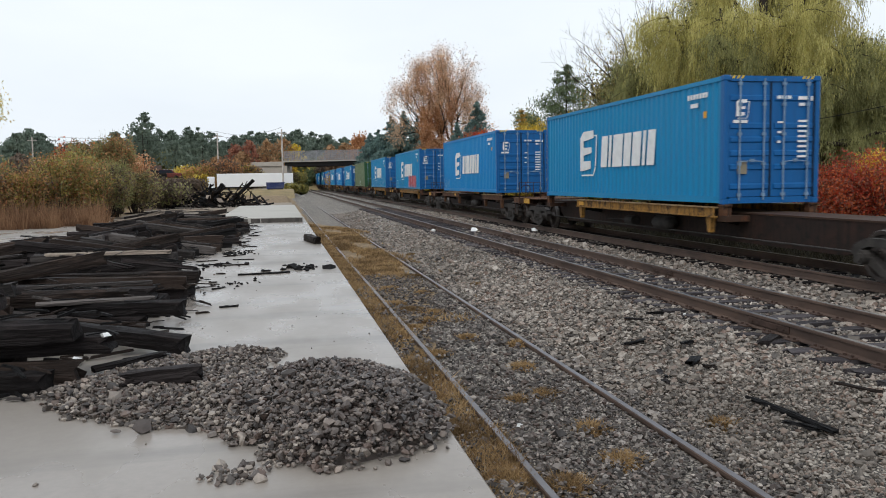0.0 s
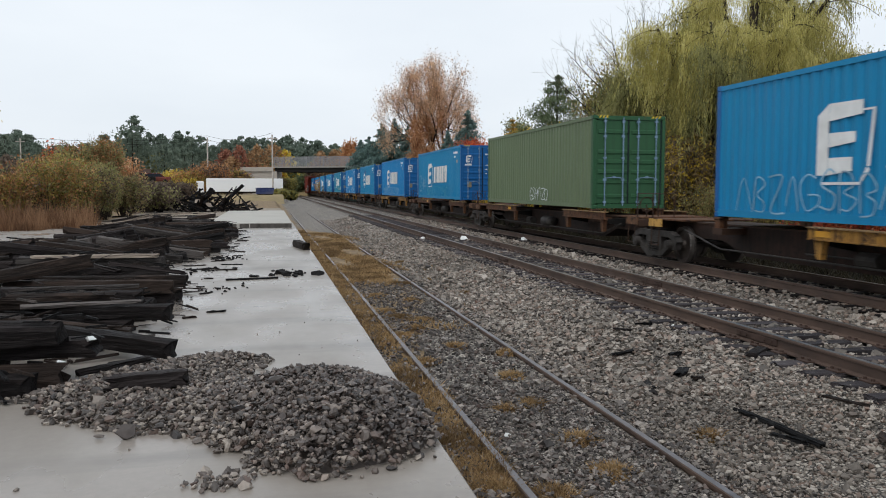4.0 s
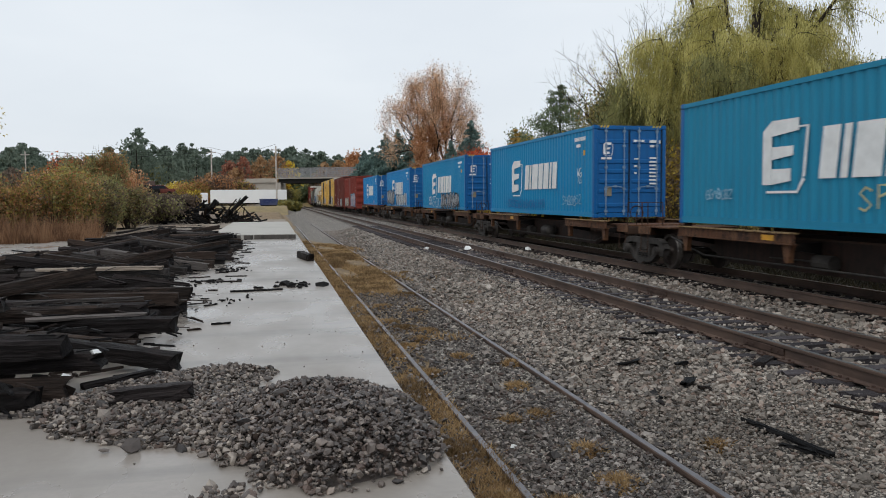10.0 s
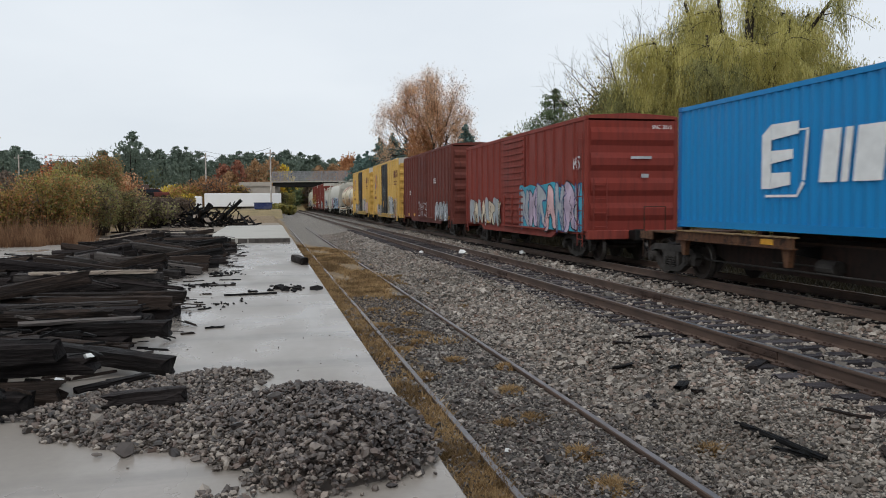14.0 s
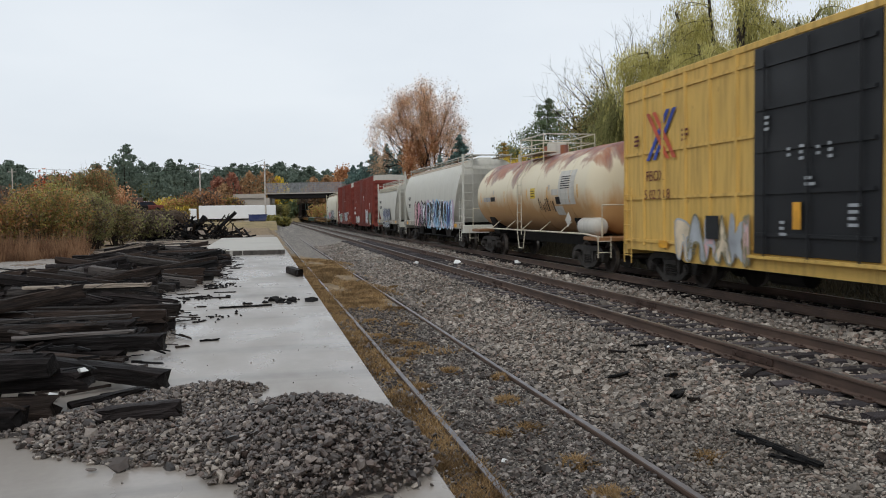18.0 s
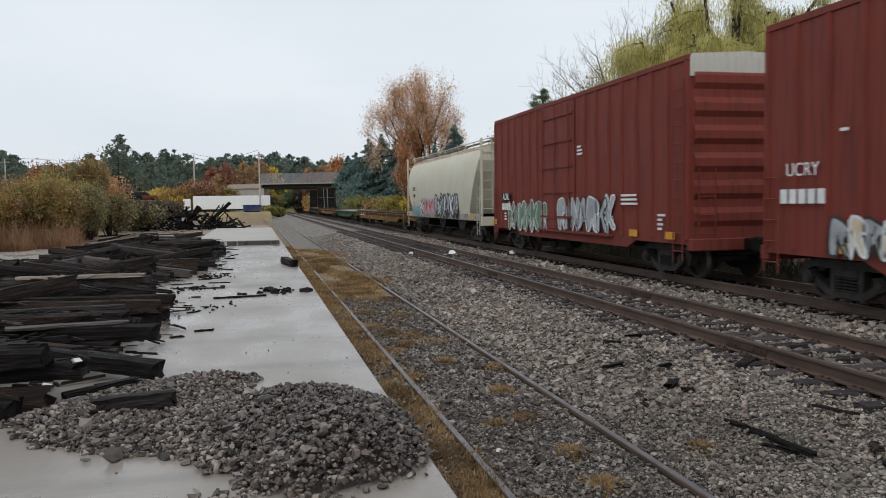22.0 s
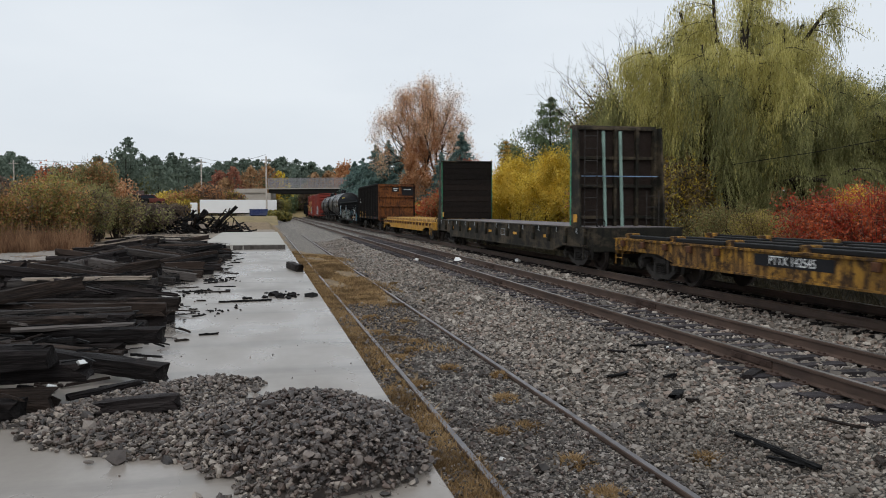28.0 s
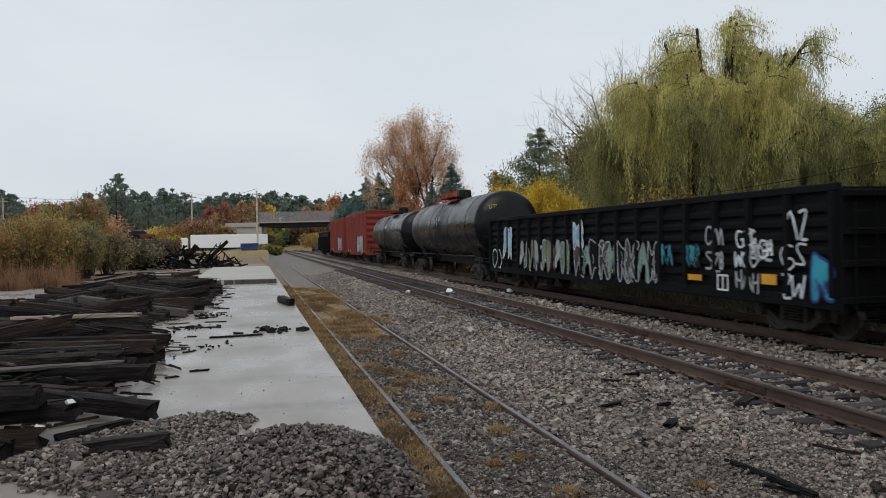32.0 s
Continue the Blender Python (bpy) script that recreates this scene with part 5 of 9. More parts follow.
white_marks(bx2, -1.575, ((6.1, 1.42, 0.3, 3), (-4.2, 2.0, 1.2, 3), (-1.2, 3.5, 0.5, 3), (-6.2, 1.5, 0.4, 4)), 11)
for a, b in ((637.2, 653.2), (655.0, 671.0)):
    boxcar(a, b, 4.6, "red", "red boxcar with graffiti on its side", 0.4, 2.8, "red", 16, tags=((["g_silver"], -6, -2, 0.9, 2.4, ["g_white", "g_black"]),))


# ---- covered hoppers
def hopper(near, far, col, label, top, bays, tags, mark=None, ridge=False):
    c = stock("covered_hopper", label, "hopper car", near, far, "covered hoppers")
    hy = (far - near) / 2 - 0.6
    pm = M[col]
    prof = [(1.50, 1.36), (1.55, 1.7), (1.58, 2.2), (1.58, 2.8), (1.54, 3.3), (1.44, 3.75), (1.22, top - 0.22), (0.95, top - 0.05), (0.5, top + 0.02)]
    ring = [(-x, z) for x, z in prof] + [(x, z) for x, z in prof[::-1]]
    n = len(ring)

    def cut(z):
        return hy - 0.55 - 0.42 * max(0, 3.5 - z) * (1 + 0.25 * max(0, 3.5 - z)) - (0.35 * max(0, z - 3.9) if top > 4.3 else 0)
    cols = 24
    vs, fs = [], []
    for j in range(cols + 1):
        for x, z in ring:
            vs.append((x, -cut(z) + 2 * cut(z) * j / cols, z))
    for j in range(cols):
        for i in range(n - 1):
            fs.append((j * n + i, j * n + i + 1, (j + 1) * n + i + 1, (j + 1) * n + i))
    mb = MB().add(vs, fs)
    mb.smooth = True
    part("body", mb, pm, c, "smooth curved steel body")
    # rust-stained roof sheet, also darkened as overhang shadow, its lower edge folded over the body
    for s in (-1, 1):
        fold = MB()
        for j in range(24):
            ya, yb = -cut(top) + 2 * cut(top) * j / 24, -cut(top) + 2 * cut(top) * (j + 1) / 24
            strip = [(1.232, top - 0.235), (0.958, top - 0.04), (0.52, top + 0.03)]
            for (xa, za), (xb, zb) in zip(strip, strip[1:]):
                fold.add([(s * xa, ya, za), (s * xa, yb, za), (s * xb, yb, zb), (s * xb, ya, zb)], [(0, 1, 2, 3)])
        part("roof_sheet", fold, M["roof_rust"], c, "rust-stained roof edge, darkened as overhang shadow")
    for e in (0, cols):
        m2 = MB()
        k = n // 2
        base = vs[e * n:(e + 1) * n]
        m2.add(base, [(i, i + 1, n - 2 - i, n - 1 - i) for i in range(k - 1)])
        part("slope_sheet", m2, pm, c)
    for s in (-1, 1):
        part("side_sill", MB().cbox(*sorted((s * 1.56, s * 1.42)), -hy, hy, 1.06, 1.38, 0.02), M["sill_grey"], c, "grimy lower side sill")
        part("top_bulb", MB().tube((s * 1.215, -cut(top), top - 0.225), (s * 1.215, cut(top), top - 0.225), 0.022, n=6), M["roof_rust"], c, "rusty, shade-darkened roof edge bulb")
        part("walkway_edge", MB().box(*sorted((s * 0.99, s * 1.03)), -hy - 0.2, hy + 0.2, top + 0.19, top + 0.225), pm, c)
        for i in range(13):
            y = -hy + 2 * hy * i / 12
            part("walkway_post", cached("hpost%s%g" % (col, top), lambda: MB().box(-0.015, 0.015, -0.018, 0.018, top - 0.2, top + 0.24), pm), None, c, m=pose(s * 1.0, y, 0))
        for e in (-1, 1):
            part("corner_post", MB().cbox(*sorted((s * 1.5, s * 1.4)), *sorted((e * hy, e * (hy - 0.07))), 1.0, top + 0.2, 0.015), pm, c)
            part("ladder", ladder_mb(s * 1.52, e * (hy - 0.36), 0.45, 2.6, 0.42, "y", 6, 0.014), pm, c)
            part("side_ladder_top", ladder_mb(s * 1.2, e * (hy + 0.04), 1.4, top + 0.2, 0.45, "x", 8, 0.014), pm, c)
    for s in (-1, 1):
        part("roof_walkway", MB().box(*sorted((s * 0.6, s * 0.92)), -hy - 0.2, hy + 0.2, top + 0.13, top + 0.15), M["cream"] if not ridge else pm, c, "steel roof walkway")
    for e in (-1, 1):
        part("end_walkway", MB().box(-1.0, 1.0, *sorted((e * (hy - 0.25), e * (hy + 0.2))), top + 0.16, top + 0.185), pm, c)
    part("hatch_trough", MB().cbox(-0.35, 0.35, -hy + 1.2, hy - 1.2, top - 0.02, top + 0.14, 0.03), pm, c)
    for e in (-1, 1):
        part("end_platform", MB().box(-1.4, 1.4, *sorted((e * (hy - 1.3), e * hy)), 1.1, 1.2), M["cream"], c)
        part("end_sill", MB().cbox(-1.5, 1.5, *sorted((e * (hy - 0.14), e * (hy + 0.06))), 0.85, 1.25, 0.02), pm, c)
        part("end_beam", MB().box(-1.36, 1.36, *sorted((e * hy, e * (hy - 0.1))), top - 0.5, top - 0.35), pm, c)
        coupler(c, e * hy, e)
        bogie(c, e * (hy - 1.75))
    for i in range(bays):
        y = (i - (bays - 1) / 2) * (2 * hy - 6.5) / max(1, bays - 0.4)
        part("hopper_chute", MB().prism([(y - 1.25, 1.4), (y + 1.25, 1.4), (y + 0.4, 0.55), (y - 0.4, 0.55)], -1.2, 1.2, "x"), M["under"] if i else M["bogie"], c)
        part("outlet_gate", MB().cbox(-0.8, 0.8, y - 0.5, y + 0.5, 0.42, 0.56, 0.02), M["under"], c)
    part("centre_sill", MB().box(-0.3, 0.3, -hy, hy, 0.75, 1.06).path([(-1.2, -hy + 3, 0.6), (-1.2, hy - 3, 0.6)], 0.03), M["under"], c)
    if ridge:
        for z in (3.55, 3.68, 3.8):
            part("side_stripe", MB().box(-1.56 + (z - 3.55) * 0.35, -1.48 + (z - 3.55) * 0.35, -hy + 0.7, hy - 0.7, z, z + 0.05), M["rail_yellow"], c)
    if mark:
        lettering(c, mark[0], -1.585, mark[2], 2.75, 0.36, M["g_black"])
        lettering(c, mark[1], -1.585, mark[2], 2.32, 0.36, M["g_black"])
        blocks(c, [(mark[2] - 0.4, mark[2] + 0.5, 1.9 - 0.12 * i, 1.93 - 0.12 * i) for i in range(3)], -1.59, M["g_silver"], "marking", "small grey data lines")
    blocks(c, [(q, q + 0.5, 1.12, 1.3) for q in (-hy + 1.0, hy - 1.6, 0.3)], -1.565, M["amber"], "reflector", "yellow reflector strip")
    for i, (fill, y0, y1, a0, a1, cols_, *cloud) in enumerate(tags):
        scrawl(c, -1.59, y0, y1, a0, a1, cols_, int(near) + i, 0.09 if fill else 0.05, fill, *cloud)
    return c


hopper(356.8, 374.2, "grey", "long light grey covered hopper car with pink and blue graffiti", 4.5, 3, ((["g_blush", "g_pink", "g_lilac", "g_white", "g_pink"], 0.2, 3.9, 1.05, 2.5, ["g_black", "g_black", "g_black"]), (["g_black", "g_soot", "g_navy", "g_black"], -6.4, 0.1, 1.05, 2.5, ["g_sky", "g_white", "g_sky"], "g_lilac")), ("SSPX", "2067", 5.7))
h2 = hopper(375.2, 387.2, "grey", "short pale grey two-bay covered hopper with dark graffiti", 4.1, 2, (), ("SHPX", "432689", 3.2), True)
scrawl(h2, -1.6, -1.9, 1.9, 1.28, 2.25, ["g_white", "g_silver"], 379, 0.03, ["g_black", "g_navy"], wide=0.5)
scrawl(h2, -1.62, -1.5, 1.7, 0.82, 1.2, ["g_white", "g_silver"], 380, 0.03, ["g_black", "g_navy"], wide=1.2)
h3 = hopper(423.6, 442.2, "grey2", "long beige-grey covered hopper with black, red and blue graffiti", 4.5, 3, ((["g_silver", "g_white"], -5.0, 0.2, 1.1, 2.3, ["g_black", "g_black"]), (["g_red", "g_orange"], 0.3, 3.6, 1.25, 2.1, ["g_silver", "g_pink"]), (None, 3.9, 6.0, 1.15, 1.75, ["g_teal", "g_teal"]), (None, 3.9, 6.0, 1.2, 1.7, ["g_teal", "g_sky"]), (None, 6.2, 6.8, 1.3, 1.7, ["g_teal"])), ("SSPX", "1064", 6.0))
for i in range(7):
    a = i * 0.9
    leaf_line = flowing([(3.55 + math.cos(a + w) * r * 0.62, 1.72 + math.sin(a + w) * r * 0.55) for r, w in ((0.2, 0), (0.7, -0.32), (1.0, 0), (0.7, 0.32))], True, 3)
    petal = part("graffiti_petal", MB().prism(leaf_line, -1.599 - 0.002 * (i % 2), -1.594, "x"), M["g_soot" if i % 2 else "g_orange"], h3, "sprayed flower petal")
    rim = MB()
    stroke(rim, -1.604, leaf_line, 0.05, True)
    part("petal_outline", rim, M["g_white"], petal)


# ---- tank cars
def tank_car(near, far, col, label, r, zc, trim, words=None, vent=True):
    c = stock("tank_car", label, "tank car", near, far, "tank cars")
    hy = (far - near) / 2 - 0.6
    ty = hy - 0.55
    prof = [(0.0, -ty)] + [(r * math.sin(a), -ty + 0.55 * (1 - math.cos(a))) for a in (0.25, 0.5, 0.75, 1.0, 1.25, 1.45)] + [(r, -ty + 0.6 + (2 * ty - 1.2) * i / 12) for i in range(13)]
    prof += [(q, -w) for q, w in prof[:7]][::-1]
    part("tank", MB().lathe(prof, 48, pose(0, 0, zc, -90)), M[col], c, smooth=True)
    for q in (-0.55, -0.2, 0.2, 0.55):
        part("weld_band", MB().lathe([(r + 0.002, -0.03), (r + 0.012, -0.02), (r + 0.012, 0.02), (r + 0.002, 0.03)], 48, pose(0, q * ty * 1.3, zc, -90)), M[col], c)
    for e in (-1, 1):
        part("saddle", MB().prism([(-0.9, 0.95), (0.9, 0.95), (1.15, zc - r * 0.62), (0.6, zc - r * 0.88), (-0.6, zc - r * 0.88), (-1.15, zc - r * 0.62)], *sorted((e * (ty - 1.4), e * (ty - 2.2)))), M["under"], c)
        part("end_platform", MB().cbox(-1.45, 1.45, *sorted((e * (hy - 1.3), e * hy)), 0.98, 1.1, 0.02), M[col], c)
        part("end_handrail", MB().path([(-1.4, e * hy, 1.1), (-1.4, e * hy, 2.05), (1.4, e * hy, 2.05), (1.4, e * hy, 1.1)], 0.022), M[trim], c)
        coupler(c, e * hy, e)
        bogie(c, e * (hy - 1.75))
        part("end_ladder", ladder_mb(-1.35, e * (hy + 0.05), 0.5, 1.15, 0.4, "x", 2), M[trim], c)
    part("centre_sill", MB().box(-0.28, 0.28, -hy, hy, 0.7, 1.05), M["under"], c)
    for s in (-1, 1):
        part("side_handrail", MB().path([(s * 1.42, -hy + 0.1, 1.1), (s * 1.46, -hy + 1.2, 1.18), (s * 1.46, hy - 1.2, 1.18), (s * 1.42, hy - 0.1, 1.1)], 0.03), M[trim], c)
        for q in (-0.6, -0.3, 0, 0.3, 0.6):
            part("rail_bracket", MB().path([(s * 1.44, q * ty, 1.18), (s * 1.0, q * ty, zc - r * 0.7)], 0.02), M[trim], c)
        part("side_ladder", ladder_mb(s * (r + 0.06), 0.0, 1.0, zc + 0.5, 0.46, "y", 6, 0.02), M[trim], c)
        part("ladder_foot", MB().path([(s * 1.46, -0.45, 1.16), (s * 1.46, -0.25, 0.5), (s * 1.46, 0.25, 0.5), (s * 1.46, 0.45, 1.16)], 0.02), M[trim], c)
        part("ladder_top", MB().path([(s * (r + 0.06), -0.23, zc + 0.5), (s * r * 0.72, -0.23, zc + r * 0.8)], 0.02).path([(s * (r + 0.06), 0.23, zc + 0.5), (s * r * 0.72, 0.23, zc + r * 0.8)], 0.02), M[trim], c)
    top = zc + r
    part("manway", MB().lathe([(0.0, 0.62), (0.34, 0.6), (0.36, 0.5), (0.36, -0.1)], 20, pose(0, 0, top - 0.12)), M["cream"] if col == "tank_orange" else M[col], c)
    part("valve_housing", MB().lathe([(0.0, 0.42), (0.2, 0.4), (0.2, -0.1)], 16, pose(0, 0.85, top)).lathe([(0.0, 0.34), (0.15, 0.32), (0.15, -0.1)], 16, pose(0, -0.8, top)), M[col], c)
    part("top_grating", MB().box(-1.0, -0.4, -1.3, 1.3, top + 0.02, top + 0.06).box(0.4, 1.0, -1.3, 1.3, top + 0.02, top + 0.06), M[trim], c)
    rl = MB()
    for z in (top + 0.35, top + 0.68):
        rl.path([(-1.0, -1.3, z), (1.0, -1.3, z), (1.0, 1.3, z), (-1.0, 1.3, z), (-1.0, -1.3, z)], 0.02)
    for x in (-1, 1):
        for y in (-1.3, 0.0, 1.3):
            rl.tube((x, y, top - 0.4), (x, y, top + 0.68), 0.02, n=6)
    if vent:
        part("platform_railing", rl, M[trim], c)
    part("outlet_valve", MB().tube((0, 0.2, zc - r + 0.1), (0, 0.2, zc - r - 0.35), 0.16, n=12), M["under"], c)
    if words:
        lettering(c, words, -0.25, -ty + 0.14, zc + 0.75, 0.26, M["stripe_y"] if col == "tank_black" else M["g_black"], True)
    return c


t1 = tank_car(340.6, 356.4, "tank_orange", "cream tank car streaked with rust and stains", 1.46, 2.56, "rail_yellow")


def tank_patch(car, y0, y1, z0, z1, material, name="marking", label="painted panel on the tank", r=1.46, zc=2.56, lift=0.006):
    """A thin painted panel that follows the curve of the tank's near side."""
    mb = MB()
    n = 6
    row = []
    for i in range(n + 1):
        z = z0 + (z1 - z0) * i / n
        row.append((-math.sqrt(max(0.01, (r + lift) ** 2 - (z - zc) ** 2)), z))
    mb.add([(x, y, z) for x, z in row for y in (y0, y1)], [(2 * i, 2 * i + 1, 2 * i + 3, 2 * i + 2) for i in range(n)])
    part(name, mb, material, car, label)


tank_patch(t1, -5.3, -3.9, 2.1, 3.2, M["cream"], "data_panel", "pale painted data panel")
for i in range(6):
    tank_patch(t1, -4.9, -4.1, 2.62 + 0.075 * i, 2.65 + 0.075 * i, M["g_black"], "marking", "small dark data line", lift=0.011)
tank_patch(t1, -3.85, -3.3, 2.42, 2.62, M["cream"], "data_panel", "small pale panel")
tank_patch(t1, -4.0, -3.6, 2.12, 2.36, M["g_black"], "data_panel", "small black panel")
tank_patch(t1, -4.1, -3.4, 1.75, 2.05, M["cream"], "data_panel", "pale patch low on the tank")
tank_patch(t1, -1.6, -1.1, 2.35, 2.72, M["stripe_y"], "sign", "square yellow warning sign")
for i in range(3):
    tank_patch(t1, -1.54, -1.16, 2.42 + 0.09 * i, 2.45 + 0.09 * i, M["g_black"], "marking", "dark line on the yellow sign", lift=0.011)
for y in (-5.6, -2.9, -0.75, 2.1, 5.6):
    tank_patch(t1, y, y + 0.07, 2.3, 2.72, M["amber"], "reflector", "upright yellow stripe")
for y in (-3.1, 0.35, 3.6):
    tank_patch(t1, y, y + 0.14, 2.6, 2.78, M["cream"], "marking", "small pale plate")
for i, w in enumerate((0.3, 0.3, 0.3, 0.45, 0.3)):
    tank_patch(t1, 5.2 - 0.36 * i - w, 5.2 - 0.36 * i, 2.32, 2.5, M["g_silver"] if i < 3 else M["g_black"], "marking", "stencilled marking block")
rk = random.Random(17)
for i in range(9):
    y = -1.9 - 0.17 * i
    tank_patch(t1, y - rk.uniform(0.02, 0.1), y, 1.85 + rk.uniform(0, 0.1), 2.2 + rk.uniform(-0.1, 0.15), M["g_black"], "graffiti", "thin black tag")
part("placard", MB().prism([(-4.75, 1.35), (-4.5, 1.6), (-4.75, 1.85), (-5.0, 1.6)], -1.44, -1.43, "x"), M["cream"], t1, "white diamond placard")
part("air_tank", MB().lathe([(0.0, -0.7), (0.2, -0.68), (0.28, -0.55), (0.28, 0.55), (0.2, 0.68), (0.0, 0.7)], 18, pose(-1.1, -5.9, 1.4, -90)), M["cream"], t1, "pale air tank on the end platform", smooth=True)
tank_car(600.6, 618.4, "tank_black", "glossy black tank car with a domed end", 1.5, 2.62, "black", "UTLX 20944", False)
tank_car(619.4, 635.6, "tank_black", "black tank car with a dull sheen", 1.42, 2.55, "black", None, False)


# ---- flat cars
def flat_base(near, far, col, label, z0, z1, deck, name="flat_car", group="empty flat cars", pockets=16, clear=(99, 99)):
    c = stock(name, label, "flat car", near, far, group)
    hy = (far - near) / 2 - 0.45
    worn = M["rust_deck"] if col in (M["yellow"], M["yellow3"]) else col
    for s in (-1, 1):
        x0, x1 = sorted((s * 1.45, s * 1.37))
        part("side_sill", MB().prism([(-hy, z1), (-hy, z0 + 0.12), (-hy + 2.5, z0 + 0.12), (-hy + 3.3, z0 - 0.06), (hy - 3.3, z0 - 0.06), (hy - 2.5, z0 + 0.12), (hy, z0 + 0.12), (hy, z1)], x0, x1, "x"), col, c)
        part("sill_flange", MB().box(*sorted((s * 1.37, s * 1.5)), -hy + 3.2, hy - 3.2, z0 - 0.1, z0 - 0.06), col, c)
        part("sill_lip", MB().box(*sorted((s * 1.37, s * 1.5)), -hy, hy, z1 - 0.05, z1 - 0.005), col, c)
        for i in range(pockets):
            y = -hy + 0.6 + (2 * hy - 1.2) * i / (pockets - 1)
            if clear[0] < y < clear[1]:
                continue
            part("stake_pocket", cached("pocket%s%g" % (col.name, z1), lambda: MB().cbox(-0.05, 0.05, -0.08, 0.08, z0 + 0.2 if worn is col else z1 - 0.22, z1 - 0.06, 0.012), worn), None, c, m=pose(s * 1.5, y, 0))
    part("deck", MB().box(-1.37, 1.37, -hy + 0.02, hy - 0.02, z1 - 0.06, z1), deck, c)
    part("centre_sill", MB().box(-0.4, 0.4, -hy, hy, z0 - 0.02, z1 - 0.08).box(-1.2, 1.2, -hy + 3.4, hy - 3.4, z0 - 0.1, z0 + 0.05).tube((-0.9, 1, 0.5), (-0.9, 2.2, 0.5), 0.18, n=12), M["under"], c)
    for e in (-1, 1):
        part("end_sill", MB().cbox(-1.45, 1.45, *sorted((e * hy, e * (hy - 0.12))), z0, z1, 0.02), col, c)
        part("brake_wheel", MB().lathe([(0.14, -0.012), (0.16, 0), (0.14, 0.012), (0.12, 0), (0.14, -0.012)], 14, pose(-1.1, e * (hy - 0.3), z1 + 0.12) @ pose(0, 0, 0, 90)).tube((-1.1, e * (hy - 0.3), z1 - 0.05), (-1.1, e * (hy - 0.3), z1 + 0.12), 0.02, n=6), M["under"], c)
        part("end_ladder", ladder_mb(-1.52, e * (hy - 0.4), 0.4, z1, 0.4, "y", 2), col, c)
        coupler(c, e * hy, e)
        bogie(c, e * (hy - 2.0))
    return c, hy


def rack_beams(c, hy, z, n, col, rail):
    """Dark lengthwise rails and crosswise stanchion blocks on a long flat car."""
    for x in (-1.3, -0.45, 0.45, 1.3):
        for k in range(n - (abs(x) < 1)):
            y = -hy + 0.6 + (2 * hy - 1.2) * (k + 0.5 * (abs(x) < 1)) / n
            part("rack_rail", cached("rackrail%g%g" % (x, hy), lambda: MB().cbox(x - 0.12, x + 0.12, 0.1, (2 * hy - 1.2) / n - 0.25, z, z + 0.09, 0.015), rail), None, c, m=pose(0, y, 0))
    for k in range(n + 1):
        y = -hy + 0.55 + (2 * hy - 1.1) * k / n
        for x in (-1.2, 1.2):
            part("stanchion", cached("stanch%g%s%g" % (x, col.name, z), lambda: MB().cbox(x - 0.16, x + 0.16, -0.12, 0.1, z - 0.02, z + 0.13, 0.02), col), None, c, m=pose(0, y, 0))


f1, hy = flat_base(442.4, 470.4, M["yellow"], "long yellow flat car with dark rack rails, worn and rusty", 0.68, 1.14, M["wood_deck"], pockets=22)
rack_beams(f1, hy, 1.14, 11, M["yellow"], M["black"])
blocks(f1, [(9.0 + 0.32 * i, 9.25 + 0.32 * i, 0.86, 1.06) for i in range(3)] + [(6.9 + 0.27 * i, 7.1 + 0.27 * i, 0.86, 1.06) for i in range(6)], -1.455, M["white"], "marking", "white stencilled marking blocks")
f2, hy = flat_base(470.9, 491.3, M["deckgreen"], "green flat car with a flat pale green deck", 0.62, 1.12, M["palegreen"], pockets=20)
part("deck_cover", MB().cbox(-1.5, 1.5, -hy, hy, 1.121, 1.17, 0.015), M["palegreen"], f2, "flat pale green steel deck")
f3, hy = flat_base(491.9, 518.2, M["yellow"], "long rusty yellow flat car with dark rack rails", 0.66, 1.12, M["rust_deck"], pockets=22, clear=(3.7, 6.4))
rack_beams(f3, hy, 1.12, 10, M["yellow"], M["black"])
blocks(f3, [(3.9, 6.2, 0.8, 1.03)], -1.456, M["g_black"], "marking_panel", "black panel behind the markings")
lettering(f3, "PTTX 142545", -1.462, 5.05, 0.915, 0.24, M["white"])
M["cradle"] = paint("rusty_cradle_yellow", (0.50, 0.30, 0.07), 0.85, 0.8, (0.5, 0.36, 0.18), 0.9, (0.16, 0.08, 0.035))
y3, hy = flat_base(541.9, 561.7, M["yellow3"], "bright yellow flat car with rows of raised cross beams", 0.68, 1.14, M["yellow3"], pockets=18)
for k in range(15):
    y = -hy + 0.8 + (2 * hy - 1.6) * k / 14
    for x in (-0.95, 0, 0.95):
        part("load_cradle", cached("cradle%g" % x, lambda: MB().prism([(-0.4, 1.14), (0.4, 1.14), (0.3, 1.3), (-0.3, 1.3)], x - 0.38, x + 0.38, "x"), M["cradle"]), None, y3, m=pose(0, y, 0))


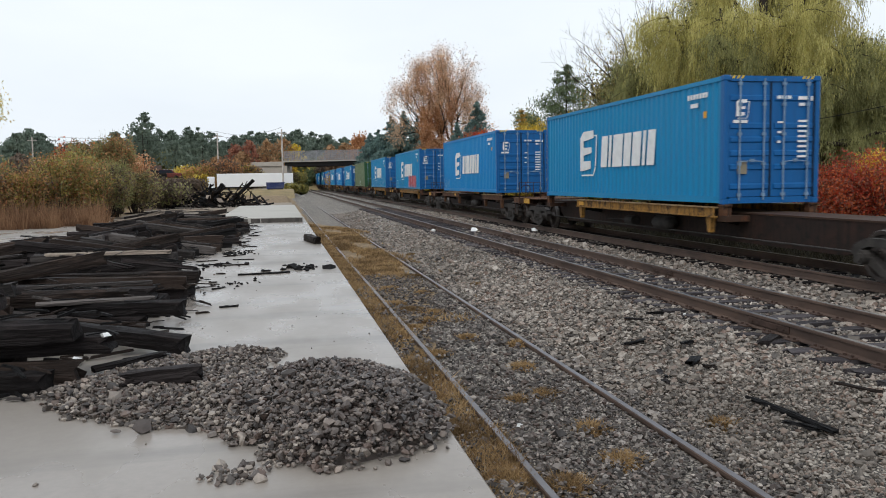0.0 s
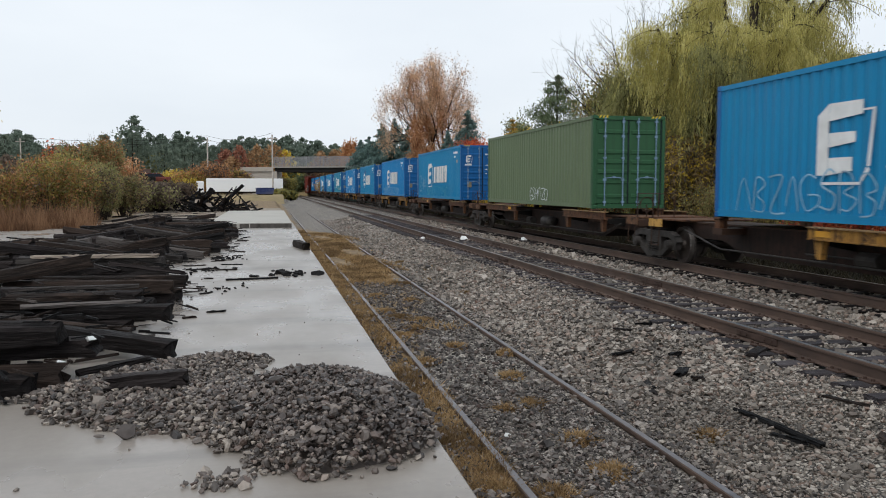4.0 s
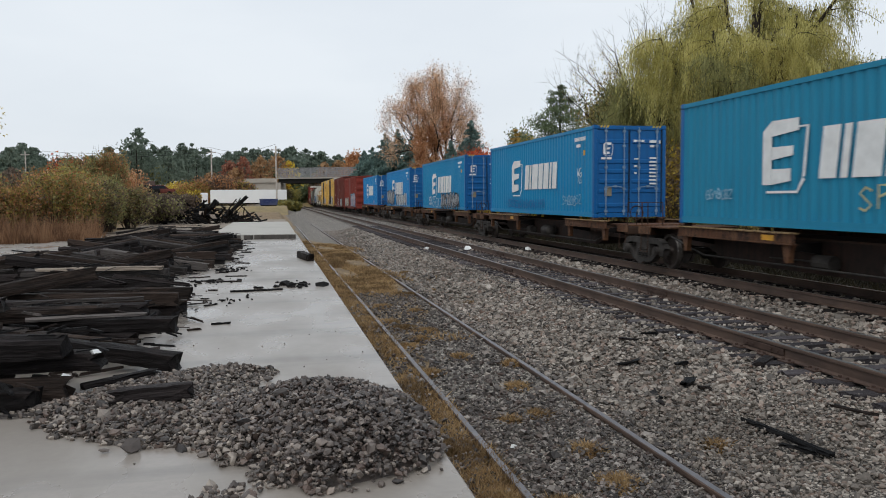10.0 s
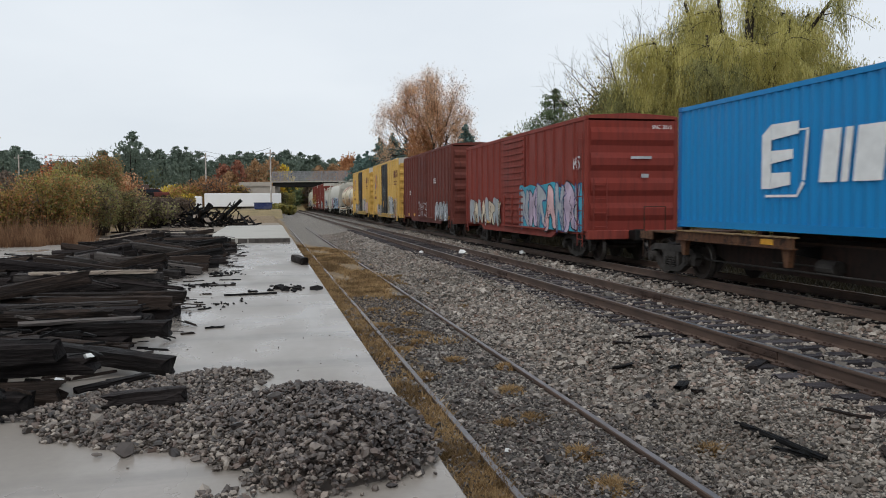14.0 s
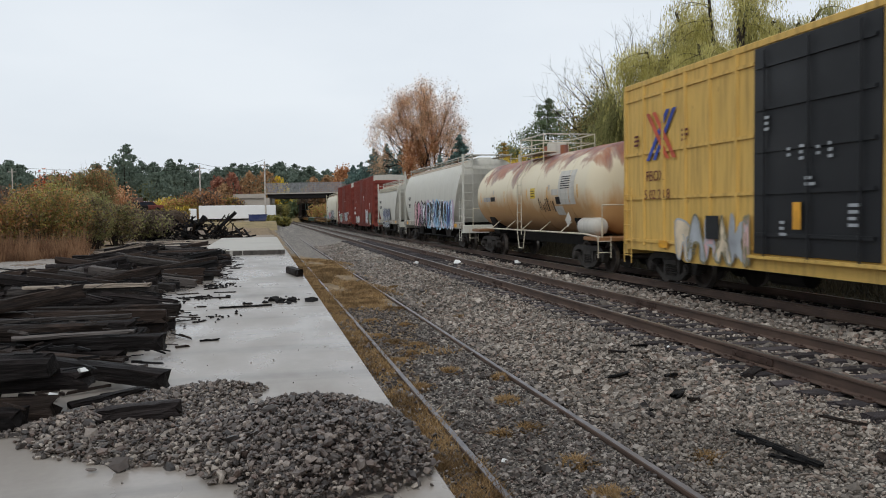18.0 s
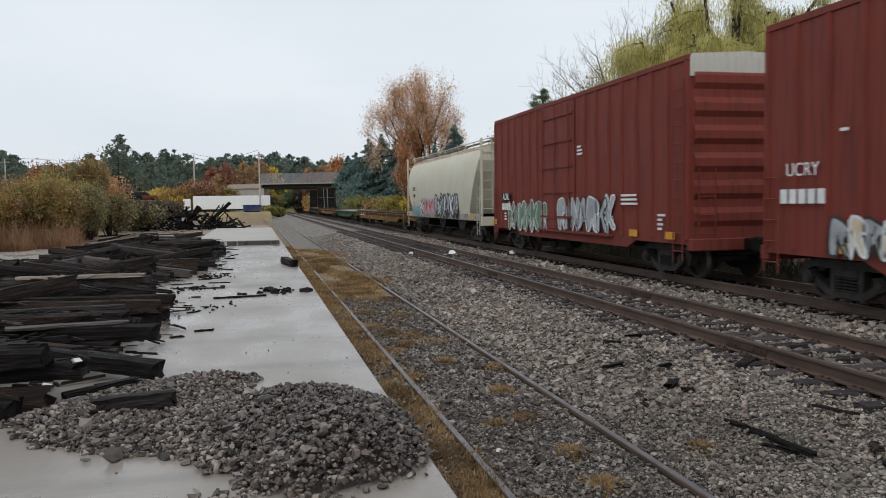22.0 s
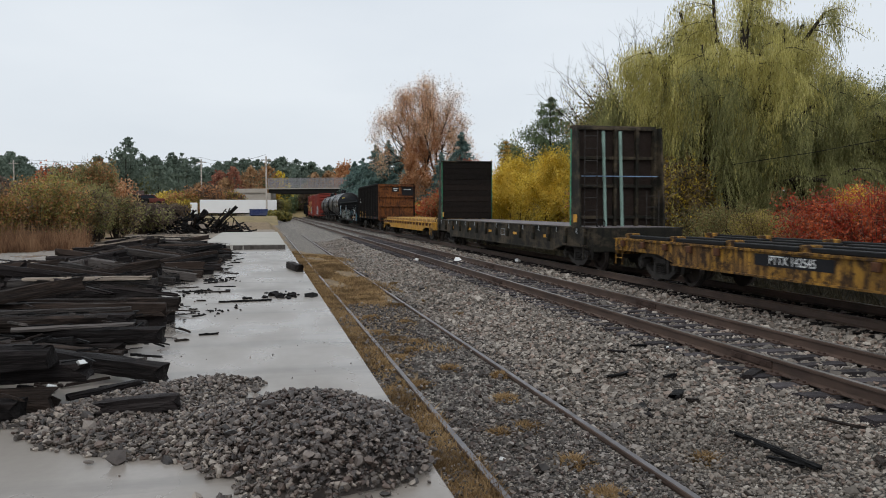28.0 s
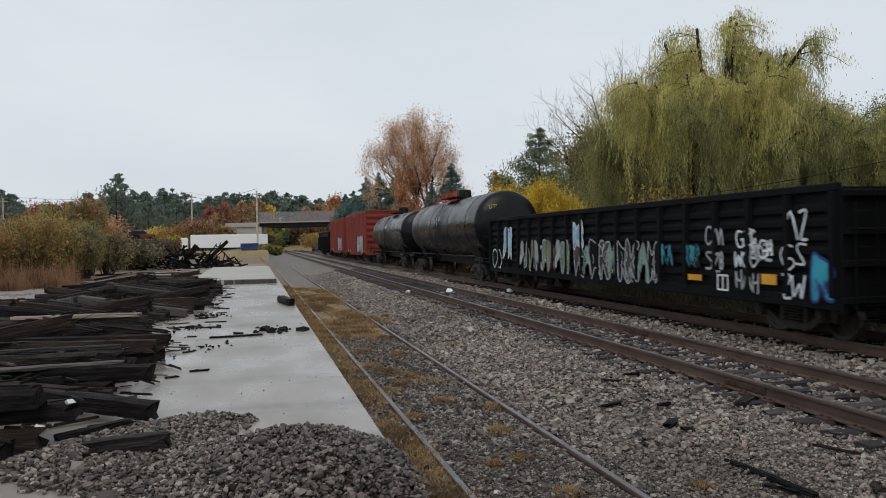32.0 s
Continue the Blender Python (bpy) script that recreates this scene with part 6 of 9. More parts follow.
def bulkhead_flat():
    c, hy = flat_base(518.8, 541.5, M["olive"], "dark green bulkhead flat car with tall end walls", 0.62, 1.36, M["wood_deck"], "bulkhead_flat_car", "bulkhead flat cars", 14)
    for e, y in ((-1, 521.1 - 530.15), (1, 540.1 - 530.15)):
        b = part("bulkhead", MB().box(-1.42, 1.42, y - 0.05, y + 0.05, 1.38, 4.5), M["bulk_wood"], c, "tall end wall of dark planks in a steel frame")
        for i in range(10):
            z = 1.42 + i * 0.305
            part("plank", MB().cbox(-1.4, 1.4, *sorted((y - e * 0.05, y - e * 0.09)), z, z + 0.29, 0.008), M["bulk_wood"], b)
        for x in (-1.4, 1.4):
            part("gusset", MB().prism([(y + e * 0.05, 0.75), (y + e * 0.85, 0.75), (y + e * 0.5, 4.5), (y + e * 0.05, 4.5)], x - 0.05 * (x < 0), x + 0.05 * (x > 0), "x"), M["olive"], b, "deep dark side gusset")
            part("edge_strip", MB().box(*sorted((x * 1.012, x * 1.026)), *sorted((y - e * 0.1, y - e * 0.02)), 1.4, 4.48), M["g_strip"], b, "green edge strip")
        for x in (-0.38, 0.2):
            part("brace", MB().tube((x, y + e * 0.3, 1.3), (x - 0.08, y + e * 0.24, 4.4), 0.055, n=6), M["g_mint"], b, "pale green brace")
        part("grab_rail", MB().tube((-1.3, y + e * 0.5, 2.95), (1.3, y + e * 0.5, 2.95), 0.018, n=6), M["bar"], b)
        for x in (-1.35, 0.0, 0.75, 1.35):
            part("frame_post", MB().cbox(x - 0.05, x + 0.05, *sorted((y + e * 0.05, y + e * (0.22 if abs(x) < 1.3 else 0.3))), 1.3, 4.5, 0.01), M["olive"], b)
        for z in (1.6, 2.6, 3.5, 4.44):
            part("frame_rail", MB().cbox(-1.4, 1.4, *sorted((y + e * 0.05, y + e * 0.16)), z, z + 0.1, 0.01), M["olive"], b)
        part("top_cap", MB().cbox(-1.45, 1.45, y - 0.12, y + 0.12, 4.5, 4.58, 0.015), M["olive"], b)
        part("ladder", ladder_mb(-1.0, y + e * 0.55, 1.3, 4.4, 0.42, "x", 8), M["bogie"], b)
        part("short_ladder", ladder_mb(1.05, y + e * 0.7, 1.1, 2.5, 0.42, "x", 4), M["bogie"], b)
    for i in range(12):
        y = -hy + 1.2 + (2 * hy - 2.4) * i / 11
        part("tie_down", MB().path([(-1.5, y, 1.33), (-1.52, y, 1.18), (-1.5, y - 0.06, 1.15)], 0.012), M["g_silver"], c)
    blocks(c, [(q, q + 0.45, 0.93, 1.03) for q in (-7, -3.5, 0, 3.5, 7)], -1.456, M["amber"], "reflector", "amber reflector strip")
    blocks(c, [(-9.6, -9.3, 1.5, 1.75), (9.3, 9.6, 1.5, 1.75)], -1.456, M["amber"], "reflector", "amber reflector plate")
    for a, b2, d0, d1 in ((-2.3, -1.4, 0.86, 0.88), (-2.3, -1.4, 1.1, 1.12), (-2.3, -2.28, 0.86, 1.12), (-1.42, -1.4, 0.86, 1.12), (-1.86, -1.84, 0.86, 1.12)):
        blocks(c, [(a, b2, d0, d1)], -1.456, M["g_silver"], "marking", "chalky grey marking frame")


bulkhead_flat()


lettering(y3, "CE 67089", -1.456, 6.2, 0.93, 0.3, M["g_black"])


# ---- gondolas
def gondola(near, far, z0, z1, side, end, label, posts, tags, panels=False, half=1.5):
    c = stock("gondola", label, "gondola car", near, far, "gondolas")
    hy = (far - near) / 2 - 0.6
    for s in (-1, 1):
        part("side_wall", MB().box(*sorted((s * half, s * (half - 0.05))), -hy, hy, z0, z1), M[side], c)
        part("top_chord", MB().cbox(*sorted((s * (half + 0.09), s * (half - 0.06))), -hy, hy, z1 - 0.02, z1 + 0.12, 0.015), M[side], c)
        part("bottom_chord", MB().cbox(*sorted((s * (half + 0.07), s * (half - 0.05))), -hy, hy, z0 - 0.1, z0 + 0.12, 0.015), M[side], c)
        for i in range(posts + 1):
            y = -hy + 0.08 + (2 * hy - 0.16) * i / posts
            part("side_post", cached("gpost" + side, lambda: MB().prism([(-0.07, 0), (-0.05, -0.14), (0.05, -0.14), (0.07, 0)], z0 + 0.12, z1 - 0.02, "z", pose(0, 0, 0, 0, 0, -90)), M[side]), None, c, m=pose(s * half, y, 0, 0, 0, 0 if s < 0 else 180))
            if panels and i < posts:
                g = (2 * hy - 0.16) / posts
                for k in range(6):
                    z = z0 + 0.3 + (z1 - z0 - 0.45) * k / 6
                    part("panel_rib", cached("gpanel%s%d" % (side, k), lambda: MB().prism([(z, -0.0), (z + 0.05, -0.055), (z + 0.13, -0.055), (z + 0.2, 0)], -g / 2 + 0.1, g / 2 - 0.1, "z").add([], []), M[side]), None, c,
                         m=pose(s * half, y + g / 2, 0) @ Matrix(((0, s * -1, 0, 0), (0, 0, 1, 0), (1, 0, 0, 0), (0, 0, 0, 1))))
    for e in (-1, 1):
        w = part("end_wall", MB().box(-half, half, *sorted((e * hy, e * (hy + 0.05))), z0, z1 + 0.05), M[end], c, "rust-orange end wall" if end == "gon_rust" else "")
        for q in (0.04, 0.36, 0.64, 0.97):
            z = z0 + (z1 - z0) * q
            part("end_rib", MB().cbox(-half, half, *sorted((e * (hy + 0.05), e * (hy + 0.15))), z - 0.06, z + 0.06, 0.012), M[end], w)
        part("end_ladder", ladder_mb(-half + 0.35, e * (hy + 0.2), z0 - 0.4, z1 * 0.92, 0.42, "x", 7), M[end], c)
        part("corner_post", MB().cbox(-half - 0.03, -half + 0.1, *sorted((e * (hy + 0.06), e * (hy - 0.1))), z0 - 0.15, z1 + 0.05, 0.02), M[end], c)
        part("end_sill", MB().cbox(-half + 0.1, half - 0.1, *sorted((e * (hy - 0.1), e * (hy + 0.16))), 0.7, z0, 0.02), M["under"], c)
        coupler(c, e * hy, e)
        bogie(c, e * (hy - 1.75))
    part("floor", MB().box(-half + 0.05, half - 0.05, -hy, hy, z0 - 0.12, z0 - 0.02), M[side], c)
    part("centre_sill", MB().box(-0.4, 0.4, -hy, hy, 0.6, z0 - 0.1), M["under"], c)
    for i, (fill, y0, y1, a0, a1, cols) in enumerate(tags):
        scrawl(c, -half - 0.105, y0, y1, a0, a1, cols, int(near) + i, width=0.045 if fill else 0.055, fill=fill)
    return c, hy


g1, hy = gondola(563.75, 578.5, 1.15, 3.98, "gon_side", "gon_rust", "tall dark ribbed gondola with rust-orange ends", 12, ())
for i in range(6):
    y = -5.4 + 2.15 * i
    blocks(g1, [(y, y + 0.09, 1.1, 1.75)], -1.61, M["g_red"] if i == 0 else M["amber"], "reflector", "red stripe" if i == 0 else "amber reflector stripe")
lettering(g1, "TI", -1.56, 5.45, 2.95, 0.36, M["white"])
lettering(g1, "4209", -1.56, 5.45, 2.6, 0.34, M["white"])
blocks(g1, [(-0.35, 0.25, 3.4, 3.78)], -hy - 0.06, M["g_black"], "sign", "black plate on the end wall", side="end")
blocks(g1, [(-0.26, 0.16, 3.62, 3.69), (-0.18, 0.08, 3.48, 3.53)], -hy - 0.07, M["white"], side="end")
blocks(g1, [(0.5, 1.46, 3.08, 3.86)], -hy - 0.06, M["g_black"], "patch_panel", "black replacement panel in the rusty end wall", side="end")
blocks(g1, [(0.66, 1.3, 3.55, 3.62)], -hy - 0.07, M["g_silver"], side="end")

g2, hy = gondola(578.9, 600.2, 0.72, 2.66, "gon_black", "gon_black", "black ribbed gondola covered with white graffiti", 17,
                 ((["g_teal", "g_sky"], -10.0, -9.45, 0.8, 1.55, ["g_navy", "g_navy"]), (None, -9.4, -8.65, 0.78, 1.25, ["g_white"]), (None, -9.4, -8.65, 1.3, 1.8, ["g_white"]), (None, -9.4, -8.7, 1.85, 2.45, ["g_white"]),
                  (None, -8.0, -7.2, 0.8, 1.25, ["g_silver"]), (None, -7.95, -7.2, 1.3, 1.65, ["g_white"]), (None, -7.9, -7.25, 1.7, 2.05, ["g_white"]), (None, -8.4, -7.7, 1.42, 1.75, ["g_silver"]), (None, -8.4, -7.7, 1.5, 1.85, ["g_white"]),
                  (None, -6.8, -6.1, 1.2, 1.6, ["g_silver"]), (None, -6.8, -6.1, 1.7, 2.1, ["g_silver"]), (["g_teal"], -4.75, -4.2, 1.25, 1.75, ["g_black"]), (["g_teal"], -5.9, -5.2, 1.25, 1.75, ["g_black"]),
                  (["g_soot", "g_mint", "gon_black"], -4.1, 1.1, 0.8, 1.8, ["g_silver", "g_black", "g_silver"]), (["g_silver", "g_green", "g_olive"], 1.4, 6.2, 0.85, 1.85, ["g_black", "g_silver", "g_black"]),
                  (["g_sky"], 0.4, 1.2, 1.6, 2.45, ["g_white"]), (["g_sky"], 7.1, 8.2, 1.2, 2.4, ["g_white"]), (None, 8.4, 9.6, 0.8, 1.6, ["g_white"])), True)
blocks(g2, [(-8.5, -8.05, 0.98, 1.18), (-5.95, -5.4, 0.95, 1.08), (-1.6, -1.1, 0.95, 1.08)], -1.605, M["amber"], "reflector", "amber reflector strip")
blocks(g2, [(-6.95, -6.91, 0.78, 1.12), (-6.59, -6.55, 0.78, 1.12), (-6.91, -6.59, 1.08, 1.12), (-6.91, -6.59, 0.78, 0.82), (-6.77, -6.73, 0.82, 1.08)], -1.605, M["white"], "marking", "white painted square outline")
gondola(673.0, 690.0, 0.9, 3.2, "gon_black", "gon_black", "black ribbed gondola at the tail", 12, ())


# ---------------------------------------------------------------- trees and shrubs
def polar(bearing, d):
    """A place d metres off, bearing degrees to the right of the tracks."""
    return d * math.sin(radians(bearing)), d * math.cos(radians(bearing))


def cards(points, size, rng, aspect=1.0, droop=0.0, spread=0.35):
    """Small pointed leaves at the points (n, 3), turned at random; droop pulls their long side to the vertical."""
    n = len(points)
    a = rng.normal(size=(n, 3))
    if droop:
        a[:, :2] *= 1 - droop
        a[:, 2] = -np.abs(a[:, 2]) - droop
    a /= np.linalg.norm(a, axis=1, keepdims=True)
    b = np.cross(a, rng.normal(size=(n, 3)))
    b /= np.linalg.norm(b, axis=1, keepdims=True) + 1e-9
    s = size * rng.uniform(1 - spread, 1 + spread, (n, 1))
    a, b = a * s, b * s * aspect
    v = np.stack([points - a * 0.45 - b * 0.42, points - a * 0.3 + b * 0.55, points + a * 0.62], 1).reshape(-1, 3)
    return v, np.arange(3 * n).reshape(-1, 3)


def limb(mb, rng, p, d, length, r, depth, tips, bend=0.25, split=3, up=0.15):
    """A tapering limb that bends and forks; collects points along its thin ends."""
    k = 3
    for i in range(k):
        d = (d + Vector(rng.normal(0, bend, 3)) * 0.6 + Vector((0, 0, up))).normalized()
        q = p + d * (length / k)
        r2 = r * 0.84
        mb.tube(p, q, r, r2, n=7 if r > 0.06 else 4, caps=False)
        if depth <= 1:
            tips.append((q.copy(), d.copy()))
        if depth <= 1 or r2 < 0.012:
            tips.append(((p + q) / 2, d.copy()))
        p, r = q, r2
        if i == 1 and depth > 1:
            e = (d + Vector(rng.normal(0, 0.7, 3))).normalized()
            limb(mb, rng, p, e, length * 0.6, r * 0.6, depth - 1, tips, bend, split, up)
    if depth > 0:
        for j in range(split):
            e = (d + Vector(rng.normal(0, 0.55, 3))).normalized()
            limb(mb, rng, p, e, length * rng.uniform(0.6, 0.8), r * 0.68, depth - 1, tips, bend, split, up)


def crown_points(tips, rng, per, sd, keep=1.0):
    t = np.array([p for p, _ in tips])
    t = t[rng.random(len(t)) < keep]
    return np.repeat(t, per, 0) + rng.normal(0, sd, (len(t) * per, 3))


def broadleaf(name, label, x, y, height, reach, leafmat, seed, per=30, size=0.16, trunk=0.16, keep=1.0, split=3, depth=3, stems=1, lean=(0, 0), sd=0.35, cat="tree", low=0.25):
    """A tree or tall shrub: trunk and limbs in one mesh, leaves in another, scaled to its height and reach."""
    rng = np.random.default_rng(seed)
    z0 = ground_height(x) - 0.1
    t = thing(name, label, cat, pose(x, y, z0))
    mb, tips = MB(), []
    for s in range(stems):
        d = Vector((lean[0] + rng.normal(0, 0.35 if stems > 1 else 0.05), lean[1] + rng.normal(0, 0.35 if stems > 1 else 0.05), 1)).normalized()
        limb(mb, rng, Vector((rng.normal(0, 0.1 * stems), rng.normal(0, 0.1 * stems), 0)), d, height * (low + 0.1), trunk, depth, tips, split=split)
    v = np.array(mb.v)
    top, wide = v[:, 2].max(), np.percentile(np.hypot(v[:, 0], v[:, 1]), 97)
    sc = np.array([reach / wide, reach / wide, (height - 0.3) / top])
    mb.v = [tuple(p) for p in v * sc]
    part("trunk", mb, M["bark"], t, smooth=True)
    if per:
        pts = crown_points([(np.array(p) * sc, d) for p, d in tips], rng, per, sd, keep)
        pts = pts[pts[:, 2] > 0.15]
        for i, lm in enumerate([leafmat] if isinstance(leafmat, str) else leafmat):
            n = len([leafmat] if isinstance(leafmat, str) else leafmat)
            vv, ff = cards(pts[i::n], size, rng, 0.7, 0.2)
            tagged(part("crown", bulk_mesh("crown", vv, ff, M[lm]), None, t), kind="stuff")
    return t


def willow(x, y, height, reach, seed, strands=900, label="large weeping willow with yellow-green autumn leaves", green=0.12):
    """A leaning trunk with arching limbs in tiers, from whose boughs long strands of narrow leaves hang."""
    rng = np.random.default_rng(seed)
    t = thing("willow_tree", label, "tree", pose(x, y, ground_height(x) - 0.1))
    mb = MB()
    fork = Vector((-0.02 * reach, 0, height * 0.2))
    mb.tube((0, 0, 0), fork, 0.55, 0.42, n=10)
    boughs = []
    limbs = 34
    for k in range(limbs):
        a = k * 2.4 + rng.uniform(-0.3, 0.3)
        f = 0.1 + 0.72 * (k / limbs) ** 0.8
        end = Vector((reach * f * math.cos(a), reach * f * math.sin(a), height * (0.92 - 0.42 * f ** 1.4 + rng.uniform(-0.16, 0.05))))
        if k % 4 == 3:
            end.z *= rng.uniform(0.45, 0.75)
        pts = [fork.copy()]
        for q in (0.25, 0.5, 0.75, 1.0):
            p = fork.lerp(end, q)
            p.z = fork.z + (end.z - fork.z) * q ** 0.72
            pts.append(p + Vector(rng.normal(0, 0.25, 3)) * (q < 1))
        for i, (p, q) in enumerate(zip(pts, pts[1:])):
            mb.tube(p, q, 0.28 * 0.72 ** i, 0.28 * 0.72 ** (i + 1), n=6, caps=False)
        for j in range(9):
            start = pts[3].lerp(end, rng.uniform(0.0, 1.0)) if j < 6 else pts[2].lerp(pts[3], rng.uniform(0, 1))
            w = a + rng.normal(0, 0.9)
            long = reach * rng.uniform(0.14, 0.32)
            lift = rng.uniform(0.1, 0.5)
            line = [start + Vector((math.cos(w) * long * q, math.sin(w) * long * q, long * (lift * q - 0.62 * q * q))) for q in (0, 0.25, 0.5, 0.75, 1.0)]
            for i, (p, q) in enumerate(zip(line, line[1:])):
                mb.tube(p, q, 0.032 * 0.72 ** i, 0.032 * 0.72 ** (i + 1), n=4, caps=False)
            # low boughs take the darker leaf, so their shade sits in the colour
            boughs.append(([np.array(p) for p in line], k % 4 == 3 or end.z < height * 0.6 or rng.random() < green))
    part("trunk", mb, M["bark"], t, smooth=True)
    pts, dull = [], []
    for i in range(strands // 10):
        line, low = boughs[rng.integers(len(boughs))]
        u = rng.uniform(0, 3.999)
        root = line[int(u)] + (line[int(u) + 1] - line[int(u)]) * (u % 1) + rng.normal(0, 0.13, 3)
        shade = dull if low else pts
        long = min(root[2] - 0.4, (rng.gamma(2.4, 0.62) + 0.3) * (1.5 if low else 1.0))
        sway = rng.normal(0, 0.34, 2)
        for j in range(10):
            p = root + rng.normal(0, 0.17, 3)
            out = np.array([p[0], p[1], 0]) / (np.hypot(p[0], p[1]) + 0.01)
            ln = long * rng.uniform(0.45, 1.15)
            n = max(4, int(ln / 0.062))
            s = np.linspace(0, 1, n)[:, None]
            row = p + out * (0.45 * (1 - (1 - s) ** 2)) * min(1.0, ln / 2.5) + np.concatenate([np.sin(s * 3) * sway[0], np.sin(s * 3) * sway[1], 0.18 * np.sin(s * 2.4) - s * ln], 1)
            shade.append(row + rng.normal(0, 0.035, row.shape))
    # short leafy sprays that clothe the boughs
    for line, low in boughs:
        u = rng.uniform(0, 3.999, 290)
        a, b = np.array(line)[u.astype(int)], np.array(line)[u.astype(int) + 1]
        spray = a + (b - a) * (u % 1)[:, None]
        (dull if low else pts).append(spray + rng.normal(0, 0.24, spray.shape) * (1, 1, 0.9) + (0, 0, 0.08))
    for heap, mat, words in ((pts, "willow", "hanging strands of yellow-green leaves"), (dull, "willow_green_shaded", "hanging strands of dull green leaves, darkened as inner shade")):
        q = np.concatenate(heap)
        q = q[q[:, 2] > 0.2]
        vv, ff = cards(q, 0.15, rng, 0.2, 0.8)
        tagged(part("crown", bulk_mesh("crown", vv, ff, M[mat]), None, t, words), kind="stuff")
    return t


def conifer(name, label, x, y, height, reach, leafmat, seed, rows=26, size=0.3, bare=0.06, taper=1.0, per=9, tufted=False):
    """A conifer: straight trunk and drooping whorls of needled branches."""
    rng = np.random.default_rng(seed)
    t = thing(name, label, "tree", pose(x, y, ground_height(x) - 0.1))
    mb = MB().tube((0, 0, 0), (0, 0, height), 0.02 * height, 0.02, n=8)
    pts = []
    for i in range(rows):
        f = i / (rows - 1)
        z = height * (bare + (0.97 - bare) * f)
        r = reach * (1 - f) ** taper * rng.uniform(0.8, 1.1) + 0.12
        for k in range(5 if tufted else max(4, int(9 * (1 - f * 0.5)))):
            a = rng.uniform(0, 6.283)
            rr = r * (rng.uniform(0.4, 1.2) if tufted else rng.uniform(0.65, 1.12))
            tip = np.array([math.cos(a) * rr, math.sin(a) * rr, (0.12 if tufted else -0.18) * rr + 0.05])
            if rr > 0.5:
                mb.tube((0, 0, z), tuple(np.array([0, 0, z]) + tip * 0.9), 0.025, 0.008, n=3, caps=False)
            m = int(per * (0.5 + rr))
            s = rng.random((m, 1)) ** (0.4 if tufted else 0.7)
            pts.append(np.array([0, 0, z]) + tip * s + rng.normal(0, (0.16 + 0.09 * rr) if tufted else (0.06 + 0.05 * rr), (m, 3)) * (1, 1, 0.7))
    pts = np.concatenate(pts)
    part("trunk", mb, M["bark"], t)
    vv, ff = cards(pts, size, rng, 0.45, 0.15)
    tagged(part("crown", bulk_mesh("crown", vv, ff, M[leafmat]), None, t), kind="stuff")
    return t


def shrub(name, label, x, y, height, reach, leafmat, seed, n=4000, size=0.12, twigs=40, cat="shrub", z=None, group=""):
    """A rounded, uneven shrub of many stems and leaves."""
    rng = np.random.default_rng(seed)
    t = thing(name, label, cat, pose(x, y, (ground_height(x) if z is None else z) - 0.05), group)
    mb = MB()
    lobes = [(rng.normal(0, reach * 0.42), rng.normal(0, reach * 0.42), height * rng.uniform(0.45, 0.72), rng.uniform(0.3, 0.55)) for _ in range(9)]
    for i in range(twigs):
        a, r = rng.uniform(0, 6.283), reach * rng.uniform(0.2, 1.0)
        h = height * rng.uniform(0.6, 1.02)
        b = Vector((math.cos(a) * r * 0.25, math.sin(a) * r * 0.25, 0))
        q = Vector((math.cos(a) * r * 0.7, math.sin(a) * r * 0.7, h * 0.6))
        mb.tube(b, q, 0.02, 0.012, n=4, caps=False)
        mb.tube(q, Vector((math.cos(a) * r, math.sin(a) * r, h)), 0.012, 0.004, n=3, caps=False)
    part("stem", mb, M["bark"], t)
    pts = []
    for lx, ly, lz, lr in lobes:
        m = n // 9
        d = rng.normal(size=(m, 3))
        d /= np.linalg.norm(d, axis=1, keepdims=True)
        d *= (rng.random((m, 1)) ** 0.45)
        pts.append(np.array([lx, ly, lz]) + d * np.array([reach * lr * 1.35, reach * lr * 1.35, height * lr * 0.9]))
    pts = np.concatenate(pts) + rng.normal(0, 0.07, (9 * (n // 9), 3))
    over = pts[:, 2] > height * (0.92 + 0.09 * np.sin(pts[:, 0] * 4.1 + seed) * np.cos(pts[:, 1] * 3.3))
    pts[over, 2] -= height * rng.uniform(0.15, 0.7, over.sum())
    pts[:, 2] = np.maximum(pts[:, 2], 0.05)
    mats = [leafmat] if isinstance(leafmat, str) else leafmat
    for i, lm in enumerate(mats):
        vv, ff = cards(pts[i::len(mats)], size, rng, 0.7)
        tagged(part("foliage", bulk_mesh("foliage", vv, ff, M[lm]), None, t), kind="stuff")
    return t


# weed colour darkened to hold the shade behind the passing train
M["weed"] = leaf("shaded_weed", (0.014, 0.013, 0.008), (0.03, 0.026, 0.015), (0.06, 0.048, 0.027))
M["far_orange"] = leaf("far_orange_leaf", (0.28, 0.16, 0.08), (0.44, 0.26, 0.13), (0.54, 0.36, 0.2))
M["brownleaf"] = leaf("brown_olive_leaf", (0.16, 0.11, 0.05), (0.30, 0.22, 0.10), (0.46, 0.34, 0.15))
M["rustleaf"] = leaf("rust_red_leaf", (0.24, 0.09, 0.06), (0.37, 0.15, 0.10), (0.46, 0.23, 0.15))


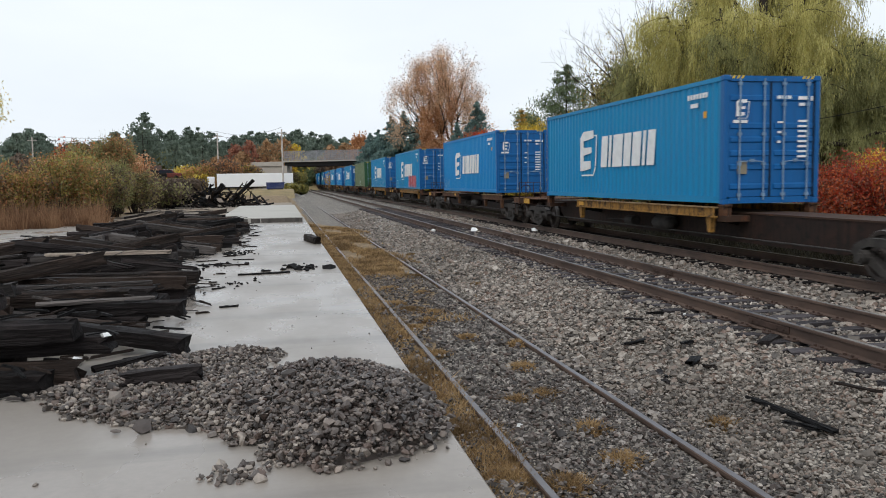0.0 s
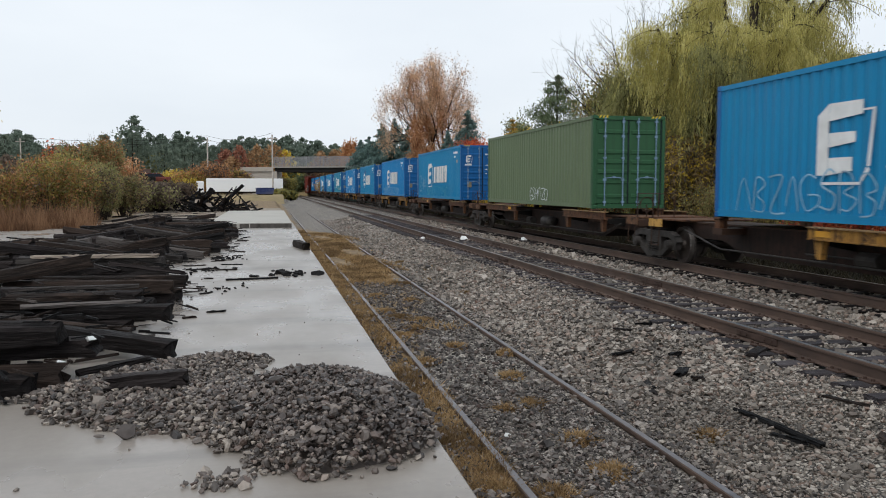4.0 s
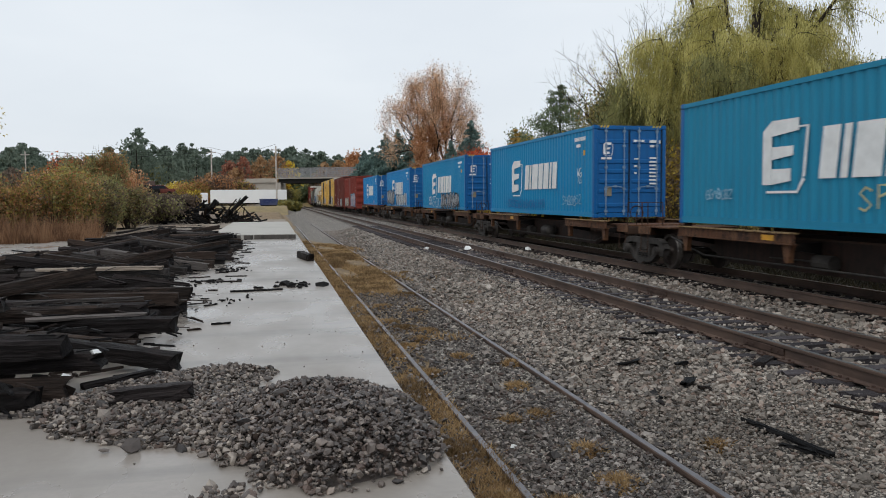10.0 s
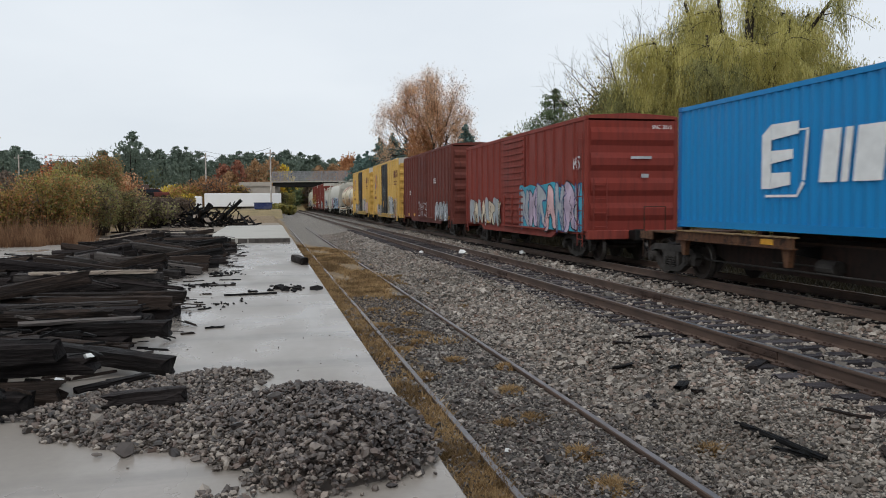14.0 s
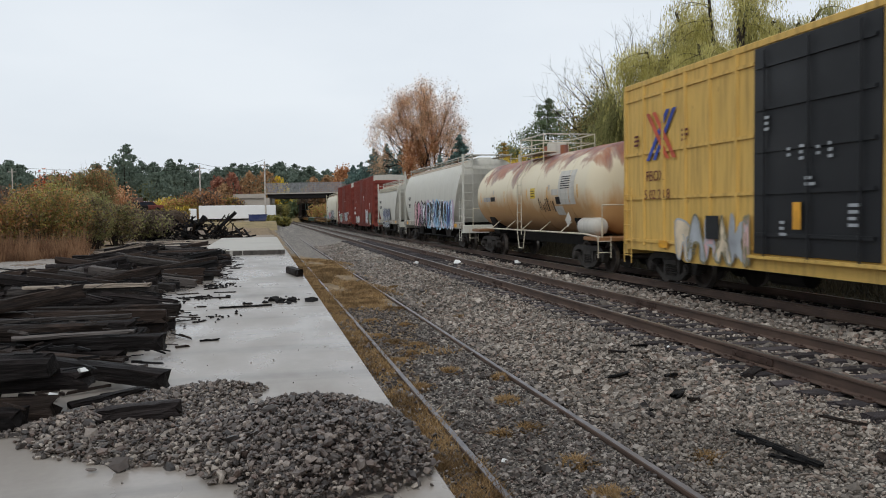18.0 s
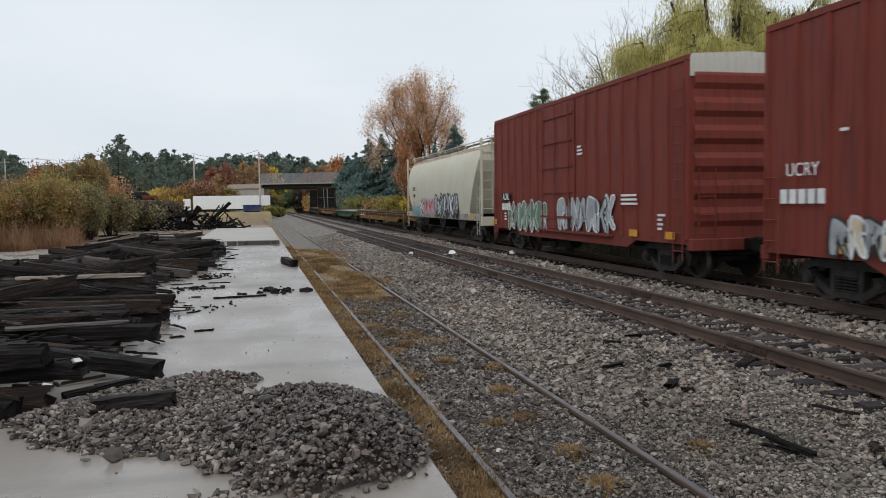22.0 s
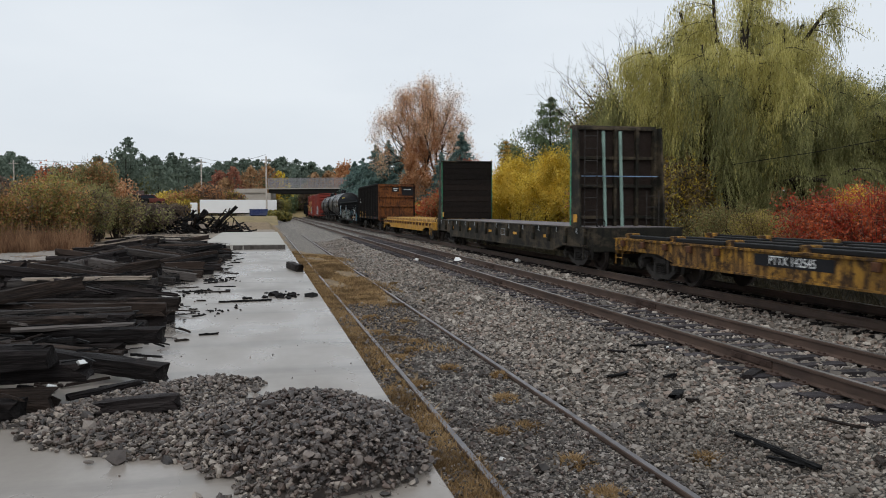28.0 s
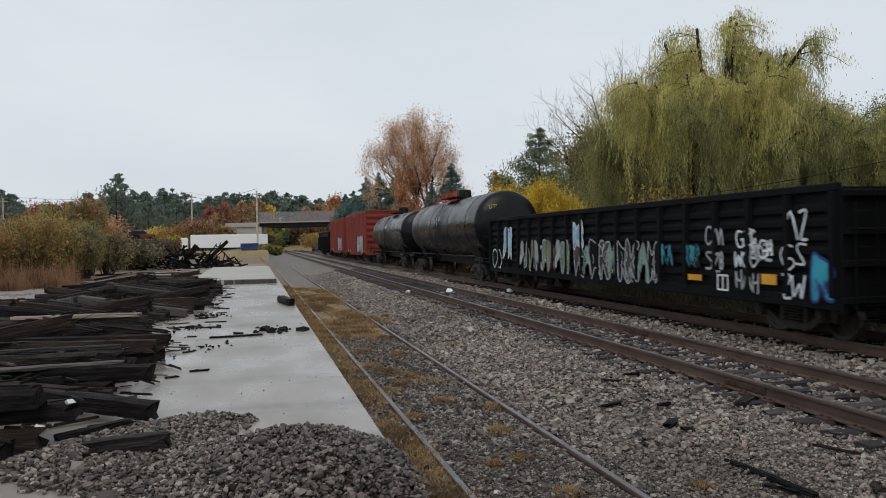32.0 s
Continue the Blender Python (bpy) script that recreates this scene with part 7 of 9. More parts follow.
def bare_tree(x, y, bearing, seed):
    """A tree whose forked limbs fan out low to one side and end in fine bare twigs."""
    rng = np.random.default_rng(seed)
    t = thing("tree", "half-bare tree with dark fanning branches and few yellow-green leaves", "tree", pose(x, y, ground_height(x) - 0.1, 0, 0, -bearing))
    mb, tips = MB(), []
    fork = Vector((-0.3, 0, 5.6))
    mb.tube((0.3, 0, 0), fork, 0.34, 0.27, n=9, caps=False)
    for k in range(13):
        a = radians(-58 + 7.5 * k + rng.uniform(-4, 4))
        long = rng.uniform(7.0, 8.6)
        d = Vector((math.sin(a), rng.normal(0, 0.3), math.cos(a))).normalized()
        p, r = fork.copy(), 0.13
        for i in range(6):
            d = (d + Vector(rng.normal(0, 0.09, 3)) + Vector((0, 0, 0.07))).normalized()
            q = p + d * (long / 6)
            mb.tube(p, q, r, r * 0.76, n=6, caps=False)
            p, r = q, r * 0.76
            if i:
                for _ in range(3):
                    e = (d + Vector(rng.normal(0, 0.42, 3)) + Vector((0, 0, 0.12))).normalized()
                    limb(mb, rng, p, e, rng.uniform(1.0, 2.0), max(0.016, r * 0.45), 1, tips, 0.2, 3, 0.08)
    part("trunk", mb, M["bark"], t, smooth=True)
    pts = np.array([q for q, _ in tips])
    inner = pts[np.hypot(pts[:, 0] + 0.3, pts[:, 2] - 5.6) < rng.uniform(2.0, 8.0, len(pts))]
    pts = np.repeat(inner, 9, 0) + rng.normal(0, 0.28, (len(inner) * 9, 3))
    for i, lm in enumerate(("willow", "shrub", "brownleaf")):
        vv, ff = cards(pts[i::3], 0.1, rng, 0.7, 0.2)
        tagged(part("crown", bulk_mesh("crown", vv, ff, M[lm]), None, t), kind="stuff")


def right_bank():
    x, y = polar(32.6, 43)
    willow(x, y, 14.9, 7.7, 5, 9500)
    x, y = polar(43.5, 48)
    willow(x, y, 9.9, 4.8, 6, 2300, "dull green weeping willow standing behind the larger one", 0.7)
    x, y = polar(37.6, 50)
    willow(x, y, 11.0, 5.0, 7, 2300, "weeping willow half hidden behind the larger one", 0.5)
    x, y = polar(27.0, 58)
    bare_tree(x, y, 27.0, 11)
    x, y = polar(27.2, 50)
    broadleaf("tree", "tree with olive and yellow leaves below the willow", x, y, 8.6, 3.8, ["shrub", "willow", "brownleaf"], 12, 30, 0.13, 0.25, depth=3, stems=2, sd=0.4)
    x, y = polar(25.2, 63)
    broadleaf("tree", "dense dull green tree behind the half-bare one", x, y, 10.6, 5.0, ["pine", "brownleaf", "shrub_dark"], 211, 60, 0.19, 0.3, depth=3, sd=0.75)
    x, y = polar(23.2, 74)
    broadleaf("tree", "dark green tree with a rounded crown", x, y, 10.8, 4.6, ["pine", "shrub_dark", "pine"], 212, 60, 0.22, 0.25, depth=3, sd=0.8)
    for b, d, h, r, sd in ((46.5, 58, 11.0, 4.0, 311), (41.5, 60, 11.8, 3.6, 312), (49.5, 55, 10, 4.0, 313), (35.5, 58, 11.5, 4.4, 314), (31.0, 58, 11.0, 4.4, 315)):
        x, y = polar(b, d)
        broadleaf("tree", "dark olive-green tree behind the willows", x, y, h, r, ["pine", "shrub_dark"], sd, 46, 0.12, 0.25, depth=3, sd=0.5)
    for b, d, h, r, sd in ((22.6, 66, 6.6, 2.6, 81), (24.3, 60, 6.8, 3.0, 82), (26.0, 57, 7.0, 3.0, 83), (21.2, 80, 7.6, 3.0, 84)):
        x, y = polar(b, d)
        shrub("tree", "low dark olive tree with a dense crown", x, y, h, r, ["pine", "shrub_dark", "brownleaf"], sd, 11000, 0.2, cat="tree")
    x, y = polar(20.3, 85)
    conifer("pine_tree", "tall dark green pine with an open crown", x, y, 14.2, 5.4, "pine", 13, 17, 0.24, 0.2, 0.7, 85, True)
    x, y = polar(18.4, 92)
    broadleaf("tree", "dull green tree behind the pine", x, y, 10.4, 2.8, ["shrub_dark", "pine"], 14, 30, 0.2, 0.22, sd=0.45)
    x, y = polar(22.0, 90)
    broadleaf("tree", "dark green tree beside the pine", x, y, 9.6, 3.2, ["shrub_dark", "pine"], 214, 30, 0.2, 0.22, sd=0.45)
    for b, d, h, r, st, sd in ((16.8, 54, 4.8, 1.7, 4, 15), (18.3, 53, 6.2, 1.9, 4, 115), (20.0, 51, 6.2, 1.9, 4, 116), (21.7, 52, 5.5, 1.8, 4, 117), (23.0, 50, 4.2, 1.6, 4, 118)):
        x, y = polar(b, d)
        broadleaf("maple_tree", "low golden-yellow tree with many stems", x, y, h, r, "gold", sd, 46, 0.11, 0.07, stems=st, depth=2, split=3, sd=0.3, low=0.3)
    x, y = polar(17.2, 66)
    conifer("larch_tree", "slender yellow-orange larch behind the train", x, y, 8.1, 2.2, "larch", 16, 22, 0.14, 0.1, 0.8, 70)
    x, y = polar(14.9, 72)
    broadleaf("maple_tree", "rounded scarlet maple with full leaves", x, y, 6.6, 2.3, "redleaf", 17, 60, 0.15, 0.1, stems=4, depth=2, sd=0.36)
    x, y = polar(13.2, 74)
    broadleaf("maple_tree", "low scarlet and orange maple with hanging boughs", x, y, 4.6, 1.9, ["redleaf", "orange", "brownleaf"], 117, 50, 0.15, 0.08, stems=4, depth=2, sd=0.36)
    x, y = polar(11.6, 105)
    broadleaf("tall_tree", "tall sparse tree with orange leaves and bare top twigs", x, y, 20.4, 6.4, ["peach"], 23, 6, 0.15, 0.5, 0.8, depth=4, split=4, sd=0.4, low=0.2, stems=2)
    for b, h, sd in ((10.8, 12.0, 19), (11.9, 13.5, 119)):
        x, y = polar(b, 104)
        broadleaf("tree", "orange-leaved tree under the tall bare one", x, y, h, 2.0, ["orange", "peach", "orange"], sd, 60, 0.17, 0.15, depth=2, stems=2, sd=0.4)
    x, y = polar(14.0, 92)
    conifer("spruce_tree", "blue-green spruce with drooping boughs", x, y, 11.4, 4.6, "needle", 20, 34, 0.26, per=48, taper=0.85)
    x, y = polar(12.6, 100)
    conifer("spruce_tree", "blue-green spruce with drooping boughs", x, y, 9.6, 3.2, "needle", 21, 30, 0.26, per=48, taper=0.85)
    for i, (b, d, h, r) in enumerate(((7.0, 138, 10.8, 2.6), (7.9, 132, 12.6, 3.0), (8.8, 128, 13.0, 3.0), (9.8, 126, 11.8, 2.8), (6.4, 150, 11.0, 2.6), (10.4, 118, 9.4, 2.4))):
        x, y = polar(b, d)
        conifer("spruce_tree", "blue-green spruce in a row beside the tracks", x, y, h * 1.04, r * 2.1, "needle", 30 + i, 28, 0.42, per=32, taper=0.8)
    x, y = polar(5.7, 192)
    broadleaf("tree", "bright orange tree beside the bridge", x, y, 13.2, 3.8, "orange", 40, 40, 0.5, 0.2, depth=2, stems=3, sd=0.7)
    # low growth behind the train
    low = ((39.0, 26.8, 3.0, 1.35, ["redleaf", "redleaf", "rustleaf"], "red"), (41.2, 26, 3.3, 1.3, ["redleaf", "redleaf", "rustleaf"], "red"), (39.9, 27.6, 3.35, 0.5, "gold", "gold"), (42.2, 27.2, 3.3, 0.6, ["gold", "orange"], "gold"), (43.4, 27, 3.1, 1.7, ["redleaf", "orange", "gold"], "red"), (47, 28, 3.2, 2.0, ["shrub", "redleaf"], "green"),
           (28.4, 40, 5.2, 1.9, ["brownleaf", "gold", "twig", "brownleaf"], "gold"), (26.6, 46, 4.4, 2.2, ["brownleaf", "pine"], "green"), (32.5, 38, 2.8, 2.0, ["brownleaf", "shrub_dark"], "green"), (24.2, 48, 4.4, 2.0, ["shrub", "orange"], "green"),
           (16.0, 66, 3.6, 2.0, ["orange", "shrub"], "orange"), (12.6, 84, 3.8, 2.6, ["orange", "redleaf"], "orange"), (11.4, 92, 3.4, 2.4, ["shrub", "gold"], "gold"), (10.2, 104, 3.6, 3.0, "shrub", "green"), (8.8, 112, 3.4, 3.0, ["shrub_dark", "orange"], "green"),
           (7.4, 125, 3.8, 3.4, "shrub_dark", "green"), (6.2, 140, 4.2, 4.0, ["shrub", "orange"], "orange"), (5.2, 165, 4.6, 4.5, ["orange", "shrub"], "orange"), (34.6, 36, 2.4, 1.8, ["shrub", "brownleaf"], "green"), (24.6, 47, 3.0, 1.6, ["redleaf", "orange", "brownleaf"], "orange"), (28.2, 44, 3.4, 1.8, ["brownleaf", "gold"], "gold"), (31.0, 42, 2.6, 1.6, ["brownleaf", "shrub_dark"], "green"), (50, 30, 4.0, 2.4, ["shrub", "willow"], "green"),
           (18.6, 58, 2.6, 2.0, ["shrub", "gold"], "gold"), (21.6, 52, 2.6, 1.8, ["shrub", "gold"], "gold"))
    words = {"red": "scarlet autumn shrub beside the tracks", "gold": "yellow and olive autumn shrub", "green": "dull green shrub beside the tracks", "orange": "orange and olive autumn shrub"}
    for i, (b, d, h, r, lm, w) in enumerate(low):
        x, y = polar(b, d)
        shrub("shrub", words[w], x, y, h, r, lm, 60 + i, 14000 if d < 40 else 8500 if d < 60 else 5000, 0.075 if d < 40 else 0.15 if d < 70 else 0.3)


right_bank()


def weeds():
    """Weeds and dead stalks along the far side of the train, darkened as its shade."""
    rng = np.random.default_rng(44)
    n = 42000
    y = rng.uniform(8, 90, n)
    x = 13.6 + rng.gamma(2.0, 0.9, n)
    h = rng.gamma(4, 0.1, n) * np.clip((x - 13.3) / 2.0, 0.25, 1.3) * (0.9 + 0.4 * np.sin(y * 0.8) * np.sin(y * 0.31 + 1))
    base = np.stack([x, y, np.interp(x, [p[0] for p in SECTION], [p[1] for p in SECTION]) - 0.03], 1)
    tip = base + np.stack([rng.normal(0, 0.16, n), rng.normal(0, 0.16, n), h], 1)
    a = rng.uniform(0, 6.283, n)
    o = np.stack([np.cos(a), np.sin(a), np.zeros(n)], 1) * 0.018
    v = np.stack([base - o * 1.4, base + o * 1.4, tip], 1).reshape(-1, 3)
    tagged(new("weeds", bulk_mesh("weeds", v, np.arange(3 * n).reshape(-1, 3), M["weed"])), "weeds and dead stalks along the far side of the tracks, darkened as shade", "weeds", kind="stuff")
    w = MB().path([(19.0, 29.8, 3.75), (21.3, 27.8, 4.15), (23.5, 25.9, 4.65), (30, 20.3, 6.6), (42, 10, 11.0)], 0.014, 5)
    thing("cable", "thin dark cable slung through the trees", "cable", mb=w, material=M["black"])


weeds()


def left_bank():
    low = ((-14.0, 46, 3.9, 2.0, ["shrub", "shrub_dark", "brownleaf", "orange"], "olive"), (-16.6, 45, 3.0, 1.6, ["shrub", "brownleaf", "orange"], "olive"), (-13.3, 52, 4.1, 1.4, "shrub", "olive"), (-11.6, 48, 3.2, 1.5, ["brownleaf", "shrub_dark", "twig"], "green"), (-17.4, 46, 3.1, 2.2, ["brownleaf", "twig", "orange"], "rust"), (-20, 44, 3.0, 2.4, ["twig", "orange"], "rust"),
           (-10.6, 57, 5.6, 1.2, ["brownleaf", "shrub_dark", "orange"], "rust"), (-11.8, 58, 5.2, 1.3, ["shrub_dark", "shrub_dark", "brownleaf"], "green"), (-9.5, 55, 3.0, 1.3, ["shrub_dark", "brownleaf", "twig"], "green"), (-10.9, 50, 3.6, 1.3, ["shrub_dark", "brownleaf", "shrub_dark"], "green"), (-13.0, 76, 6.7, 1.9, ["redleaf", "twig", "orange"], "rust"), (-9.6, 82, 5.6, 1.9, ["orange", "peach"], "rust"),
           (-14.8, 70, 5.0, 2.4, ["orange", "twig"], "rust"), (-8.0, 72, 2.7, 2.0, "twig", "bare"), (-6.7, 80, 2.7, 2.0, "twig", "bare"), (-7.9, 64, 2.3, 1.8, ["twig", "twig", "shrub_dark"], "bare"), (-5.25, 112, 3.5, 0.9, ["shrub", "gold"], "olive"), (-6.7, 108, 3.1, 2.4, ["shrub_dark", "twig", "shrub"], "olive"),
           (-16.6, 72, 4.6, 2.8, ["shrub_dark", "twig"], "green"), (-19, 66, 5.0, 3.2, ["shrub_dark", "orange"], "green"), (-22, 60, 5.0, 3.0, ["shrub", "shrub_dark"], "green"), (0.8, 148, 2.3, 1.3, ["shrub", "shrub_dark"], "olive"), (1.5, 156, 2.0, 1.3, ["shrub", "shrub_dark"], "olive"),
           (-1.9, 183, 6.2, 2.2, ["twig", "orange", "shrub"], "rust"), (-2.7, 186, 7.2, 3.6, ["twig", "orange", "orange"], "rust"), (-3.6, 184, 7.8, 3.8, ["twig", "orange"], "rust"), (-4.9, 184, 6.8, 3.8, ["shrub", "orange"], "rust"), (-6.2, 188, 6.6, 4.2, ["shrub", "gold"], "olive"))
    words = {"olive": "olive-yellow leafy shrub at the yard edge", "green": "dull green thicket at the yard edge", "bare": "bare brown twiggy shrub", "rust": "rusty orange-brown autumn thicket"}
    for i, (b, d, h, r, lm, w) in enumerate(low):
        x, y = polar(b, d)
        shrub("shrub", words[w], x, y, h, r, lm, 90 + i, 10000 if d < 60 else 4600, 0.12 if d < 60 else 0.2 if d < 120 else 0.4)
    x, y = polar(-20.6, 46)
    broadleaf("tree", "thin yellow-leaved tree at the yard edge", x, y, 8.2, 2.4, ["willow", "gold"], 120, 16, 0.12, 0.1, depth=3, sd=0.34)
    # reeds
    rng = np.random.default_rng(8)
    n = 21000
    b, d = rng.uniform(-24, -11.4, n), rng.uniform(38, 44.5, n)
    x, y = d * np.sin(np.radians(b)), d * np.cos(np.radians(b))
    h = rng.gamma(5, 0.12, n) * (0.85 + 0.4 * np.sin(b * 5.3) * np.sin(b * 1.9 + d))
    w = rng.normal(0, 0.22, (n, 2))
    base = np.stack([x, y, np.full(n, -0.3)], 1)
    tip = base + np.stack([w[:, 0], w[:, 1], h + 0.3], 1)
    o = np.stack([np.full(n, 0.017), np.zeros(n), np.zeros(n)], 1)
    v = np.stack([base - o * 1.4, base + o * 1.4, tip], 1).reshape(-1, 3)
    tagged(new("reeds", bulk_mesh("reeds", v, np.arange(3 * n).reshape(-1, 3), M["reed"])), "dry brown reeds at the edge of the yard", "reeds", kind="stuff")


left_bank()


def far_woods(name, label, trees, mats, seed, leaf_size):
    """A far wood as one object a leaf colour: trunks and crowns of many clumps."""
    rng = np.random.default_rng(seed)
    groups = {m: [] for m in mats}
    tr = MB()
    for x, y, z0, h, r, m, shape in trees:
        n = 640
        f = rng.random((n, 1)) ** 0.8
        if shape == "pine":
            k = 20
            lay = np.sort(rng.uniform(0.3, 1.0, k))
            rad = r * np.minimum(1.0, (1.04 - lay) * 2.6) ** 0.8 * rng.uniform(0.35, 1.1, k)
            ang = rng.uniform(0, 6.283, k)
            pick = rng.integers(0, k, n)
            spread = np.minimum(1.0, (1.08 - lay) * 2.2)[pick][:, None]
            c = np.stack([x + np.cos(ang) * rad, y + np.sin(ang) * rad, z0 + lay * h], 1)[pick]
            groups[m].append(c + rng.normal(0, 1, (n, 3)) * spread * (1.4, 1.4, 0.7))
            tr.tube((x, y, z0 - 1), (x, y, z0 + h * 0.95), 0.22, 0.06, n=5, caps=False)
            continue
        else:
            z = (0.25 + 0.75 * f) * h
            rad = r * np.sin(np.clip((f * 0.85 + 0.15), 0, 1) * 3.14) ** 0.55 * rng.uniform(0.55, 1.1, (n, 1))
        a = rng.uniform(0, 6.283, (n, 1))
        rr = rad * rng.random((n, 1)) ** 0.4
        groups[m].append(np.concatenate([x + np.cos(a) * rr, y + np.sin(a) * rr, z0 + z], 1) + rng.normal(0, 0.25, (n, 3)))
        tr.tube((x, y, z0 - 1), (x, y, z0 + h * 0.9), 0.22, 0.06, n=5, caps=False)
    t = thing(name, label, "woods", kind="stuff")
    tagged(part("trunks", tr, M["bark"], t), kind="stuff")
    for m, g in groups.items():
        if g:
            vv, ff = cards(np.concatenate(g), leaf_size, rng, 0.75, 0.1)
            tagged(part("crowns", bulk_mesh("crowns", vv, ff, M[m]), None, t), kind="stuff")


def hill(x, y):
    """Height of the wooded rise beyond the road."""
    d = math.hypot(x, y)
    return -0.5 + 6.5 * max(0.0, min(1.0, (d - 215) / 60))


def woods():
    rng = random.Random(4)
    trees = []
    for i in range(300):
        b, d = rng.uniform(-32, 5.5), rng.uniform(232, 310)
        x, y = polar(b, d)
        grow = float(np.interp(b, [-32, -17.2, -16.4, -15.0, -14.4, -12, -10, 2, 5], [0.6, 0.62, 0.95, 0.95, 0.66, 0.7, 0.98, 0.95, 0.8]))
        p = rng.random()
        if p < 0.8 or b < -13:
            trees.append((x, y, hill(x, y), rng.uniform(10.5, 15.0) * grow, rng.uniform(2.2, 3.8), "far_pine_hazed", "pine"))
        else:
            trees.append((x, y, hill(x, y) - 1, rng.uniform(6.5, 9.5), rng.uniform(2.8, 4.0), rng.choice(["far_orange", "shrub_dark", "twig"]), "round"))
    for b, d, h, r in ((-8.9, 230, 20.0, 4.2), (-8.6, 234, 18.5, 4.0), (-9.2, 233, 16, 4.0), (-5.6, 226, 11.5, 3.0), (-6.9, 228, 12.5, 3.0)):
        x, y = polar(b, d)
        trees.append((x, y, hill(x, y), h, r, "far_pine_hazed", "pine"))
    for b, d, h, r, m in ((-2.9, 216, 13.0, 3.4, "rustleaf"), (-2.0, 214, 14.0, 3.4, "rustleaf"), (-2.5, 212, 11, 3.2, "far_orange"), (-0.8, 218, 14.0, 4.2, "far_orange"), (0.3, 220, 14.4, 4.4, "far_orange"), (1.1, 222, 12.5, 4.0, "gold"), (3.6, 226, 12.0, 4.0, "far_orange"), (4.6, 228, 12.5, 4.0, "far_orange")):
        x, y = polar(b, d)
        trees.append((x, y, hill(x, y) - 1, h, r, m, "round"))
    for i in range(34):
        b, d = rng.uniform(-4.5, 4.5), rng.uniform(222, 245)
        x, y = polar(b, d)
        # behind the bridge, darker leaf colours stand in for the shade below its deck
        trees.append((x, y, hill(x, y) - 1, rng.uniform(6, 9.5), rng.uniform(2.8, 4.2), rng.choice(["twig", "shrub_dark", "pine", "far_orange"]) if b > -0.5 else rng.choice(["far_orange", "far_orange", "rustleaf", "twig", "gold"]), "round"))
    far_woods("far_woods", "far wood of dark pines and orange autumn trees on a low rise", trees, ["far_pine_hazed", "pine", "far_orange", "shrub_dark", "rustleaf", "twig", "gold"], 9, 0.8)
    trees = []
    for i in range(90):
        b, d = rng.uniform(-28, -9.5), rng.uniform(85, 150)
        x, y = polar(b, d)
        trees.append((x, y, -0.6, rng.uniform(3.0, 5.2), rng.uniform(1.8, 3.0), rng.choice(["orange", "shrub_dark", "peach", "shrub", "twig", "pine"]), "round"))
    for i in range(55):
        x, y = rng.uniform(40, 75), rng.uniform(-20, 150)
        trees.append((x, y, -0.6, rng.uniform(6, 10.5), rng.uniform(2.5, 4), rng.choice(["pine", "shrub_dark", "shrub", "orange"]), "round"))
    for i in range(40):
        y = rng.uniform(150, 260)
        x = rng.uniform(22, 45)
        trees.append((x, y, -0.6, rng.uniform(6, 12), rng.uniform(2.5, 4), rng.choice(["pine", "shrub_dark", "orange", "orange"]), "round"))
    far_woods("middle_woods", "mixed autumn thicket of orange, olive and bare trees", trees, ["pine", "orange", "shrub_dark", "redleaf", "twig", "shrub", "peach"], 10, 0.58)
    rise = MB()
    n = 48
    for r0, r1, z0, z1 in ((210, 240, -0.6, 3.0), (240, 285, 3.0, 6.0), (285, 420, 6.0, 7.0)):
        for i in range(n):
            b0, b1 = -60 + 64 * i / n, -60 + 64 * (i + 1) / n
            rise.add([(*polar(b0, r0), z0), (*polar(b1, r0), z0), (*polar(b1, r1), z1), (*polar(b0, r1), z1)], [(0, 1, 2, 3)])
    tagged(new("wooded_rise", rise.mesh("wooded_rise", M["hill"])), "low rise of dry grass under the far wood", "hill", kind="structure")


k = Nodes("dry_hill_grass", 0.9)
M["hill"] = k.done(k.mix(k.ramp(k.noise(k.coord((1, 1, 1), "World"), 5, 6, 0.7), (0.35, 0.0), (0.7, 0.7)), k.ramp(k.noise(k.coord((1, 1, 1), "World"), 0.4, 6), (0.3, (0.09, 0.075, 0.03)), (0.7, (0.26, 0.19, 0.085))), (0.34, 0.25, 0.12)))
woods()


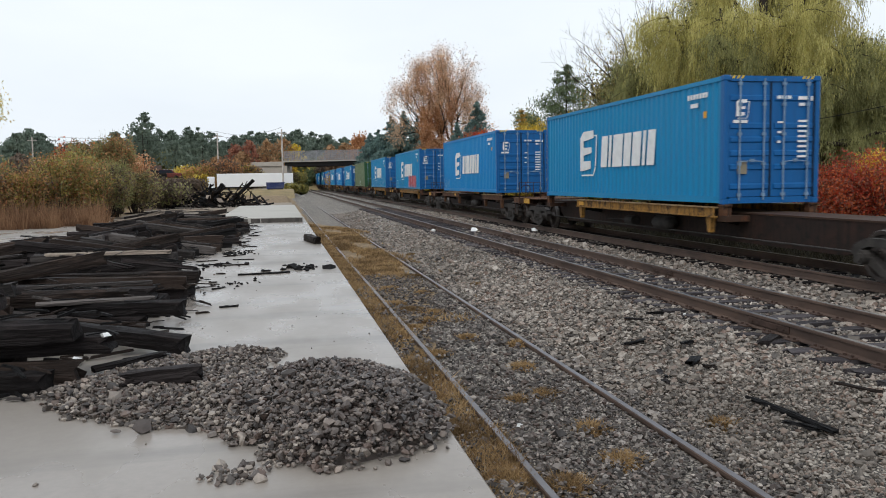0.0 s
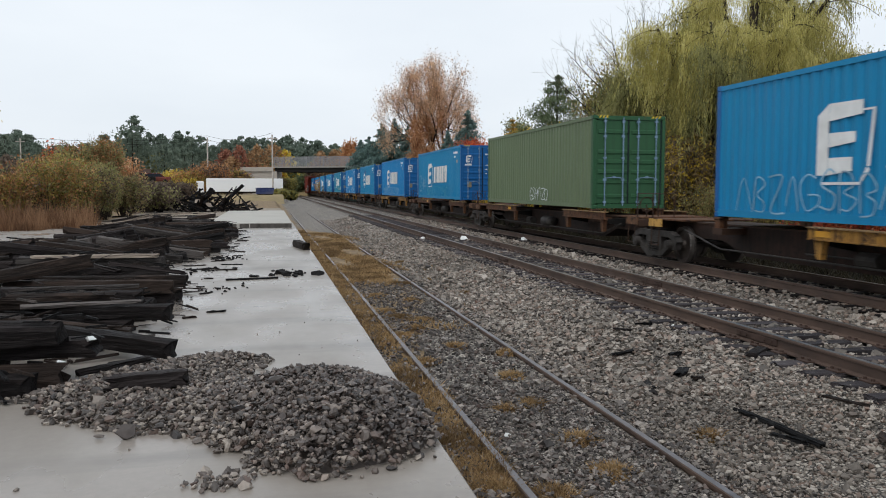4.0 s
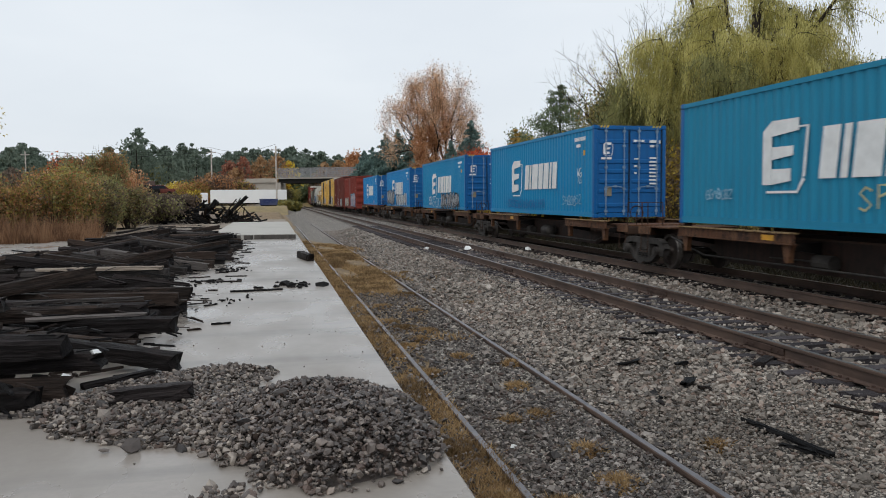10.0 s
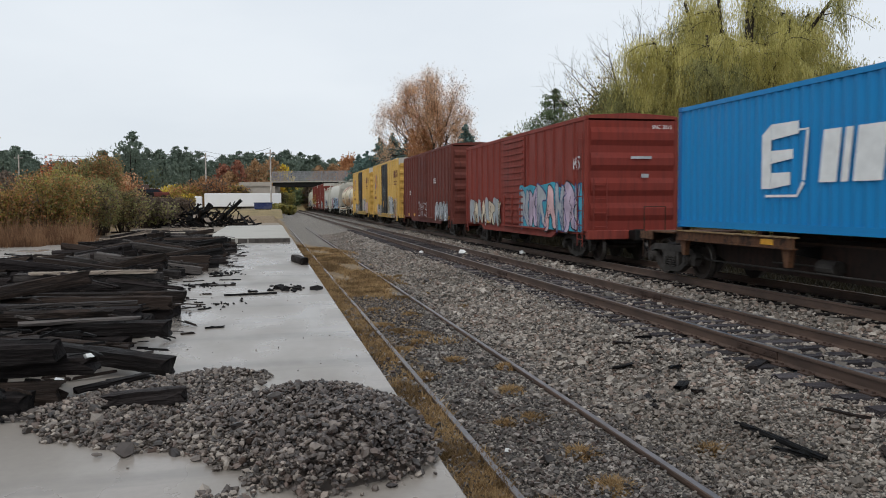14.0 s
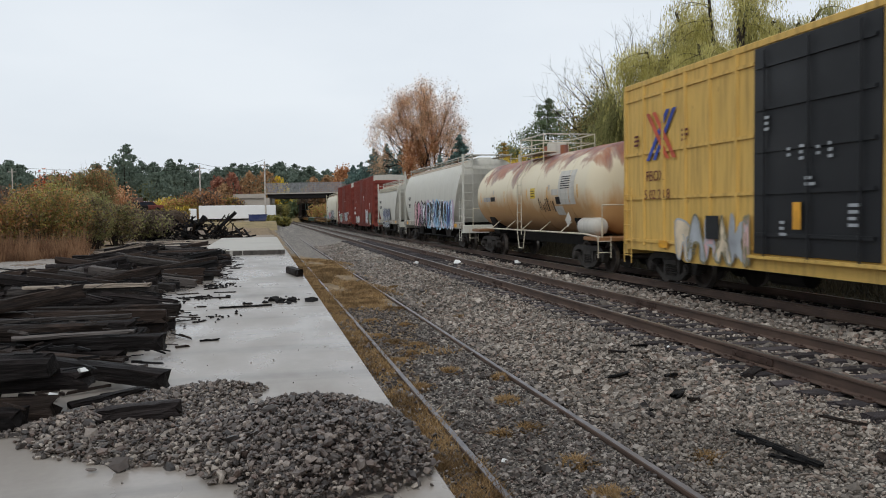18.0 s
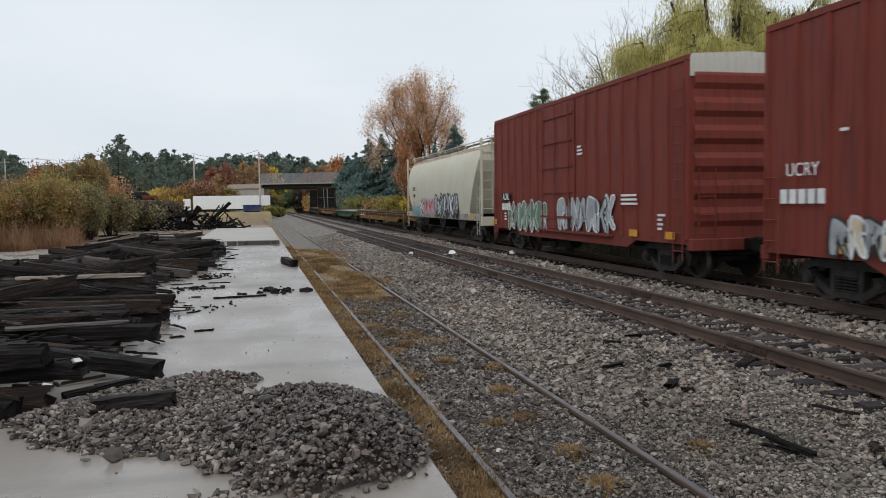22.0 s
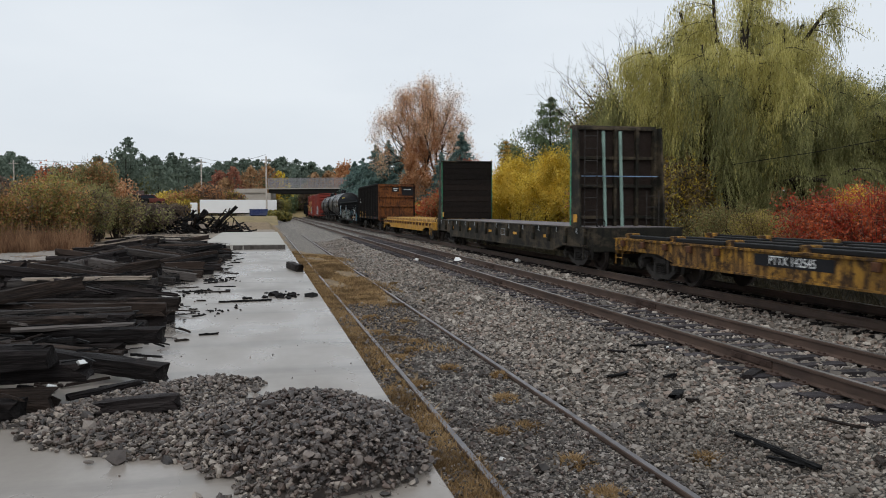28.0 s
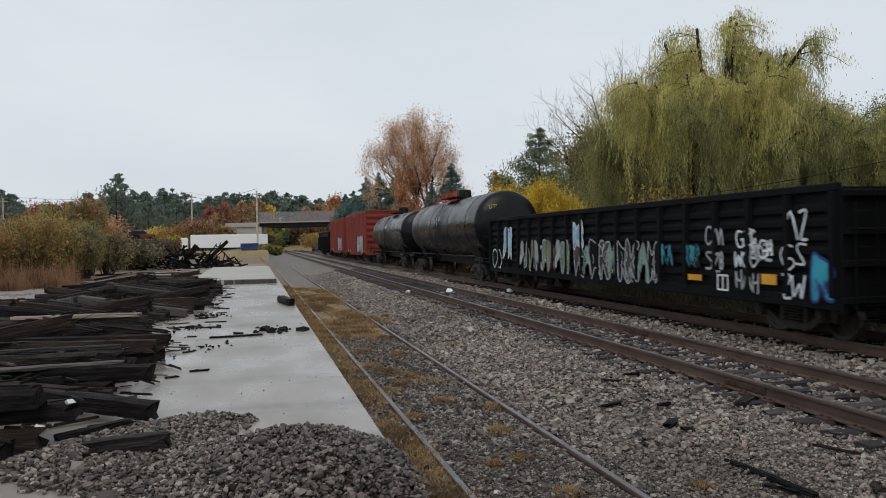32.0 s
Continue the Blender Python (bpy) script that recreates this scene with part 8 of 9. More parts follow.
# ---------------------------------------------------------------- road bridge, poles and yard beyond
def bridge():
    """A skew road bridge over the tracks: abutments, girders, deck, parapet and mesh fence."""
    b = thing("road_bridge", "old concrete and steel road bridge with a mesh fence crossing the tracks", "bridge", kind="structure")
    m = pose(3.4, 195, -0.75, 0, 0, -24)
    conc, steel = M["old_concrete"], M["girder"]
    part("abutment", MB().cbox(-8.5, 0, -4, -2.4, -1, 6.5, 0.05, m), conc, b, "stained concrete abutment")
    part("abutment_return", MB().cbox(-8.5, -3.2, -2.4, 6.5, -1, 6.5, 0.05, m), conc, b)
    part("wing_wall", MB().prism([(-16, 1.5), (-8.5, -1), (-8.5, 7.0), (-16, 6.4)], -4.1, -3.5, "y", m), conc, b)
    part("embankment", MB().prism([(-3.4, 6.0), (6, 6.0), (13, -1), (-13, -1)], -90, -8.6, "x", m), M["hill"], b)
    for i in range(5):
        y = -3.6 + 2.4 * i
        part("girder", MB().box(-0.6, 40, y - 0.2, y + 0.2, 6.35, 7.35, m), steel, b, "dark steel girder")
    part("deck", MB().box(-0.8, 46, -4.3, 6.8, 7.35, 7.6, m), conc, b)
    part("parapet", MB().cbox(-9, -0.8, -4.35, -4.1, 6.5, 7.5, 0.03, m), conc, b)
    for i in range(24):
        x = -0.5 + 2.0 * i
        part("fence_post", MB().box(x - 0.05, x + 0.05, -4.25, -4.15, 7.6, 9.9, m), M["fence"], b)
    for i in range(5):
        part("fence_rail", MB().box(-0.5, 45, -4.22, -4.18, 7.9 + 0.48 * i, 7.97 + 0.48 * i, m), M["fence"], b)
    mesh = MB()
    for i in range(240):
        x = -0.5 + 46 * i / 240
        mesh.box(x, x + 0.1, -4.21, -4.19, 7.6, 9.85, m)
    tagged(part("fence_mesh", mesh, M["fence"], b, "grey wire mesh"), kind="stuff")
    part("far_abutment", MB().cbox(30, 46, -4, 6.5, -1, 6.5, 0.05, m), conc, b)
    part("far_bank", MB().prism([(46, 6.0), (120, 6.0), (120, -1), (46, -1)], -4, 6, "y", m), M["hill"], b)


M["old_concrete"] = concrete("stained_old_concrete", False, (0.40, 0.36, 0.31))
M["girder"] = plain("dark_girder_paint", (0.012, 0.011, 0.010), 0.7)
M["fence"] = plain("dull_grey_fence", (0.24, 0.24, 0.25), 0.6)
bridge()
for i, (x, y, h, r, mats, hue) in enumerate(((-13.6, 190, 7.0, 3.2, ["brownleaf", "twig", "orange"], "rust-brown"), (-9.6, 188, 6.6, 2.6, ["brownleaf", "twig", "shrub"], "rust-brown"), (-6.6, 187, 5.4, 2.0, ["shrub", "twig"], "olive"),
                                             (2.6, 199, 5.2, 1.8, ["shrub_dark", "twig"], "dark olive"), (5.4, 206, 5.0, 2.2, ["shrub_dark", "shrub"], "dark olive"))):
    shrub("roadside_shrub", hue + " autumn shrub growing beside the concrete bridge", x, y, h, r, mats, 700 + i, n=2600, size=0.3, twigs=30, group="shrubs beside the bridge")
M["pole"] = plain("grey_utility_pole", (0.44, 0.40, 0.36), 0.9, 0, 0.3, 1.5)


def poles():
    spots = (("utility_pole", 1.25, 172, 13.6), ("utility_pole", -3.1, 205, 14.8), ("utility_pole", -14.5, 230, 15.0))
    tops = []
    for nm, bear, d, h in spots:
        x, y = polar(bear - 1.0, d)
        p = thing(nm, "tall weathered wooden utility pole with a crossarm", "utility pole", pose(x, y, -0.6), "utility poles")
        part("pole", MB().tube((0, 0, 0), (0, 0, h), 0.2, 0.15, n=10), M["pole"], p)
        part("crossarm", MB().box(-1.1, 1.1, -0.06, 0.06, h - 0.9, h - 0.76), M["pole"], p)
        for q in (-0.9, 0, 0.9):
            part("insulator", MB().lathe([(0.0, 0.2), (0.05, 0.18), (0.06, 0.0)], 8, pose(q, 0, h - 0.76)), M["fence"], p)
        tops.append((x, y, h - 0.6 - 0.5))
    for i, (a, b) in enumerate(zip(tops, tops[1:])):
        w = MB()
        for o in (0.0, 0.9):
            pts = []
            for k in range(13):
                f = k / 12
                pts.append((a[0] + (b[0] - a[0]) * f, a[1] + (b[1] - a[1]) * f, a[2] + o + (b[2] - a[2]) * f - 1.2 * 4 * f * (1 - f)))
            w.path(pts, 0.03, 4)
        thing("power_line", "thin wires slung between the poles", "cable", mb=w, material=M["girder"])


poles()


def yard_things():
    # white lorry trailer with its tractor
    x, y = polar(-2.4, 176)
    t = thing("lorry", "white semi-trailer lorry parked beyond the yard", "truck", pose(x, y, 0.0, 0, 0, 3))
    part("trailer_body", MB().cbox(-5.6, 10.2, -1.3, 1.3, 1.1, 3.9, 0.06), M["lorry_white"], t)
    part("chassis", MB().box(-5.5, 9.8, -1.0, 1.0, 0.85, 1.1), M["under"], t)
    part("cab", MB().cbox(-8.3, -6.1, -1.2, 1.2, 0.9, 3.3, 0.12).cbox(-9.8, -8.3, -1.1, 1.1, 0.8, 1.9, 0.12), M["lorry_white"], t)
    part("windscreen", MB().box(-8.32, -8.28, -0.95, 0.95, 2.0, 2.9), M["seal"], t)
    for q in (-9.2, -7.2, -6.3, 7.6, 8.8):
        for s in (-1, 1):
            part("wheel", MB().lathe([(0.0, 0.14), (0.3, 0.15), (0.5, 0.12), (0.5, -0.12), (0.3, -0.15), (0, -0.14)], 16, pose(q, s * 1.1, 0.5, 90)), M["black"], t)
    x, y = polar(-0.3, 140)
    d = thing("dumpster", "dark blue steel skip standing by the pole", "skip", pose(x, y, 0.73, 0, 0, 4) @ Matrix.Diagonal((0.78, 0.9, 0.72, 1)))
    part("bin", MB().prism([(-1.9, 0.2), (1.7, 0.2), (1.9, 1.6), (-1.9, 1.6)], -1.0, 1.0, "y"), M["skip_blue"], d)
    for i in range(6):
        part("rib", MB().box(-1.6 + 0.62 * i, -1.52 + 0.62 * i, -1.08, -1.0, 0.3, 1.5), M["skip_blue"], d)
    part("rim", MB().cbox(-2.0, 2.0, -1.08, 1.08, 1.55, 1.68, 0.03), M["skip_blue"], d)
    part("skids", MB().box(-1.7, 1.6, -0.8, -0.6, 0.0, 0.2).box(-1.7, 1.6, 0.6, 0.8, 0.0, 0.2), M["under"], d)
    thing("yard_bank", "low grassy bank under the skip and lorry", "ground", kind="structure", mb=MB().prism([(120, -0.6), (132, 0.72), (146, 0.74), (168, 0.0), (190, 0.0), (196, -0.6)], -18, 2.2, "x"), material=M["hill"])
    # house and cars by the thicket
    x, y = polar(-9.7, 132)
    h = thing("house", "low grey house with a rust-brown roof among the trees", "house", pose(x, y, 1.2, 0, 0, 6))
    part("wall", MB().box(-4, 4, -3, 3, -1.2, 2.2), M["cream"], h)
    part("roof", MB().prism([(-3.4, 2.1), (3.4, 2.1), (0, 3.6)], -4.4, 4.4, "x"), M["dark_rust"], h)
    for q in (-2.4, 0, 2.2):
        part("window", MB().box(q - 0.5, q + 0.5, -3.04, -2.98, 0.3, 1.4), M["seal"], h)
    for b, dd, col in ((-8.55, 118, "under"), (-7.55, 120, "brown"), (-11.5, 120, "girder")):
        x, y = polar(b, dd)
        c = thing("parked_car", "parked car half hidden by the thicket", "car", pose(x, y, 2.5, 0, 0, 5), "parked cars")
        part("body", MB().cbox(-2.2, 2.2, -0.85, 0.85, 0.3, 0.95, 0.12).prism([(-1.5, 0.9), (1.4, 0.9), (0.8, 1.45), (-0.9, 1.45)], -0.75, 0.75, "y"), M[col], c)
        part("window", MB().prism([(-1.25, 0.98), (1.1, 0.98), (0.7, 1.38), (-0.8, 1.38)], -0.77, 0.77, "y"), M["seal"], c)
        for q in (-1.4, 1.4):
            for s in (-1, 1):
                part("wheel", MB().lathe([(0.0, 0.1), (0.3, 0.1), (0.32, 0.06), (0.32, -0.06), (0.3, -0.1), (0, -0.1)], 14, pose(q, s * 0.78, 0.32, 90)), M["black"], c)
    thing("parking_bank", "grassy bank under the parked cars", "ground", kind="structure", mb=MB().prism([(-60, -1), (-9, -1), (-14.2, 2.5), (-60, 2.5)], 112, 140, "y"), material=M["hill"])


M["skip_blue"] = paint("skip_blue", (0.012, 0.03, 0.13), 0.1)
yard_things()


# ---------------------------------------------------------------- foreground: stones, timber, grass
CORNERS = np.array([(-1, -1, -1), (1, -1, -1), (1, 1, -1), (-1, 1, -1), (-1, -1, 1), (1, -1, 1), (1, 1, 1), (-1, 1, 1)], float)
SIDES = np.array([(0, 3, 2, 1), (4, 5, 6, 7), (0, 1, 5, 4), (1, 2, 6, 5), (2, 3, 7, 6), (3, 0, 4, 7)])


def stones(points, sizes, rng):
    """Broken stones: cubes with jittered corners, turned at random, one for each point."""
    n = len(points)
    c = CORNERS[None] * rng.uniform(0.45, 1.15, (n, 8, 3)) * rng.uniform(0.55, 1.15, (n, 1, 3))
    q = rng.normal(size=(n, 4))
    q /= np.linalg.norm(q, axis=1, keepdims=True)
    w, x, y, z = q.T
    r = np.stack([1 - 2 * (y * y + z * z), 2 * (x * y - z * w), 2 * (x * z + y * w), 2 * (x * y + z * w), 1 - 2 * (x * x + z * z), 2 * (y * z - x * w), 2 * (x * z - y * w), 2 * (y * z + x * w), 1 - 2 * (x * x + y * y)], 1).reshape(n, 3, 3)
    v = np.einsum("nij,nkj->nki", r, c) * (sizes[:, None, None] / 2)
    v[:, :, 2] *= 0.75
    v += points[:, None, :]
    f = SIDES[None] + 8 * np.arange(n)[:, None, None]
    return v.reshape(-1, 3), f.reshape(-1, 4)


ICO = np.array([(0, 0.53, 0.85), (0, -0.53, 0.85), (0, 0.53, -0.85), (0, -0.53, -0.85), (0.53, 0.85, 0), (-0.53, 0.85, 0), (0.53, -0.85, 0), (-0.53, -0.85, 0), (0.85, 0, 0.53), (-0.85, 0, 0.53), (0.85, 0, -0.53), (-0.85, 0, -0.53)])
TRI = np.array([(0, 1, 8), (0, 8, 4), (0, 4, 5), (0, 5, 9), (0, 9, 1), (1, 6, 8), (8, 6, 10), (8, 10, 4), (4, 10, 2), (4, 2, 5), (5, 2, 11), (5, 11, 9), (9, 11, 7), (9, 7, 1), (1, 7, 6), (3, 10, 6), (3, 2, 10), (3, 11, 2), (3, 7, 11), (3, 6, 7)])


def pebbles(points, sizes, rng):
    """Rounder broken stones with jittered corners and flattened sides."""
    n = len(points)
    c = ICO[None] * rng.uniform(0.5, 1.3, (n, 12, 1)) * rng.uniform(0.45, 1.25, (n, 1, 3))
    q = rng.normal(size=(n, 4))
    q /= np.linalg.norm(q, axis=1, keepdims=True)
    w, x, y, z = q.T
    r = np.stack([1 - 2 * (y * y + z * z), 2 * (x * y - z * w), 2 * (x * z + y * w), 2 * (x * y + z * w), 1 - 2 * (x * x + z * z), 2 * (y * z - x * w), 2 * (x * z - y * w), 2 * (y * z + x * w), 1 - 2 * (x * x + y * y)], 1).reshape(n, 3, 3)
    v = np.einsum("nij,nkj->nki", r, c) * (sizes[:, None, None] / 2)
    v[:, :, 2] *= 0.8
    v += points[:, None, :]
    return v.reshape(-1, 3), (TRI[None] + 12 * np.arange(n)[:, None, None]).reshape(-1, 3)


def ballast_z(x, y):
    z = np.interp(x, [p[0] for p in SECTION], [p[1] for p in SECTION])
    return z + 0.03 * np.sin(x * 2.1 + y * 0.7) * np.sin(y * 0.9) * ((x > 3.6) & (x < 5.8))


def scatter_ballast():
    rng = np.random.default_rng(21)
    pts, sz = [], []
    for x0, x1, y0, y1, per, s in ((3.5, 6.25, 4.5, 9, 1150, 0.042), (3.5, 6.25, 9, 18, 560, 0.049), (3.5, 6.25, 18, 34, 210, 0.056), (3.4, 6.25, 34, 60, 80, 0.06), (7.95, 10.2, 40, 60, 70, 0.1), (6.5, 7.85, 5, 14, 420, 0.055), (6.5, 7.85, 14, 34, 200, 0.065),
                                   (7.95, 10.2, 7, 20, 270, 0.065), (7.95, 10.2, 20, 40, 100, 0.075), (1.3, 3.6, 3.6, 9, 950, 0.031), (1.3, 3.6, 9, 20, 300, 0.038), (10.4, 11.8, 9, 26, 160, 0.06)):
        n = int((x1 - x0) * (y1 - y0) * per)
        x, y = rng.uniform(x0, x1, n), rng.uniform(y0, y1, n)
        if x0 == 6.5:
            on = np.mod(y + 0.13, 0.52) < 0.26
            keep = ~on | (rng.random(n) < 0.16)
            x, y = x[keep], y[keep]
        if x0 == 1.3:
            keep = (np.abs(x - 1.91) > 0.075) & (np.abs(x - 3.417) > 0.075)
            x, y = x[keep], y[keep]
        z = ballast_z(x, y) + rng.uniform(-0.6, 0.95, len(x)) * s * np.interp(y, [12, 34, 60], [1.0, 0.6, 0.2]) - s * np.interp(y, [12, 60], [0, 0.25])
        pts.append(np.stack([x, y, z], 1))
        sz.append(s * 0.96 * rng.gamma(5, 1 / 5, len(x)))
    pts, sz = np.concatenate(pts), np.concatenate(sz)
    side = pts[:, 0] + rng.normal(0, 0.25, len(pts)) < 3.5
    v, f = stones(pts[side], sz[side], rng)
    tagged(new("siding_gravel", bulk_mesh("siding_gravel", v, f, M["cinder"])), "dark fine gravel between the rails of the siding", "gravel", kind="stuff")
    near = ~side & (pts[:, 1] < 8) & (pts[:, 0] < 6.3)
    v, f = pebbles(pts[near], sz[near] * 0.95, rng)
    tagged(new("ballast", bulk_mesh("ballast", v, f, M["ballast"])), "loose grey-brown crushed stone beside the siding", "ballast", kind="stuff")
    v, f = stones(pts[~side & ~near], sz[~side & ~near], rng)
    tagged(new("ballast", bulk_mesh("ballast", v, f, M["ballast"])), "loose grey crushed-stone ballast round the rails", "ballast", kind="stuff")


scatter_ballast()


EDGE = [(-2.1, 7.2), (-1.72, 6.45), (-1.26, 6.06), (-0.8, 5.86), (-0.52, 5.78), (-0.45, 5.48), (-0.24, 5.31), (-0.16, 5.05), (0.05, 4.84), (0.22, 4.76), (0.46, 4.77), (0.76, 4.89), (1.08, 5.12), (1.17, 5.5), (1.17, 6.5), (1.08, 6.9), (0.75, 7.0), (0.3, 7.05),
        (0.0, 7.2), (-0.25, 7.55), (-0.12, 8.0), (0.0, 8.3), (-0.3, 8.6), (-0.8, 8.52), (-1.3, 8.26), (-1.65, 7.75)]


def inside_edge(x, y):
    """Depth of each point inside the outline, negative outside."""
    d = np.full(len(x), 9.0)
    ins = np.zeros(len(x), bool)
    for (ax, ay), (bx, by) in zip(EDGE, EDGE[1:] + EDGE[:1]):
        t = np.clip(((x - ax) * (bx - ax) + (y - ay) * (by - ay)) / ((bx - ax) ** 2 + (by - ay) ** 2), 0, 1)
        d = np.minimum(d, np.hypot(x - ax - t * (bx - ax), y - ay - t * (by - ay)))
        ins ^= ((ay > y) != (by > y)) & (x < (bx - ax) * (y - ay) / (by - ay + 1e-12) + ax)
    return np.where(ins, d, -d)


def heap_height(x, y):
    """A broad flat-topped mound that rises from the outline and thins out to the left."""
    x, y = np.asarray(x, float), np.asarray(y, float)
    deep = inside_edge(x.ravel(), y.ravel()).reshape(x.shape)
    q = np.clip((x + 0.85) / 1.15, 0, 1)
    tall = 0.04 + 0.27 * q * q * (3 - 2 * q) * np.clip((7.15 - y) / 0.75, 0, 1)
    rise = np.clip(deep / 0.85, 0, 1)
    return tall * (1 - (1 - rise) ** 1.7) + 0.02 * np.sin(x * 7 + y * 2) * np.sin(y * 6) * rise


def gravel_heap():
    """A mound of broken stone on the slab and the paler spill beside it."""
    rng = np.random.default_rng(22)
    n = 110000
    x, y = rng.uniform(-2.3, 1.2, n), rng.uniform(4.4, 8.8, n)
    deep = inside_edge(x, y) + 0.07 * np.sin(x * 11 + y * 3) * np.sin(y * 9 - x * 4) + rng.normal(0, 0.03, n)
    lobe = 1.0 - ((x + 0.3) / 0.26) ** 2 - ((y - 4.86) / 0.2) ** 2 + rng.normal(0, 0.15, n)
    h = heap_height(x, y)
    cover = np.clip(deep / 0.12 + 0.35, 0, 1) ** 1.5
    cover = np.maximum(cover, (lobe > 0.2) * 0.3)
    mound = h > 0.085 + rng.normal(0, 0.025, n)
    keep = rng.random(n) < cover * np.where(mound, 0.38, 0.29)
    x, y, h, mound, deep = x[keep], y[keep], h[keep], mound[keep], deep[keep]
    z = 0.162 + h + rng.uniform(-0.034, 0.05, len(x)) * np.clip(deep / 0.15, 0.1, 1)
    size = 0.044 * rng.gamma(8, 1 / 8, len(x))
    gx, gy = np.meshgrid(np.linspace(-2.0, 1.12, 26), np.linspace(4.7, 8.5, 26))
    core = np.stack([gx, gy, 0.09 + np.maximum(heap_height(gx, gy), 0) * 0.97], 2).reshape(-1, 3)
    cf = np.array([(j * 26 + i, j * 26 + i + 1, (j + 1) * 26 + i + 1, (j + 1) * 26 + i) for j in range(25) for i in range(25)])
    p = np.stack([x, y, z], 1)
    cf = np.concatenate([cf[:, :3], cf[:, [0, 2, 3]]])
    v, f = pebbles(p[mound], size[mound], rng)
    tagged(new("gravel_heap", bulk_mesh("gravel_heap", np.concatenate([v, core]), np.concatenate([f, cf + len(v)]), M["gravel"])), "mound of wet broken grey stone heaped on the slab", "gravel", kind="stuff")
    v, f = pebbles(p[~mound], size[~mound], rng)
    m = 70
    xs, ys = rng.uniform(-3, 1.05, m), rng.uniform(3.6, 16, m)
    v2, f2 = pebbles(np.stack([xs, ys, np.full(m, 0.155)], 1), 0.022 * rng.gamma(3, 0.33, m), rng)
    tagged(new("gravel_spill", bulk_mesh("gravel_spill", np.concatenate([v, v2]), np.concatenate([f, f2 + len(v)]), M["spill"])), "thin layer of pale broken stone spilled beside the mound", "gravel", kind="stuff")
    for bx, by, s in ((-1.0, 5.86, 0.15), (-1.25, 6.2, 0.12), (-0.42, 4.95, 0.085), (-0.2, 4.78, 0.08), (-2.05, 7.0, 0.09), (-1.2, 5.88, 0.09), (-0.1, 7.85, 0.1)):
        v, f = pebbles(np.array([(0.0, 0, 0)]), np.array([s]), rng)
        ob = new("stone", bulk_mesh("stone", v, f, M["spill" if bx < -1.1 else "gravel"]))
        ob.matrix_basis = pose(bx, by, 0.15 + s * 0.25)
        tagged(ob, "larger broken stone at the edge of the heap", "stone", "larger stones")


gravel_heap()


def beam_mesh(name, length, w, h, seed, material, rough=0.02):
    """A weathered squared timber, hacked and split at its ends, lying along y."""
    rng = random.Random(seed)
    mb = MB()
    n = 14
    prof = [(-1, -1), (-0.35, -1.0), (0.35, -1.0), (1, -1), (1, -0.3), (1, 0.35), (1, 1), (0.4, 1), (-0.3, 1), (-1, 1), (-1, 0.3), (-1, -0.35)]
    ridge = [(rng.gauss(0, rough), rng.gauss(0, rough)) for _ in prof]
    ends = [[rng.uniform(0.0, 0.19) ** 2 * 6 * rng.choice((0, 0.4, 1)) for _ in prof] for _ in range(2)]
    bow, rings = rng.gauss(0, 0.02), []
    for i in range(n):
        q = i / (n - 1)
        ring = []
        for j, (sx, sz) in enumerate(prof):
            rx, rz = ridge[j]
            ridge[j] = (rx * 0.8 + rng.gauss(0, rough * 0.4), rz * 0.8 + rng.gauss(0, rough * 0.4))
            corner = 0.95 if abs(sx) == 1 and abs(sz) == 1 else 1.0
            y = -length / 2 + length * q + (ends[0][j] if i == 0 else -ends[1][j] if i == n - 1 else 0)
            ring.append((sx * w / 2 * corner + rx + bow * math.sin(q * 3.14), y, sz * h / 2 * corner + rz * 0.7))
        rings.append(ring)
    k = 12
    vs = [p for r in rings for p in r]
    fs = [(i * k + j, i * k + (j + 1) % k, (i + 1) * k + (j + 1) % k, (i + 1) * k + j) for i in range(n - 1) for j in range(k)]
    fs += [tuple(range(k))[::-1], tuple(range((n - 1) * k, n * k))]
    return mb.add(vs, fs).mesh(name, material)


